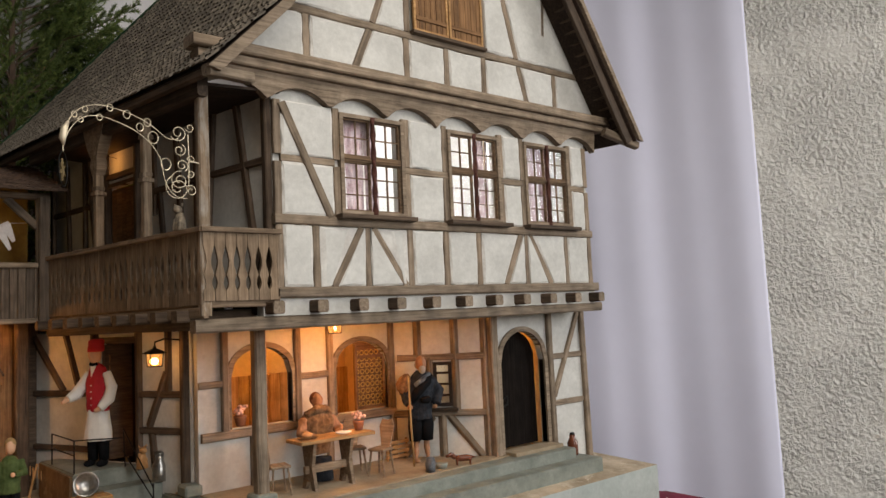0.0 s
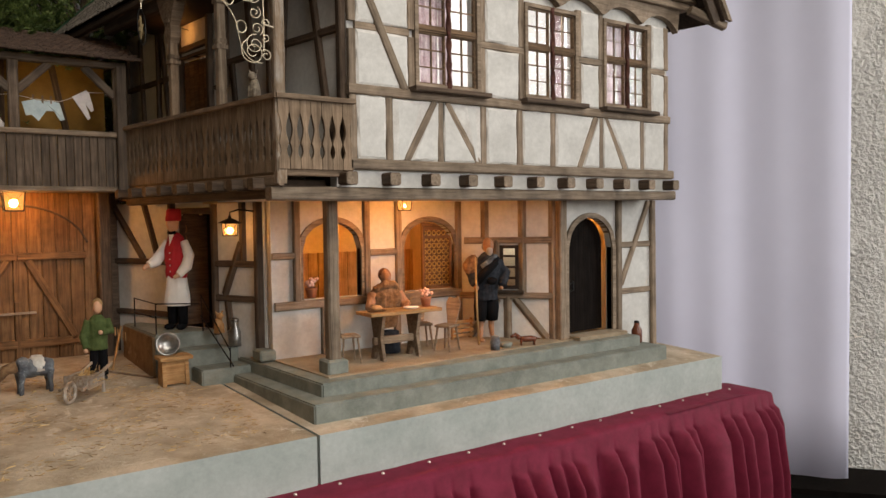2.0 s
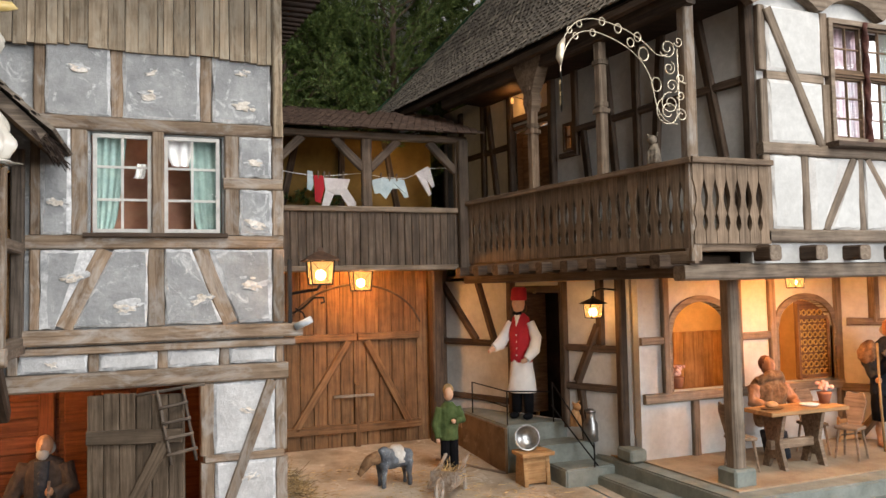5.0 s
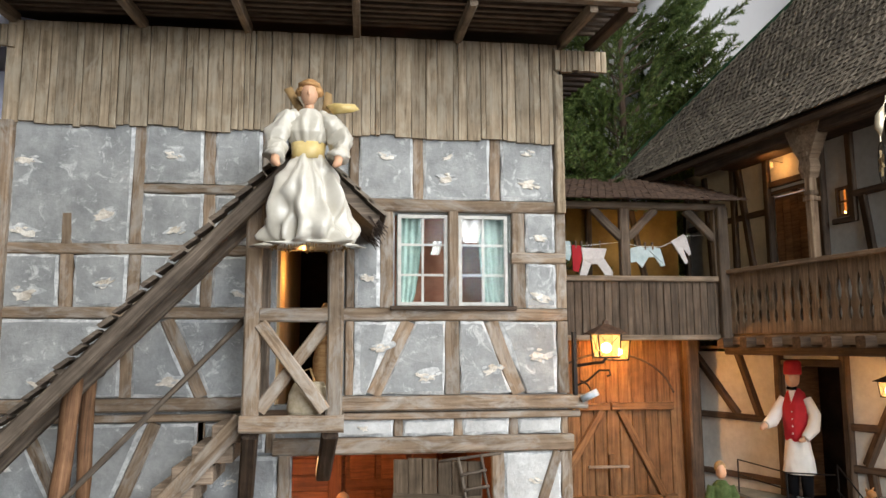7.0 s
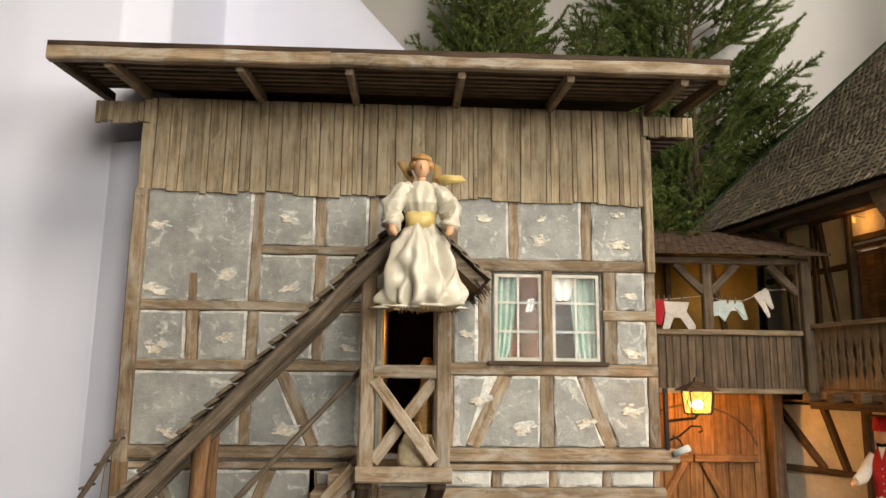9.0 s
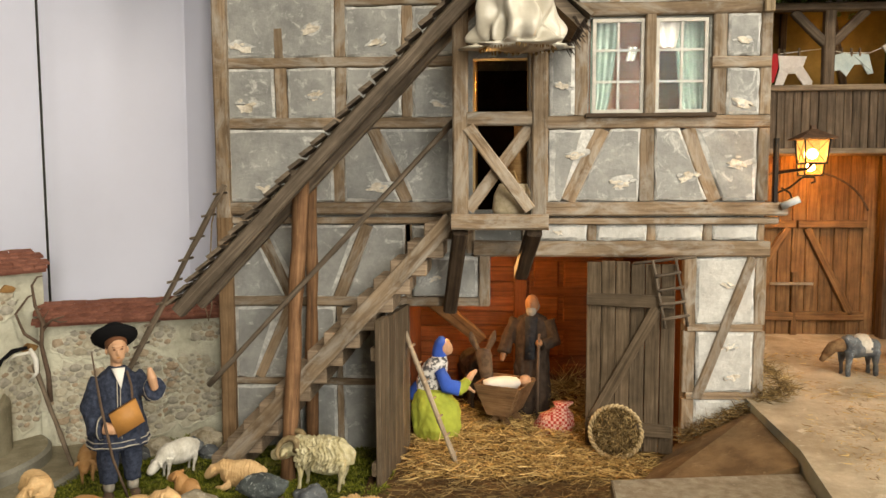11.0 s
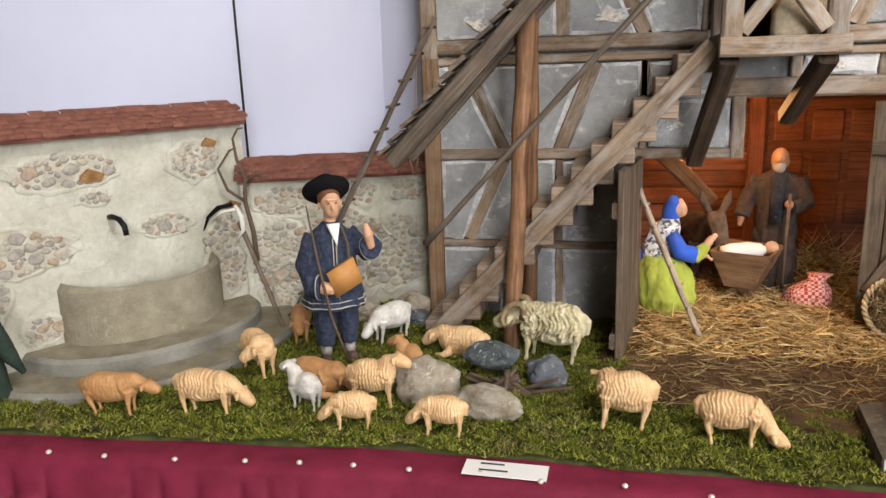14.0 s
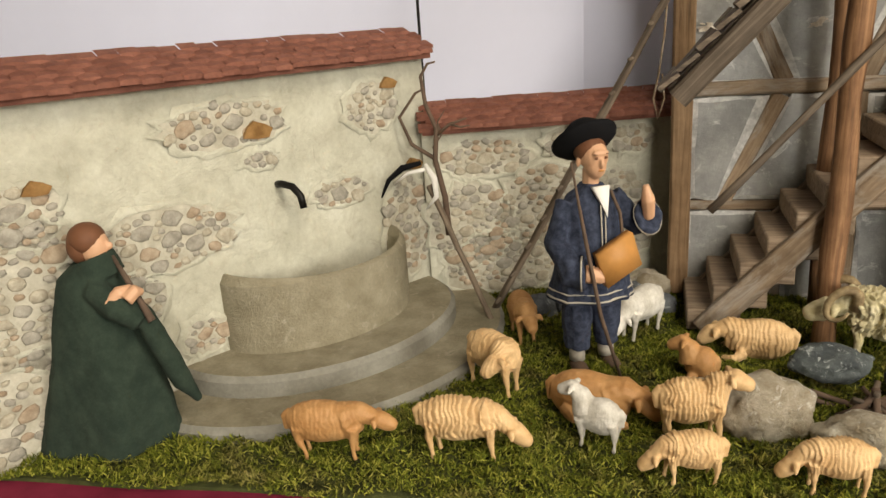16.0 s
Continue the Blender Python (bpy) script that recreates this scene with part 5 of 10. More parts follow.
def arched_wall(pl, u0, u1, z0, z1, arches, parent, mat, thick=0.02, name="wall"):
    bm = bmesh.new()
    us = {u0, u1}
    for ua, ub, zb, zs, zt in arches:
        us |= {ua + (ub - ua) * i / 16 for i in range(17)}
    us = sorted(us)
    def blk(a, b, c1, c2, d1, d2):
        prism(bm, [pl.at(a, c1), pl.at(b, c2), pl.at(b, d2), pl.at(a, d1)], -pl.n * thick)
    for a, b in zip(us, us[1:]):
        hit = [q for q in arches if q[0] - 1e-6 <= a and b <= q[1] + 1e-6]
        if hit:
            ua, ub, zb, zs, zt = hit[0]
            if zb > z0 + 0.001:
                blk(a, b, z0, z0, zb, zb)
            blk(a, b, arch_z(a, ua, ub, zs, zt), arch_z(b, ua, ub, zs, zt), z1, z1)
        else:
            blk(a, b, z0, z0, z1, z1)
    bmesh.ops.remove_doubles(bm, verts=bm.verts[:], dist=0.00002)
    return part(name, bm, mat, parent)


def arch_frame(pl, ua, ub, zb, zs, zt, w, parent, mat, off=0.006, deep=0.024, name="arch_frame"):
    bm = bmesh.new()
    n = 18
    inner = [(ua, zb)] + [(ua + (ub - ua) * i / n, arch_z(ua + (ub - ua) * i / n, ua, ub, zs, zt)) for i in range(n + 1)] + [(ub, zb)]
    oa, ob_ = ua - w, ub + w
    outer = [(oa, zb)] + [(oa + (ob_ - oa) * i / n, arch_z(oa + (ob_ - oa) * i / n, oa, ob_, zs, zt + w)) for i in range(n + 1)] + [(ob_, zb)]
    loops = [[pl.at(u, z, off) for u, z in inner], [pl.at(u, z, off) for u, z in outer], [pl.at(u, z, off - deep) for u, z in outer], [pl.at(u, z, off - deep) for u, z in inner]]
    loops.append(loops[0])
    rings(bm, loops, closed=False)
    bmesh.ops.remove_doubles(bm, verts=bm.verts[:], dist=0.00001)
    return part(name, bm, mat, parent)


AP = Plane((0, 1.757), (1, 1.757))
A1, A2 = (0.762, 0.918, 1.108, 1.225, 1.290), (1.042, 1.203, 1.108, 1.225, 1.288)
arched_wall(AP, 0.685, 1.222, 0.90, 1.345, [A1, A2], inn, PLASTER)
for q in (A1, A2):
    arch_frame(AP, *q, 0.013, inn, T)
for x, z0, z1 in ((0.747, 1.10, 1.343), (0.934, 1.10, 1.343), (1.026, 1.10, 1.343), (1.216, 0.972, 1.343), (0.815, 0.972, 1.09), (1.02, 0.972, 1.09)):
    timber(AP.at(x, z0, 0.0), AP.at(x, z1, 0.0), 0.017, 0.02, T, inn)
rail(AP, 0.69, 1.222, 1.097, 0.02, inn, T, 0.012, 0.03)
for a, b in ((0.686, 0.74), (0.942, 1.018)):
    rail(AP, a, b, 1.213, 0.016, inn, T, 0.009)
part("post_stone", boxed(0.650, 0.689, 1.745, 1.797, ZP + 0.003, 1.0, 0.004), STEP, inn)
CP = Plane((1.216, 1.757), (1.398, 1.552))
slab_with_holes(CP, 0, CP.len, 0.90, 1.345, [(0.115, 0.165, 1.105, 1.222)], 0, 0.018, inn, PLASTER)
for u, z0, z1 in ((0.075, 1.235, 1.343), (0.105, 1.09, 1.235), (0.175, 1.09, 1.343), (0.255, 0.972, 1.343), (0.135, 0.972, 1.085)):
    timber(CP.at(u, z0, 0.0), CP.at(u, z1, 0.0), 0.016, 0.02, T, inn)
rail(CP, 0.02, 0.255, 1.235, 0.017, inn, T, 0.009)
rail(CP, 0.0, 0.255, 1.088, 0.017, inn, T, 0.009)
timber(CP.at(0.03, 0.975, 0.001), CP.at(0.11, 1.08, 0.001), 0.016, 0.016, T, inn)
timber(CP.at(0.24, 0.975, 0.001), CP.at(0.155, 1.08, 0.001), 0.016, 0.016, T, inn)
casement(0.115, 0.165, 1.105, 1.222, CP, inn, SOFFIT, 1, 4, 0.006, "window", 0.004)
rail(CP, 0.10, 0.18, 1.098, 0.008, inn, TIMBER_DARK, 0.02, 0.02, "window_sill")
part("lit_back", prism(bmesh.new(), [CP.at(0.08, 1.05, -0.06), CP.at(0.2, 1.05, -0.06), CP.at(0.2, 1.25, -0.06), CP.at(0.08, 1.25, -0.06)], -CP.n * 0.004), WHITE_CLOTH, inn)
DP = Plane((0, 1.545), (1, 1.545))
DOOR = (1.418, 1.586, 0.90, 1.21, 1.292)
arched_wall(DP, 1.393, 1.765, 0.90, 1.34, [DOOR], inn, PLASTER)
arch_frame(DP, DOOR[0], DOOR[1], 0.975, DOOR[3], DOOR[4], 0.013, inn, T)
for x0, x1, z0, z1, w in ((1.396, 1.396, 0.972, 1.338, 0.026), (1.611, 1.611, 0.972, 1.338, 0.018), (1.757, 1.752, 0.905, 1.338, 0.018)):
    timber(DP.at(x0, z0, 0.0), DP.at(x1, z1, 0.0), w, 0.022, T, inn)
timber(DP.at(1.622, 1.105, -0.001), DP.at(1.738, 1.335, -0.001), 0.016, 0.016, T, inn)
rail(DP, 1.62, 1.745, 1.215, 0.016, inn, T, 0.005)
rail(DP, 1.62, 1.745, 1.085, 0.016, inn, T, 0.005)
part("door_sill", boxed(1.418, 1.60, 1.50, 1.56, ZP, 0.982, 0.001), PORCH, inn)

bm = bmesh.new()
n = 14
prof = [(0.0, 0.0)] + [(0.159 * i / n, arch_z(DOOR[0] + 0.166 * i / n, *DOOR[:2], DOOR[3], DOOR[4]) - 0.984) for i in range(n + 1)] + [(0.159, 0.0)]
prism(bm, [(u, 0, z) for u, z in prof[::1]], (0, 0.010, 0))
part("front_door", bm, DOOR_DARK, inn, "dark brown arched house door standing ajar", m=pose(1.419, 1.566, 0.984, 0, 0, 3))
hb = tube(bmesh.new(), [(1.436, 1.560, 1.115), (1.436, 1.554, 1.117), (1.446, 1.553, 1.122), (1.446, 1.553, 1.10), (1.437, 1.556, 1.095)], 0.0028, 6)
part("door_handle", hb, IRON, inn)
part("side_wall", prism(bmesh.new(), [(1.765, 1.545, 0.90), (1.74, 2.4, 0.90), (1.74, 2.4, 1.352), (1.765, 1.545, 1.352)], (-0.02, 0, 0)), PLASTER, inn)
part("side_wall", prism(bmesh.new(), [(1.712, 1.485, 1.36), (1.62, 2.4, 1.36), (1.62, 2.4, 1.90), (1.712, 1.485, 1.90)], (-0.02, 0, 0)), PLASTER, inn)
# lit room behind the arches
part("room_back", boxed(0.64, 1.74, 2.12, 2.13, 0.95, 1.345), ROOM_ORANGE, inn)
for k in range(26):
    x = 0.70 + k * 0.032
    timber((x, 2.112, 0.98), (x, 2.112, 1.20), 0.031, 0.008, PINE, inn, "wainscot_board", seg=1)
part("room_ceiling", boxed(0.60, 1.74, 1.862, 2.12, 1.338, 1.35), ROOM_ORANGE, inn)
part("room_floor", boxed(0.66, 1.74, 1.775, 2.12, 0.95, 0.975), PINE, inn)
part("room_side", boxed(1.30, 1.31, 1.79, 2.12, 0.95, 1.345), ROOM_ORANGE, inn)
part("passage_back", boxed(1.42, 1.74, 1.72, 1.73, 0.95, 1.345), ROOM_ORANGE, inn)
part("passage_side", boxed(1.60, 1.61, 1.57, 1.72, 0.95, 1.345), ROOM_ORANGE, inn)
# carved lattice leaf in the second arch
lat = part("carved_leaf", bmesh_frame(AP, 1.105, 1.20, 1.112, 1.25, 0.008, -0.004, 0.008), GATE, inn, "carved brown lattice shutter")
bm = bmesh.new()
for i in range(6):
    for k in range(9):
        u, z = 1.1135 + i * 0.0155, 1.125 + k * 0.0165
        if z < arch_z(u, *A2[:2], A2[3], A2[4]) - 0.006:
            tube(bm, [AP.at(u + 0.006 * math.cos(a), z + 0.006 * math.sin(a), -0.008) for a in (math.pi * q / 4 for q in range(9))], 0.0016, 5)
part("lattice", bm, GOLD, lat)
part("leaf_back", prism(bmesh.new(), [AP.at(1.108, 1.112, -0.012)] + [AP.at(1.108 + 0.092 * i / 8, arch_z(1.108 + 0.092 * i / 8, *A2[:2], A2[3], A2[4]) - 0.003, -0.012) for i in range(9)] + [AP.at(1.20, 1.112, -0.012)], (0, 0.004, 0)), GATE, lat)
timber(AP.at(1.108, 1.11, -0.006), AP.at(1.108, 1.278, -0.006), 0.007, 0.01, GATE, lat, "stile", seg=1)

# side wall of the ground floor
SP = Plane((0.452, 2.315), (0.682, 1.782))
slab_with_holes(SP, 0, SP.len, 0.90, 1.345, [(0.276, 0.403, 1.03, 1.315)], 0, 0.02, inn, PLASTER)
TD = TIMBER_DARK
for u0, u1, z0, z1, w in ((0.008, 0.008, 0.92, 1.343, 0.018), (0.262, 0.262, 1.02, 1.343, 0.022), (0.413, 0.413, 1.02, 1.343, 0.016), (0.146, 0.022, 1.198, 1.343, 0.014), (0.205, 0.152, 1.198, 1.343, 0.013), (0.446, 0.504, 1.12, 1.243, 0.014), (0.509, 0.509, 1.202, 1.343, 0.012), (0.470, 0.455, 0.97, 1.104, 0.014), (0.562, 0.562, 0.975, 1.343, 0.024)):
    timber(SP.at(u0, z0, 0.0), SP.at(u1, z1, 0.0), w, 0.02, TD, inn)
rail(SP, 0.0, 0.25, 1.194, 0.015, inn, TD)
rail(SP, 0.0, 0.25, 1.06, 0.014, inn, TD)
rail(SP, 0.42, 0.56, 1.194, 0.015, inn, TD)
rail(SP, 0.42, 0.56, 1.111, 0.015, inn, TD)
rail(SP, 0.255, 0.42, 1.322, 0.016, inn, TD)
# black sheet in place of the shade inside the side door
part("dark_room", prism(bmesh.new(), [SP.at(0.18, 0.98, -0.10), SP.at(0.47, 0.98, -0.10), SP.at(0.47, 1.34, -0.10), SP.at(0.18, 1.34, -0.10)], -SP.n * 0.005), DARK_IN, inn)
sd = part("side_door", prism(bmesh.new(), [SP.at(0.278, 1.034, -0.006), SP.at(0.30, 1.034, -0.07), SP.at(0.30, 1.312, -0.07), SP.at(0.278, 1.312, -0.006)], SP.u * 0.007), TIMBER_DARK, inn, "dark brown carved side door folded open inwards")
for k in range(9):
    bm = tube(bmesh.new(), [SP.at(0.2885 + 0.0035 * math.cos(a), 1.07 + k * 0.026 + 0.009 * math.sin(a), -0.014 - 0.0004 * k) for a in (math.pi * q / 4 for q in range(9))], 0.0014, 5)
    part("carving", bm, GATE, sd)

# upper side wall behind the balcony
UP = Plane((0.607, 2.22), (0.731, 1.458))
slab_with_holes(UP, -0.30, UP.len, 1.40, 1.84, [(0.056, 0.206, 1.405, 1.722), (0.254, 0.289, 1.635, 1.70)], 0, 0.02, inn, PLASTER)
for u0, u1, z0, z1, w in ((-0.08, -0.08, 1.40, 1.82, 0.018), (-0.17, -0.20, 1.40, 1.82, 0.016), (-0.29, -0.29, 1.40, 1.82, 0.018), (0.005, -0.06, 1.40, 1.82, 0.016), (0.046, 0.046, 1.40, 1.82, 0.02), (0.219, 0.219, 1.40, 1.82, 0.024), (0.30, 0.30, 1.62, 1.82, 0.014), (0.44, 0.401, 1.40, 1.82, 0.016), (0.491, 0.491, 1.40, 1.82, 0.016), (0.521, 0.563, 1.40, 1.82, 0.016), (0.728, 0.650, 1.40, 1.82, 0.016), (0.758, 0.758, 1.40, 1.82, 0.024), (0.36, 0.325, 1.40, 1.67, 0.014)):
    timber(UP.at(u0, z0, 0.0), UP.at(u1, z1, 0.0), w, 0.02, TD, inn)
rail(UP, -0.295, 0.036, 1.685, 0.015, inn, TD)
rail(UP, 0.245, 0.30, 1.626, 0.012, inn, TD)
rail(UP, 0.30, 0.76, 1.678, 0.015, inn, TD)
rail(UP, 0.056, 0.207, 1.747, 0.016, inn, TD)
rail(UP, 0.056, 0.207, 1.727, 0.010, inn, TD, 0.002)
bm = prism(bmesh.new(), [(0, 0, 0), (0.148, 0, 0), (0.148, 0, 0.306), (0, 0, 0.306)], (0, 0.008, 0))
ang = math.degrees(math.atan2(UP.u.y, UP.u.x))
bd = part("balcony_door", bm, GATE, inn, "orange-brown plank door standing ajar", m=pose(*UP.at(0.057, 1.41, -0.008), 0, 0, ang + 3))
for k in range(6):
    part("plank", boxed(0.003 + k * 0.024, 0.0262 + k * 0.024, -0.003, 0.0, 0.004, 0.302, 0.0008), GATE, bd, m=bd.matrix_basis.copy())
part("lit_room", prism(bmesh.new(), [UP.at(0.02, 1.40, -0.14), UP.at(0.36, 1.40, -0.14), UP.at(0.36, 1.80, -0.14), UP.at(0.02, 1.80, -0.14)], -UP.n * 0.005), ROOM_ORANGE, inn)
casement(0.254, 0.289, 1.635, 1.70, UP, inn, WINDOW_BROWN, 1, 2, 0.004, "window", 0.003)

# balcony on its joists
bal = thing("balcony", (0.56, 1.75, 1.38), "dark wooden balcony with cut-out boards and posts", "balcony")
QF, QS = Plane((0.575, 1.440), (0.731, 1.440)), Plane((0.450, 2.115), (0.575, 1.442))
bm = prism(bmesh.new(), [(0.58, 1.45, 1.386), (0.735, 1.45, 1.386), (0.62, 2.2, 1.386), (0.452, 2.115, 1.386)], (0, 0, 0.012))
part("floor", bm, BALCONY, bal)


def cut_board(pl, u, w, z0, z1, mat, parent):
    """A railing board with half a teardrop and half a diamond cut from each edge."""
    h = z1 - z0
    prof = [(0.0, 0.0), (0.15, 0.0), (0.19, 0.13), (0.25, 0.22), (0.32, 0.15), (0.37, 0.03), (0.42, 0.10), (0.50, 0.24), (0.58, 0.29), (0.66, 0.21), (0.74, 0.09), (0.80, 0.0), (1.0, 0.0)]
    right = [(u + w / 2 - 0.0006 - d * w, z0 + h * f) for f, d in prof]
    left = [(u - w / 2 + 0.0006 + d * w, z0 + h * f) for f, d in reversed(prof)]
    part("board", prism(bmesh.new(), [pl.at(a, z) for a, z in right + left], -pl.n * 0.007), mat, parent)


for k in range(7):
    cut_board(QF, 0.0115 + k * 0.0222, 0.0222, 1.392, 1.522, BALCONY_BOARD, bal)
# side boards take the darkened copy, as the side lies in shade
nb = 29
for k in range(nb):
    cut_board(QS, QS.len * (k + 0.5) / nb, QS.len / nb, 1.386, 1.522, BALCONY_SHADED, bal)
for pl, ln in ((QF, 0.155), (QS, QS.len)):
    timber(pl.at(-0.004, 1.526, -0.004), pl.at(ln + 0.004, 1.526, -0.004), 0.010, 0.024, BALCONY, bal, "handrail", face=pl.n)
    timber(pl.at(0, 1.387, -0.012), pl.at(ln, 1.387, -0.012), 0.016, 0.012, BALCONY, bal, "bottom_rail", face=pl.n)
timber((0.583, 1.453, 1.53), (0.583, 1.453, 1.815), 0.021, 0.021, BARN_TIMBER, bal, "post")
timber((0.583, 1.453, 1.365), (0.583, 1.453, 1.53), 0.021, 0.021, BARN_TIMBER, bal, "post")
for (x, y), mt in (((0.541, 1.642), TIMBER), ((0.503, 1.842), BALCONY)):
    timber((x, y, 1.53), (x, y, 1.81), 0.018, 0.018, mt, bal, "post", face=QS.n)
    for zc, wc in ((1.648, 0.026), (1.660, 0.021), (1.738, 0.024)):
        timber((x, y, zc - 0.004), (x, y, zc + 0.004), wc, wc, mt, bal, "capital", face=QS.n, seg=1)
console = rings(bmesh.new(), [[(0.503 - 0.186 * v + u, 1.842 + v, z) for u, v in ((-w, -h), (w, -h), (w, h), (-w, h))] for z, w, h in ((1.690, 0.009, 0.010), (1.712, 0.011, 0.016), (1.728, 0.010, 0.013), (1.752, 0.012, 0.026), (1.782, 0.012, 0.040), (1.800, 0.012, 0.046))])
part("console", console, BALCONY, bal, "carved console under the wall plate")
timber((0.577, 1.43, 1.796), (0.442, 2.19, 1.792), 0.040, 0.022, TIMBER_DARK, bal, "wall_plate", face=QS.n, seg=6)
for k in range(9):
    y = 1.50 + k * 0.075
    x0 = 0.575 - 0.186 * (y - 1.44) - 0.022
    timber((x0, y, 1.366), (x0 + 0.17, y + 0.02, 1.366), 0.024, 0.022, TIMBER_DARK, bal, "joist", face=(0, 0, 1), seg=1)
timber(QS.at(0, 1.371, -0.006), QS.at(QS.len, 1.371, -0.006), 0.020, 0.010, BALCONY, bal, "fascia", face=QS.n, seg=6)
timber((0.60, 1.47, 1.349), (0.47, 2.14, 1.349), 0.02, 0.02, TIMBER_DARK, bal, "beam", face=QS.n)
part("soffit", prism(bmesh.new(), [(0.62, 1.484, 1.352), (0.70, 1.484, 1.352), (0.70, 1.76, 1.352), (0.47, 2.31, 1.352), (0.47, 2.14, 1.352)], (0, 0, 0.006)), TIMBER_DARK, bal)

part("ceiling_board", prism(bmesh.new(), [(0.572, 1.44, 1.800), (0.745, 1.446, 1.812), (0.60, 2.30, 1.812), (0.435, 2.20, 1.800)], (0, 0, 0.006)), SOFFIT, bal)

# ---- inn roof ----

SK = -0.165
def rp(x, y, z):
    return Vector((x + SK * (y - 1.36), y, z))


Y0 = 1.352


def far_end(z):
    """How far back the roof reaches at each height: its far end is hipped."""
    return min(2.62, 2.15 + (2.285 - z) * 1.45)


prof = [(0.556, 1.812), (0.705, 1.966), (1.22, 2.785), (1.832, 1.822), (1.818, 1.815), (1.22, 2.757), (0.716, 1.952), (0.566, 1.802)]
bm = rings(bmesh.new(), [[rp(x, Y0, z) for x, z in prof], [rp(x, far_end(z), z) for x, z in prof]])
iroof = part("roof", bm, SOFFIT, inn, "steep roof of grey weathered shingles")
part("barge_board", prism(bmesh.new(), [rp(0.552, Y0, 1.806), rp(0.703, Y0, 1.962), rp(1.22, Y0, 2.79), rp(1.22, Y0, 2.765), rp(0.722, Y0, 1.955), rp(0.575, Y0, 1.800)], (0, -0.010, 0)), TIMBER, iroof)
part("barge_board", prism(bmesh.new(), [rp(1.84, Y0, 1.815), rp(1.22, Y0, 2.79), rp(1.22, Y0, 2.765), rp(1.822, Y0, 1.818)], (0, -0.010, 0)), TIMBER, iroof)
for k in range(22):
    f = (k + 0.5) / 22
    a = Vector((1.815 - f * 0.40, 1.362, 1.812 + f * 0.63))
    timber(a, a + Vector((0, 0.085, 0)), 0.009, 0.006, TIMBER_DARK, iroof, "soffit_lath", face=(0.84, 0, -0.54), seg=1)
timber((1.80, 1.365, 1.812), (1.43, 1.365, 2.395), 0.03, 0.012, TIMBER_DARK, iroof, "rake_beam", face=(0, -1, 0), seg=8)
timber((1.735, 1.40, 1.842), (1.84, 1.365, 1.806), 0.022, 0.022, TIMBER, iroof, "eave_bracket")
timber((0.555, 1.36, 1.803), (0.66, 1.40, 1.815), 0.02, 0.022, TIMBER, iroof, "eave_bracket")
timber(rp(0.562, 1.36, 1.802), rp(0.562, 2.5, 1.802), 0.014, 0.014, TIMBER_DARK, iroof, "gutter_board", face=(-1, 0, 0), seg=10)
part("verge_garland", tube(bmesh.new(), [rp(x, far_end(z) + 0.004, z + 0.006) for x, z in ((0.552, 1.812), (0.705, 1.968), (0.80, 2.119), (0.95, 2.358), (1.10, 2.596), (1.22, 2.787))], 0.008, 6), mottled("dark_green_edge", (0.010, 0.035, 0.016), (0.025, 0.07, 0.03), 80, 0.9, 0.5), iroof, "dark green strip along the far verge")
# shingles of the slope towards the yard
sh_me = mesh_of(box(bmesh.new(), 0, 0.034, -0.0088, 0.0088, 0.0, 0.0030), SHINGLE)
sh_me2 = mesh_of(box(bmesh.new(), 0, 0.034, -0.0082, 0.0082, 0.0, 0.0034), SHINGLE)
rest = bmesh.new()
count = 0
segs = [((0.552, 1.813), (0.705, 1.968)), ((0.705, 1.968), (1.22, 2.787))]
row = 0
for (xa, za), (xb, zb) in segs:
    ln = math.hypot(xb - xa, zb - za)
    ang = math.atan2(zb - za, xb - xa)
    s = 0.0
    while s < ln:
        y = Y0 + (row % 2) * 0.009
        while y < far_end(za + (zb - za) * s / ln) - 0.006:
            p = rp(xa + (xb - xa) * s / ln, y, za + (zb - za) * s / ln)
            m = Matrix.Translation(p) @ Matrix.Rotation(-ang + rng.uniform(-0.02, 0.06) + 0.05, 4, "Y") @ Matrix.Rotation(rng.uniform(-0.04, 0.04), 4, "X")
            m = m @ Matrix.Translation((rng.uniform(-0.003, 0.003), 0, 0.004))
            if row < 7 and count < 300 and y < 2.15:
                o = new("shingle", sh_me if rng.random() < 0.6 else sh_me2)
                o.matrix_basis = m
                under(o, iroof)
                count += 1
            else:
                w = rng.uniform(0.0072, 0.0092)
                vs = [rest.verts.new(m @ Vector(v)) for v in ((0, -w, 0), (0, w, 0), (0.034, w, 0), (0.034, -w, 0), (0, -w, 0.0036), (0, w, 0.0036), (0.034, w, 0.0036), (0.034, -w, 0.0036))]
                for q in ((4, 5, 6, 7), (0, 4, 7, 3), (0, 1, 5, 4), (1, 2, 6, 5)):
                    rest.faces.new([vs[i] for i in q])
            y += 0.0175
        s += 0.021
        row += 1
me = bpy.data.meshes.new("mesh")
rest.to_mesh(me)
rest.free()
SH_ISLE = wood("roof_shingle_far", (0.06, 0.05, 0.04), (0.14, 0.12, 0.096), (0.24, 0.21, 0.17), vary=0.1, grain=0.7)
nt = SH_ISLE.node_tree
geo = nt.nodes.new("ShaderNodeNewGeometry")
bs = nt.nodes["Principled BSDF"]
old = bs.inputs["Base Color"].links[0].from_socket
nt.links.new(mix(nt, 1.0, old, ramp(nt, geo.outputs["Random Per Island"], [(0, (0.62, 0.62, 0.62)), (1, (1.38, 1.36, 1.32))]), "MULTIPLY"), bs.inputs["Base Color"])
me.materials.append(SH_ISLE)
o = new("shingle_field", me)
under(o, iroof)
tagged(o, kind="stuff")

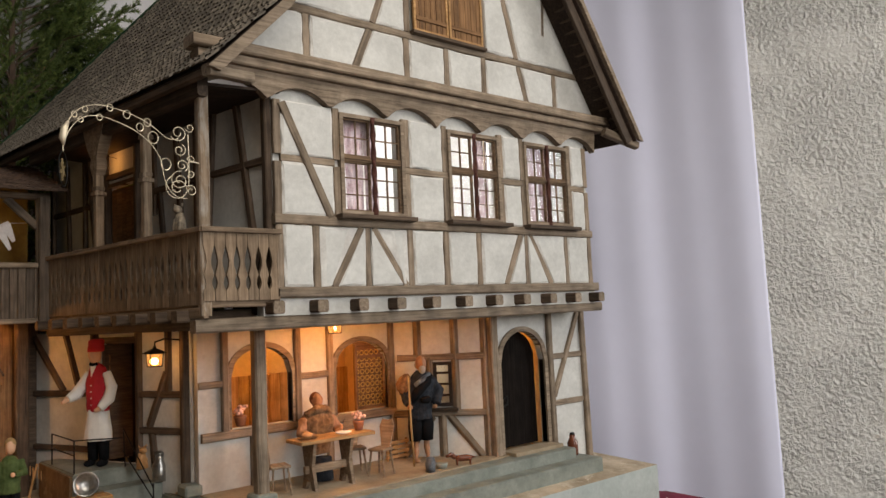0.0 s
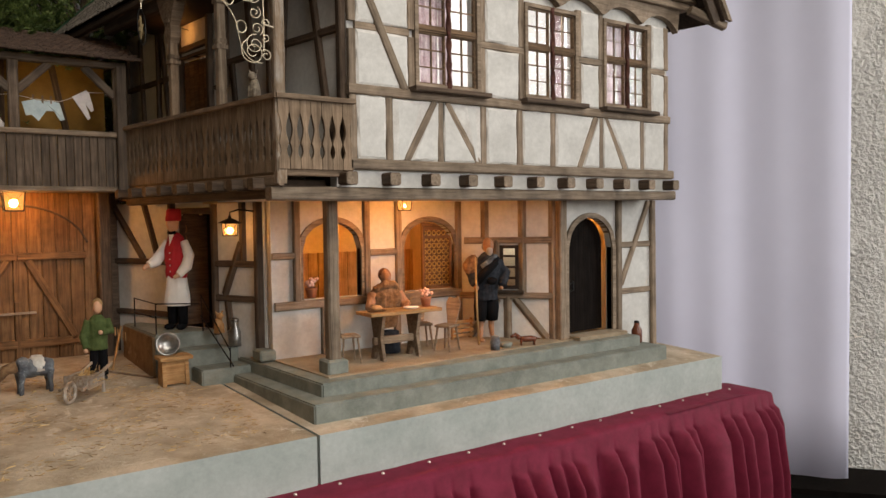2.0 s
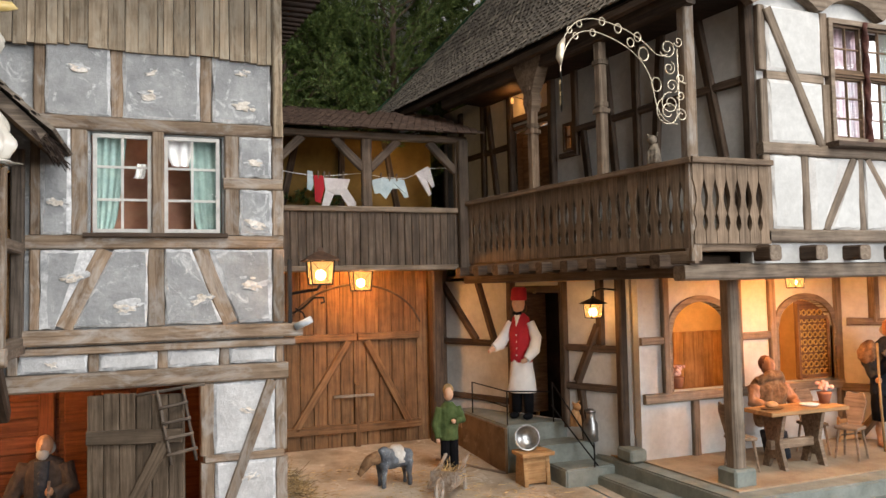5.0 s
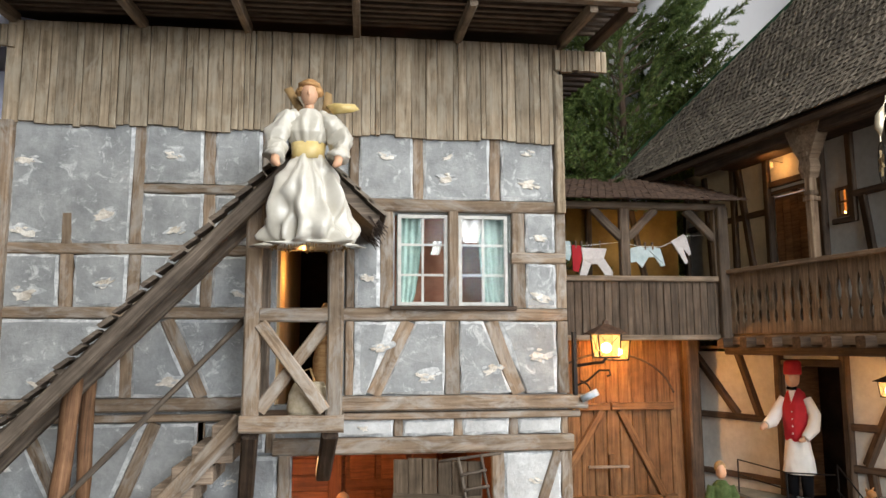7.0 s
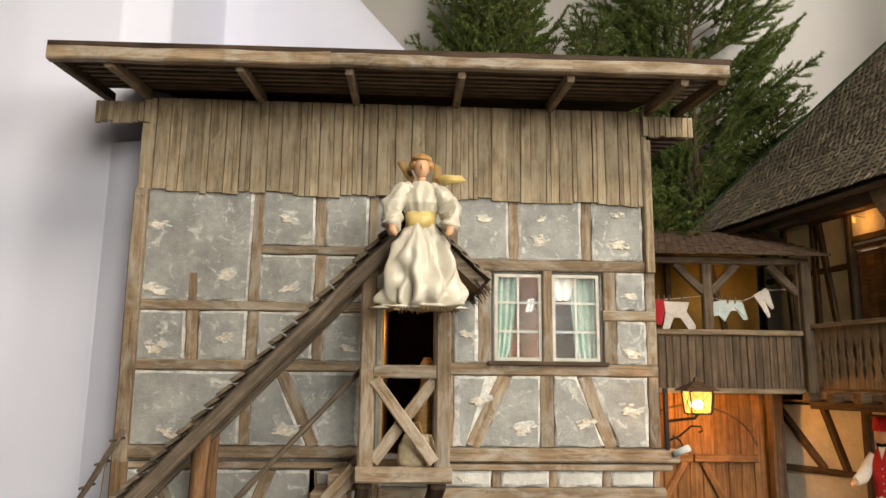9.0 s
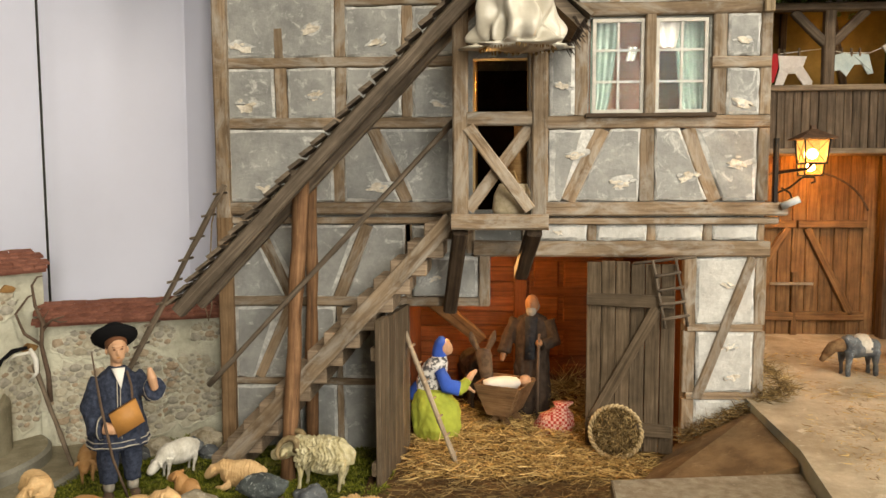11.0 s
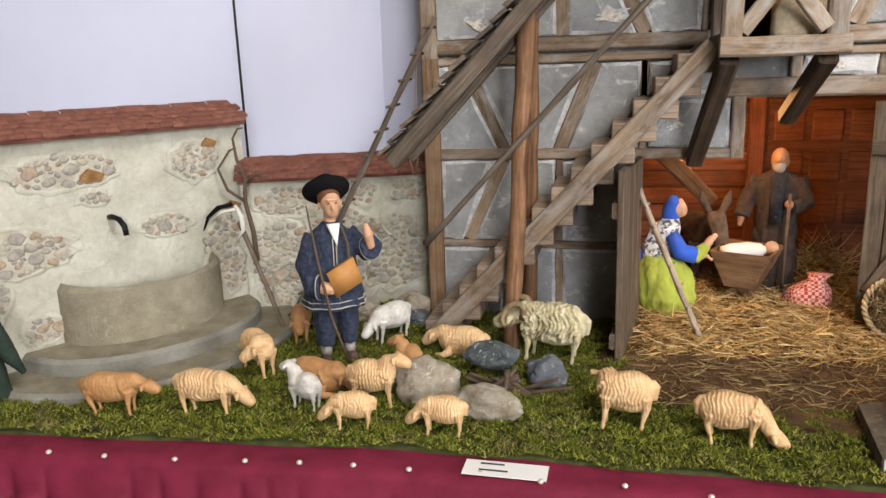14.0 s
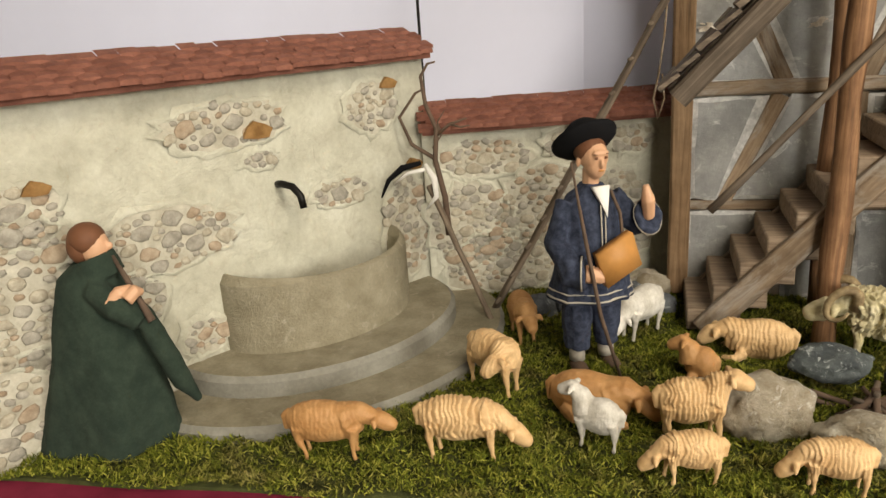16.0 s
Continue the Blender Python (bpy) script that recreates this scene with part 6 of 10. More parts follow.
# ---- yard: gate wall and gallery ----
gate = thing("yard_gate", (0.22, 2.27, 0.95), "arched double gate of brown planks with braces", "gate")
GP = Plane((0, 2.27), (1, 2.27))
ng = 14
for k in range(ng):
    x = -0.01 + 0.455 * (k + 0.5) / ng
    timber(GP.at(x, 0.945, -0.004), GP.at(x, 1.385, -0.004), 0.455 / ng - 0.0012, 0.01, GATE, gate, "plank", seg=2, rough=0.02)
part("backing", boxed(-0.02, 0.47, 2.281, 2.29, 0.94, 1.39), TIMBER_DARK, gate)
arch = [(0.06 + 0.33 * i / 20, arch_z(0.06 + 0.33 * i / 20, 0.055, 0.395, 1.215, 1.342)) for i in range(21)]
bm = tube(bmesh.new(), [GP.at(u, z, 0.002) for u, z in arch], 0.0028, 6)
part("arch_moulding", bm, TIMBER_DARK, gate)
for a, b in ((0.052, 0.222), (0.228, 0.385)):
    rail(GP, a, b, 1.214, 0.018, gate, GATE, 0.012, 0.014, "ledge")
    rail(GP, a, b, 0.995, 0.02, gate, GATE, 0.012, 0.014, "ledge")
timber(GP.at(0.075, 1.0, 0.006), GP.at(0.205, 1.205, 0.006), 0.017, 0.012, GATE, gate, "brace")
timber(GP.at(0.355, 1.0, 0.006), GP.at(0.25, 1.205, 0.006), 0.017, 0.012, GATE, gate, "brace")
timber(GP.at(0.225, 0.95, 0.006), GP.at(0.225, 1.10, 0.006), 0.014, 0.010, GATE, gate, "meeting_stile")
rail(GP, 0.165, 0.265, 1.073, 0.006, gate, BARN_TIMBER, 0.016, 0.008, "bolt")
for x in (0.03, 0.425):
    timber((x, 2.24, 0.94), (x, 2.24, 1.38), 0.03, 0.035, TIMBER_DARK, gate, "post")
timber((0.02, 2.235, 0.95), (0.02, 2.235, 1.03), 0.02, 0.02, BARN_DARK, gate, "guard_post")

gal = thing("gallery", (0.22, 2.2, 1.375), "covered wooden gallery with tiled roof over the gate", "gallery")
LP = Plane((0, 2.11), (1, 2.11))
n = 26
for k in range(n):
    x = -0.01 + 0.455 * (k + 0.5) / n
    timber(LP.at(x, 1.378, -0.004), LP.at(x, 1.505, -0.004), 0.455 / n - 0.001, 0.008, GALLERY_SHADED, gal, "board", seg=1)
rail(LP, -0.012, 0.452, 1.511, 0.012, gal, TIMBER, 0.010, 0.022, "handrail")
rail(LP, -0.012, 0.452, 1.378, 0.012, gal, TIMBER, 0.006, 0.02, "bottom_rail")
part("floor", boxed(-0.015, 0.455, 2.118, 2.42, 1.374, 1.386), TIMBER_DARK, gal)
for x in (-0.003, 0.218, 0.443):
    timber((x, 2.115, 1.515), (x, 2.115, 1.675), 0.022, 0.02, GALLERY_SHADED, gal, "post")
    for s in (-1, 1):
        if -0.02 < x + s * 0.06 < 0.45:
            timber((x + s * 0.008, 2.115, 1.605), (x + s * 0.075, 2.115, 1.672), 0.018, 0.014, GALLERY_SHADED, gal, "brace")
timber((0.447, 2.098, 1.376), (0.447, 2.098, 1.676), 0.024, 0.018, GALLERY_SHADED, gal, "corner_post")
timber((-0.012, 2.112, 1.680), (0.46, 2.112, 1.680), 0.016, 0.024, GALLERY_SHADED, gal, "plate")
part("back_wall", boxed(-0.015, 0.46, 2.36, 2.37, 1.386, 1.74), OCHRE, gal)
for u0, u1 in ((0.03, 0.10), (0.21, 0.215), (0.39, 0.33)):
    timber((u0, 2.355, 1.39), (u1, 2.355, 1.72), 0.016, 0.01, TIMBER_DARK, gal, "timber")
timber((-0.01, 2.354, 1.50), (0.455, 2.354, 1.50), 0.014, 0.01, TIMBER_DARK, gal, "timber")
part("ceiling", prism(bmesh.new(), [(-0.015, 2.075, 1.688), (0.475, 2.075, 1.688), (0.46, 2.42, 1.80), (-0.015, 2.42, 1.80)], (0, 0, 0.006)), TIMBER_DARK, gal)
rows = 15
for r in range(rows):
    f = r / rows
    nn = 30
    for k in range(nn):
        x0 = -0.022 + 0.525 * (k + 0.5 * (r % 2)) / nn
        if x0 > 0.485:
            continue
        y, z = 2.046 + 0.372 * f, 1.679 + 0.127 * f
        w = 0.525 / nn - 0.001
        t = rng.uniform(-0.0012, 0.0012)
        bm = prism(bmesh.new(), [(x0, y, z + 0.006 + t), (x0 + w, y, z + 0.006 + t), (x0 + w, y + 0.034, z + 0.013), (x0 + w / 2, y + 0.036, z + 0.014), (x0, y + 0.034, z + 0.013)], (0, 0, 0.004))
        part("roof_tile", bm, GAL_TILE, gal)
line = thing("washing_line", (0.2, 2.16, 1.6), "washing line with small white, red and pale blue clothes", "laundry")
part("line", tube(bmesh.new(), [(-0.005, 2.15, 1.606), (0.06, 2.15, 1.595), (0.12, 2.15, 1.589), (0.218, 2.15, 1.600), (0.27, 2.15, 1.591), (0.32, 2.15, 1.590), (0.385, 2.15, 1.617), (0.44, 2.15, 1.620)], 0.0008, 4), WHITE_CLOTH, line)


def cloth_shape(pts, z, mat, name):
    bm = prism(bmesh.new(), [(x, 2.149 + 0.003 * math.sin(90 * x), z + dz) for x, dz in pts], (0, 0.003, 0))
    part(name, bm, mat, line)


PALE_BLUE = mottled("pale_blue_cloth", (0.42, 0.52, 0.54), (0.56, 0.64, 0.64), 40)
PINK_LINEN = mottled("pinkish_linen", (0.58, 0.52, 0.50), (0.70, 0.65, 0.62), 40)
cloth_shape([(0.090, 0.002), (0.101, 0), (0.103, -0.03), (0.098, -0.044), (0.089, -0.04)], 1.600, PALE_BLUE, "sock")
cloth_shape([(0.104, 0), (0.125, -0.002), (0.127, -0.03), (0.118, -0.064), (0.106, -0.060)], 1.592, RED_CLOTH, "stocking")
cloth_shape([(0.126, -0.002), (0.187, -0.004), (0.18, -0.026), (0.201, -0.058), (0.199, -0.072), (0.185, -0.071), (0.166, -0.04), (0.150, -0.04), (0.137, -0.07), (0.120, -0.068), (0.130, -0.03)], 1.588, PINK_LINEN, "undershirt")
cloth_shape([(0.238, -0.004), (0.262, 0.002), (0.286, 0), (0.300, 0.002), (0.318, -0.002), (0.328, -0.042), (0.318, -0.044), (0.306, -0.022), (0.290, -0.022), (0.272, -0.048), (0.258, -0.034), (0.246, -0.036)], 1.588, PALE_BLUE, "blouse")
cloth_shape([(0.346, 0.012), (0.378, 0.030), (0.384, 0.024), (0.394, -0.018), (0.388, -0.022), (0.376, -0.004), (0.386, -0.038), (0.380, -0.042)], 1.592, PINK_LINEN, "stocking")
for x, z in ((0.114, 1.592), (0.128, 1.591), (0.140, 1.590), (0.172, 1.592), (0.262, 1.592), (0.282, 1.591), (0.300, 1.591)):
    part("peg", boxed(x - 0.0016, x + 0.0016, 2.1475, 2.1535, z - 0.008, z + 0.010), BALCONY, line)

# ---- lanterns and their light, lit rooms, added fills ----
def lantern(name, at, s, label, lit=True, watts=0.35, cap=IRON):
    """A four-sided iron lantern with glowing panes; at is its middle."""
    x, y, z = at
    o = thing(name, at, label, "lantern")
    h, w0, w1 = 0.036 * s, 0.0155 * s, 0.0185 * s
    bm = bmesh.new()
    for sx in (-1, 1):
        for sy in (-1, 1):
            tube(bm, [(x + sx * w0, y + sy * w0, z - h / 2), (x + sx * w1, y + sy * w1, z + h / 2)], 0.0012 * s, 5)
    for zz, w in ((z - h / 2, w0), (z + h / 2, w1)):
        for a, b in (((-1, -1), (1, -1)), ((1, -1), (1, 1)), ((1, 1), (-1, 1)), ((-1, 1), (-1, -1))):
            tube(bm, [(x + a[0] * w, y + a[1] * w, zz), (x + b[0] * w, y + b[1] * w, zz)], 0.0014 * s, 5)
    part("frame", bm, IRON, o)
    bm = bmesh.new()
    rings(bm, [[(x + a * k, y + b * k, zz) for a, b in ((-1, -1), (1, -1), (1, 1), (-1, 1))] for k, zz in ((w1 * 1.45, z + h / 2), (w1 * 1.42, z + h / 2 + 0.0016 * s), (w1 * 0.85, z + h / 2 + 0.008 * s), (w1 * 0.22, z + h / 2 + 0.015 * s), (w1 * 0.16, z + h / 2 + 0.021 * s))])
    part("cap", bm, cap, o)
    for a, b in (((-1, -1), (1, -1)), ((1, -1), (1, 1)), ((1, 1), (-1, 1)), ((-1, 1), (-1, -1))):
        k0, k1 = w0 * 0.92, w1 * 0.92
        bm = bmesh.new()
        bm.faces.new([bm.verts.new(p) for p in ((x + a[0] * k0, y + a[1] * k0, z - h / 2 + 0.001), (x + b[0] * k0, y + b[1] * k0, z - h / 2 + 0.001), (x + b[0] * k1, y + b[1] * k1, z + h / 2 - 0.001), (x + a[0] * k1, y + a[1] * k1, z + h / 2 - 0.001))])
        g = part("pane", bm, LAMP_GLASS, o)
        g.visible_shadow = False
        bm = bmesh.new()
        nx, ny = (a[0] + b[0]) / 2 * 0.0009 * s, (a[1] + b[1]) / 2 * 0.0009 * s
        tube(bm, [(x + a[0] * k0 + nx, y + a[1] * k0 + ny, z - h / 2), (x + b[0] * k1 + nx, y + b[1] * k1 + ny, z + h / 2)], 0.0005 * s, 4)
        tube(bm, [(x + b[0] * k0 + nx, y + b[1] * k0 + ny, z - h / 2), (x + a[0] * k1 + nx, y + a[1] * k1 + ny, z + h / 2)], 0.0005 * s, 4)
        part("pane_bar", bm, IRON, o)
    bm = ball(bmesh.new(), (x, y, z - 0.002 * s), (0.004 * s, 0.004 * s, 0.006 * s), 0, 10)
    bb = part("bulb", bm, BULB, o, smooth=True)
    bb.visible_shadow = False
    if watts:
        bulb_light(name + "_light", (x, y, z - h * 0.1), watts, radius=0.010)
    return o


big = lantern("wall_lantern", (0.040, 1.757, 1.361), 1.12, "wall lantern with rusty cap, lit, on a scrolled bracket", watts=0.17, cap=RUST)
bm = tube(bmesh.new(), [(-0.008, 1.785, 1.325), (0.02, 1.772, 1.330), (0.034, 1.758, 1.332), (0.040, 1.757, 1.340)], 0.0028, 6)
tube(bm, [(-0.008, 1.785, 1.29), (0.012, 1.776, 1.30), (0.03, 1.766, 1.318), (0.045, 1.756, 1.318), (0.046, 1.756, 1.310), (0.04, 1.758, 1.308)], 0.002, 6)
tube(bm, [(0.0, 1.78, 1.30), (0.012, 1.775, 1.292), (0.016, 1.773, 1.282), (0.010, 1.776, 1.277)], 0.0018, 6)
box(bm, -0.012, -0.006, 1.778, 1.79, 1.275, 1.385)
part("bracket", bm, IRON, big)
gl = lantern("gate_lantern", (0.216, 2.178, 1.350), 1.25, "small lit lantern hung under the gallery", watts=1.3)
part("hook", tube(bmesh.new(), [(0.216, 2.178, 1.388), (0.216, 2.178, 1.372)], 0.0015, 5), IRON, gl)
sl = lantern("side_lantern", (0.604, 1.794, 1.277), 0.78, "black iron lantern, lit, on a bracket by the inn's side door", watts=0.10)
part("bracket", tube(bmesh.new(), [(0.604, 1.794, 1.300), (0.605, 1.794, 1.316), (0.626, 1.797, 1.322), (0.664, 1.802, 1.318)], 0.002, 6), IRON, sl)
pl_ = lantern("porch_lantern", (0.965, 1.625, 1.328), 0.7, "small lit lantern under the porch ceiling", watts=0)
part("hook", tube(bmesh.new(), [(0.965, 1.625, 1.34), (0.965, 1.625, 1.352)], 0.0015, 5), IRON, pl_)
bulb_light("porch_lantern_light", (0.985, 1.575, 1.300), 1.8, (1.0, 0.37, 0.08), 0.02)
bl = thing("balcony_lamp", (0.592, 2.118, 1.788), "small glowing lamp over the balcony door", "lamp")
part("shade", loft(bmesh.new(), [(1.781, 0.0035, 0.0035, 0.592, 2.118), (1.788, 0.0045, 0.0045, 0.592, 2.118), (1.795, 0.002, 0.002, 0.592, 2.118)], 10), LAMP_GLASS, bl).visible_shadow = False
part("bracket", tube(bmesh.new(), [(0.592, 2.118, 1.795), (0.600, 2.119, 1.798), (0.622, 2.120, 1.794)], 0.001, 5), IRON, bl)
bulb_light("balcony_lamp_light", (0.592, 2.112, 1.786), 0.055)
bulb_light("upper_room_light", tuple(UP.at(0.19, 1.66, -0.08)), 0.24)
bulb_light("inn_room_light", (1.0, 1.93, 1.30), 1.0, (1.0, 0.50, 0.15))
bulb_light("passage_light", (1.52, 1.65, 1.30), 0.3, (1.0, 0.5, 0.14))
bulb_light("small_room_light", tuple(CP.at(0.14, 1.235, -0.03)), 0.06, (1.0, 0.85, 0.65))
# unseen cool bulb, added to whiten what shows behind the upper panes
bulb_light("upper_window_light", (1.28, 1.58, 1.80), 5.5, (0.90, 0.94, 1.0), 0.02)
bulb_light("stable_light", (-0.52, 1.90, 1.165), 1.25, (1.0, 0.52, 0.20))
bulb_light("loggia_light", (-0.495, 1.90, 1.49), 0.15, (1.0, 0.5, 0.15))
bulb_light("gallery_light", (0.33, 2.26, 1.655), 0.10, (1.0, 0.66, 0.30))
# unseen bulb, added to brighten the brown room behind the barn window
bulb_light("barn_window_light", (-0.22, 1.88, 1.62), 0.035, (1.0, 0.75, 0.55))

# ---- court wall with tiled coping ----
court = thing("court_wall", (-1.4, 1.6, 0.82), "old cream plastered rubble wall with red tile coping", "wall")
P1, P2 = Plane((-1.70, 1.103), (-1.31, 1.76)), Plane((-1.312, 1.742), (-0.985, 1.870))
U0 = P1.len - 0.686


def wall_body(pl, u0, u1, z0, z1, thick, parent):
    bm = bmesh.new()
    nu, nz = int((u1 - u0) / 0.02), 14
    loops = []
    for j in range(nz + 1):
        z = z0 + (z1 - z0) * j / nz
        loops.append([pl.at(u0 + (u1 - u0) * i / nu, z, 0.003 * (noise.noise((i * 0.35, j * 0.4, u0 * 9)))) for i in range(nu + 1)])
    rings(bm, loops, closed=False)
    part("plaster_face", bm, COURT, parent, smooth=True)
    part("wall_core", prism(bmesh.new(), [pl.at(u0, z0, -0.004), pl.at(u1, z0, -0.004), pl.at(u1, z1, -0.004), pl.at(u0, z1, -0.004)], -pl.n * thick), COURT, parent)


wall_body(P1, 0.0, P1.len, 0.815, 1.170, 0.05, court)
wall_body(P2, 0.0, P2.len, 0.815, 1.078, 0.045, court)


def coping(pl, u0, u1, z, wide, parent, rows=5, tw=0.021):
    """Red clay tiles laid in courses that slope towards the court."""
    core = part("coping", prism(bmesh.new(), [pl.at(u0, z, 0.022), pl.at(u1, z, 0.022), pl.at(u1, z + 0.028, -wide + 0.02), pl.at(u0, z + 0.028, -wide + 0.02)], (0, 0, -0.006)), TILE, parent)
    n = int((u1 - u0) / tw)
    for r in range(rows):
        f = r / rows
        for k in range(n + 1):
            a = u0 + (k + 0.5 * (r % 2) - 0.25) * tw
            if a + tw > u1 + 0.02:
                continue
            off, zz = 0.030 - wide * f, z + 0.002 + 0.029 * f + rng.uniform(-0.001, 0.001)
            d, h = wide / rows * 1.25, 0.029 / rows * 1.25
            lip = [(a, 0.0), (a + tw * 0.2, 0.002), (a + tw * 0.5, 0.003), (a + tw * 0.8, 0.002), (a + tw * 1.0, 0.0)]
            lo = [pl.at(u, zz - 0.002, off + q) for u, q in lip]
            hi = [pl.at(u, zz + 0.0022 + q * 0.5, off + q) for u, q in lip]
            bk = [pl.at(u, zz + h + 0.001, off - d) for u, q in lip]
            bm = bmesh.new()
            rings(bm, [lo, hi, bk], closed=False)
            part("tile", bm, TILE, parent)


coping(P1, U0 - 0.05, P1.len - 0.004, 1.161, 0.052, court)
coping(P2, 0.0, P2.len - 0.004, 1.064, 0.05, court, 5)


def rubble(pl, u, z, ru, rz, n, seed, parent):
    """A bare patch: a rim of broken plaster, mortar, and rounded field stones set in it."""
    rr = random.Random(seed)
    pts = []
    for i in range(30):
        a = 2 * math.pi * i / 30
        q = rr.uniform(0.82, 1.1)
        pts.append((u + ru * q * math.cos(a), z + rz * q * math.sin(a)))
    if pl is P1:
        pts = [(min(a, pl.len - 0.001), max(b, 0.82)) for a, b in pts]
    part("bare_mortar", prism(bmesh.new(), [pl.at(a, b, 0.0032) for a, b in pts], -pl.n * 0.004), MORTAR, parent)
    rim = bmesh.new()
    wid = [rr.uniform(0.0025, 0.008) for q in pts]
    inner = [pl.at(a, b, 0.0036) for a, b in pts]
    crest = [pl.at(min(a + (a - u) / ru * w * 0.5, pl.len - 0.001), b + (b - z) / rz * w * 0.4, 0.0046) for (a, b), w in zip(pts, wid)]
    outer = [pl.at(min(a + (a - u) / ru * w * 1.4, pl.len - 0.001), b + (b - z) / rz * w * 1.4, 0.0015) for (a, b), w in zip(pts, wid)]
    rings(rim, [inner, crest, outer], caps=False)
    part("plaster_rim", rim, COURT, parent, smooth=True)
    done = []
    tries = 0
    n = int(n * 2.1)
    while len(done) < n and tries < n * 40:
        tries += 1
        a, q = rr.uniform(0, 6.283), math.sqrt(rr.random()) * 0.88
        cu, cz = u + ru * q * math.cos(a), z + rz * q * math.sin(a)
        s = rr.uniform(0.0042, 0.0135)
        if cu > pl.len - 0.01 or cz < 0.825 or any(math.hypot(cu - x, (cz - y) * 1.35) < (s + t) * 0.86 for x, y, t in done):
            continue
        done.append((cu, cz, s))
        bm = bmesh.new()
        m = 9
        ph = [rr.uniform(0.82, 1.15) for i in range(m)]
        rot = rr.uniform(-0.4, 0.4)
        loops = []
        for k, o in ((1.0, 0.003), (0.86, 0.0042), (0.45, 0.0049)):
            lp = []
            for i in range(m):
                t = 2 * math.pi * i / m
                x, y = s * k * ph[i] * math.cos(t), s * 0.72 * k * ph[i] * math.sin(t)
                lp.append(pl.at(cu + x * math.cos(rot) - y * math.sin(rot), cz + x * math.sin(rot) + y * math.cos(rot), o))
            loops.append(lp)
        rings(bm, loops)
        part("stone", bm, PEBBLES[rr.choice((0, 0, 1, 2, 2))], parent, smooth=True)


for i, (u, z, a, b, n) in enumerate(((0.395, 1.108, 0.078, 0.026, 16), (0.594, 1.102, 0.042, 0.032, 16), (0.535, 1.006, 0.042, 0.016, 10), (0.30, 1.0, 0.09, 0.035, 30), (0.16, 0.985, 0.09, 0.075, 48), (0.10, 0.88, 0.11, 0.06, 36), (0.17, 1.055, 0.05, 0.03, 10), (0.24, 0.94, 0.06, 0.04, 16), (0.22, 0.90, 0.04, 0.045, 10), (0.64, 0.94, 0.045, 0.07, 26), (0.335, 0.885, 0.03, 0.02, 6), (0.43, 1.065, 0.02, 0.008, 4))):
    rubble(P1, u + U0, z, a, b, n, 200 + i, court)
for i, (u, z, a, b, n) in enumerate(((0.085, 1.02, 0.065, 0.026, 24), (0.06, 0.93, 0.06, 0.06, 40), (0.17, 0.95, 0.075, 0.055, 44), (0.12, 0.87, 0.11, 0.045, 40), (0.26, 0.92, 0.06, 0.075, 36), (0.20, 1.03, 0.035, 0.024, 14), (0.29, 1.03, 0.03, 0.02, 10))):
    rubble(P2, u, z, a, b, n, 300 + i, court)
for u, z, s in ((0.43, 1.097, 0.018), (0.198, 1.078, 0.013), (0.622, 1.129, 0.013), (0.655, 1.02, 0.014)):
    bm = prism(bmesh.new(), [P1.at(U0 + u + s * q * math.cos(a), z + 0.6 * s * q * math.sin(a), 0.008) for q, a in ((1.0, 0.1), (0.8, 0.9), (1.1, 1.8), (0.9, 2.7), (1.2, 3.6), (0.8, 4.5), (1.0, 5.4))], -P1.n * 0.006)
    part("rusty_stone", bm, mottled("rust_stone", (0.19, 0.095, 0.03), (0.32, 0.18, 0.07), 60, 0.9, 0.6) if u == 0.43 else bpy.data.materials["rust_stone"], court)
spout = thing("water_spout", P1.at(U0 + 0.455, 1.03, 0), "small bent dark iron water spout in the wall", "spout")
bm = tube(bmesh.new(), [P1.at(U0 + 0.449, 1.032, -0.005), P1.at(U0 + 0.449, 1.034, 0.010), P1.at(U0 + 0.452, 1.032, 0.026), P1.at(U0 + 0.455, 1.022, 0.036), P1.at(U0 + 0.456, 1.008, 0.038)], 0.0042, 10)
part("pipe", bm, IRON, spout, smooth=True)


# ---- stone trough on two rounded steps ----
trough = thing("stone_trough", (-1.42, 1.53, 0.82), "half-round sandy stone trough on two rounded steps", "trough")
UC = U0 + 0.487


def half_ring(r_out, z0, z1, r_in=None, zfloor=None, mats=(CONCRETE, TROUGH_GREY), sq=0.82, wob=0.0):
    bm = bmesh.new()
    n = 28
    ang = [math.pi * i / n for i in range(n + 1)]
    def arc(r, z):
        return [P1.at(UC - r * math.cos(a), z + (wob * math.cos(a * 2) if z == z1 else 0), r * sq * math.sin(a) - 0.004) for a in ang]
    b = 0.006
    rings(bm, [arc(r_out, z0), arc(r_out, z1 - b)], 1, closed=False)
    if r_in is None:
        rings(bm, [arc(r_out, z1 - b), arc(r_out - b, z1)], 1, closed=False)
        rings(bm, [arc(r_out - b, z1), arc(0.002, z1)], 0, closed=False)
    else:
        rings(bm, [arc(r_out, z1 - b), arc(r_out - b, z1), arc(r_in + b, z1), arc(r_in, z1 - b), arc(r_in * 0.94, zfloor), arc(0.002, zfloor)], 0, closed=False)
    bmesh.ops.remove_doubles(bm, verts=bm.verts[:], dist=0.00002)
    return bm


part("low_step", half_ring(0.250, 0.80, 0.834, sq=0.86), [CONCRETE, TROUGH_GREY], trough)
part("high_step", half_ring(0.188, 0.80, 0.857, sq=0.80), [CONCRETE, TROUGH_GREY], trough)
part("basin", half_ring(0.128, 0.85, 0.943, 0.114, 0.89, sq=0.72, wob=0.004), [CONCRETE, CONCRETE], trough)

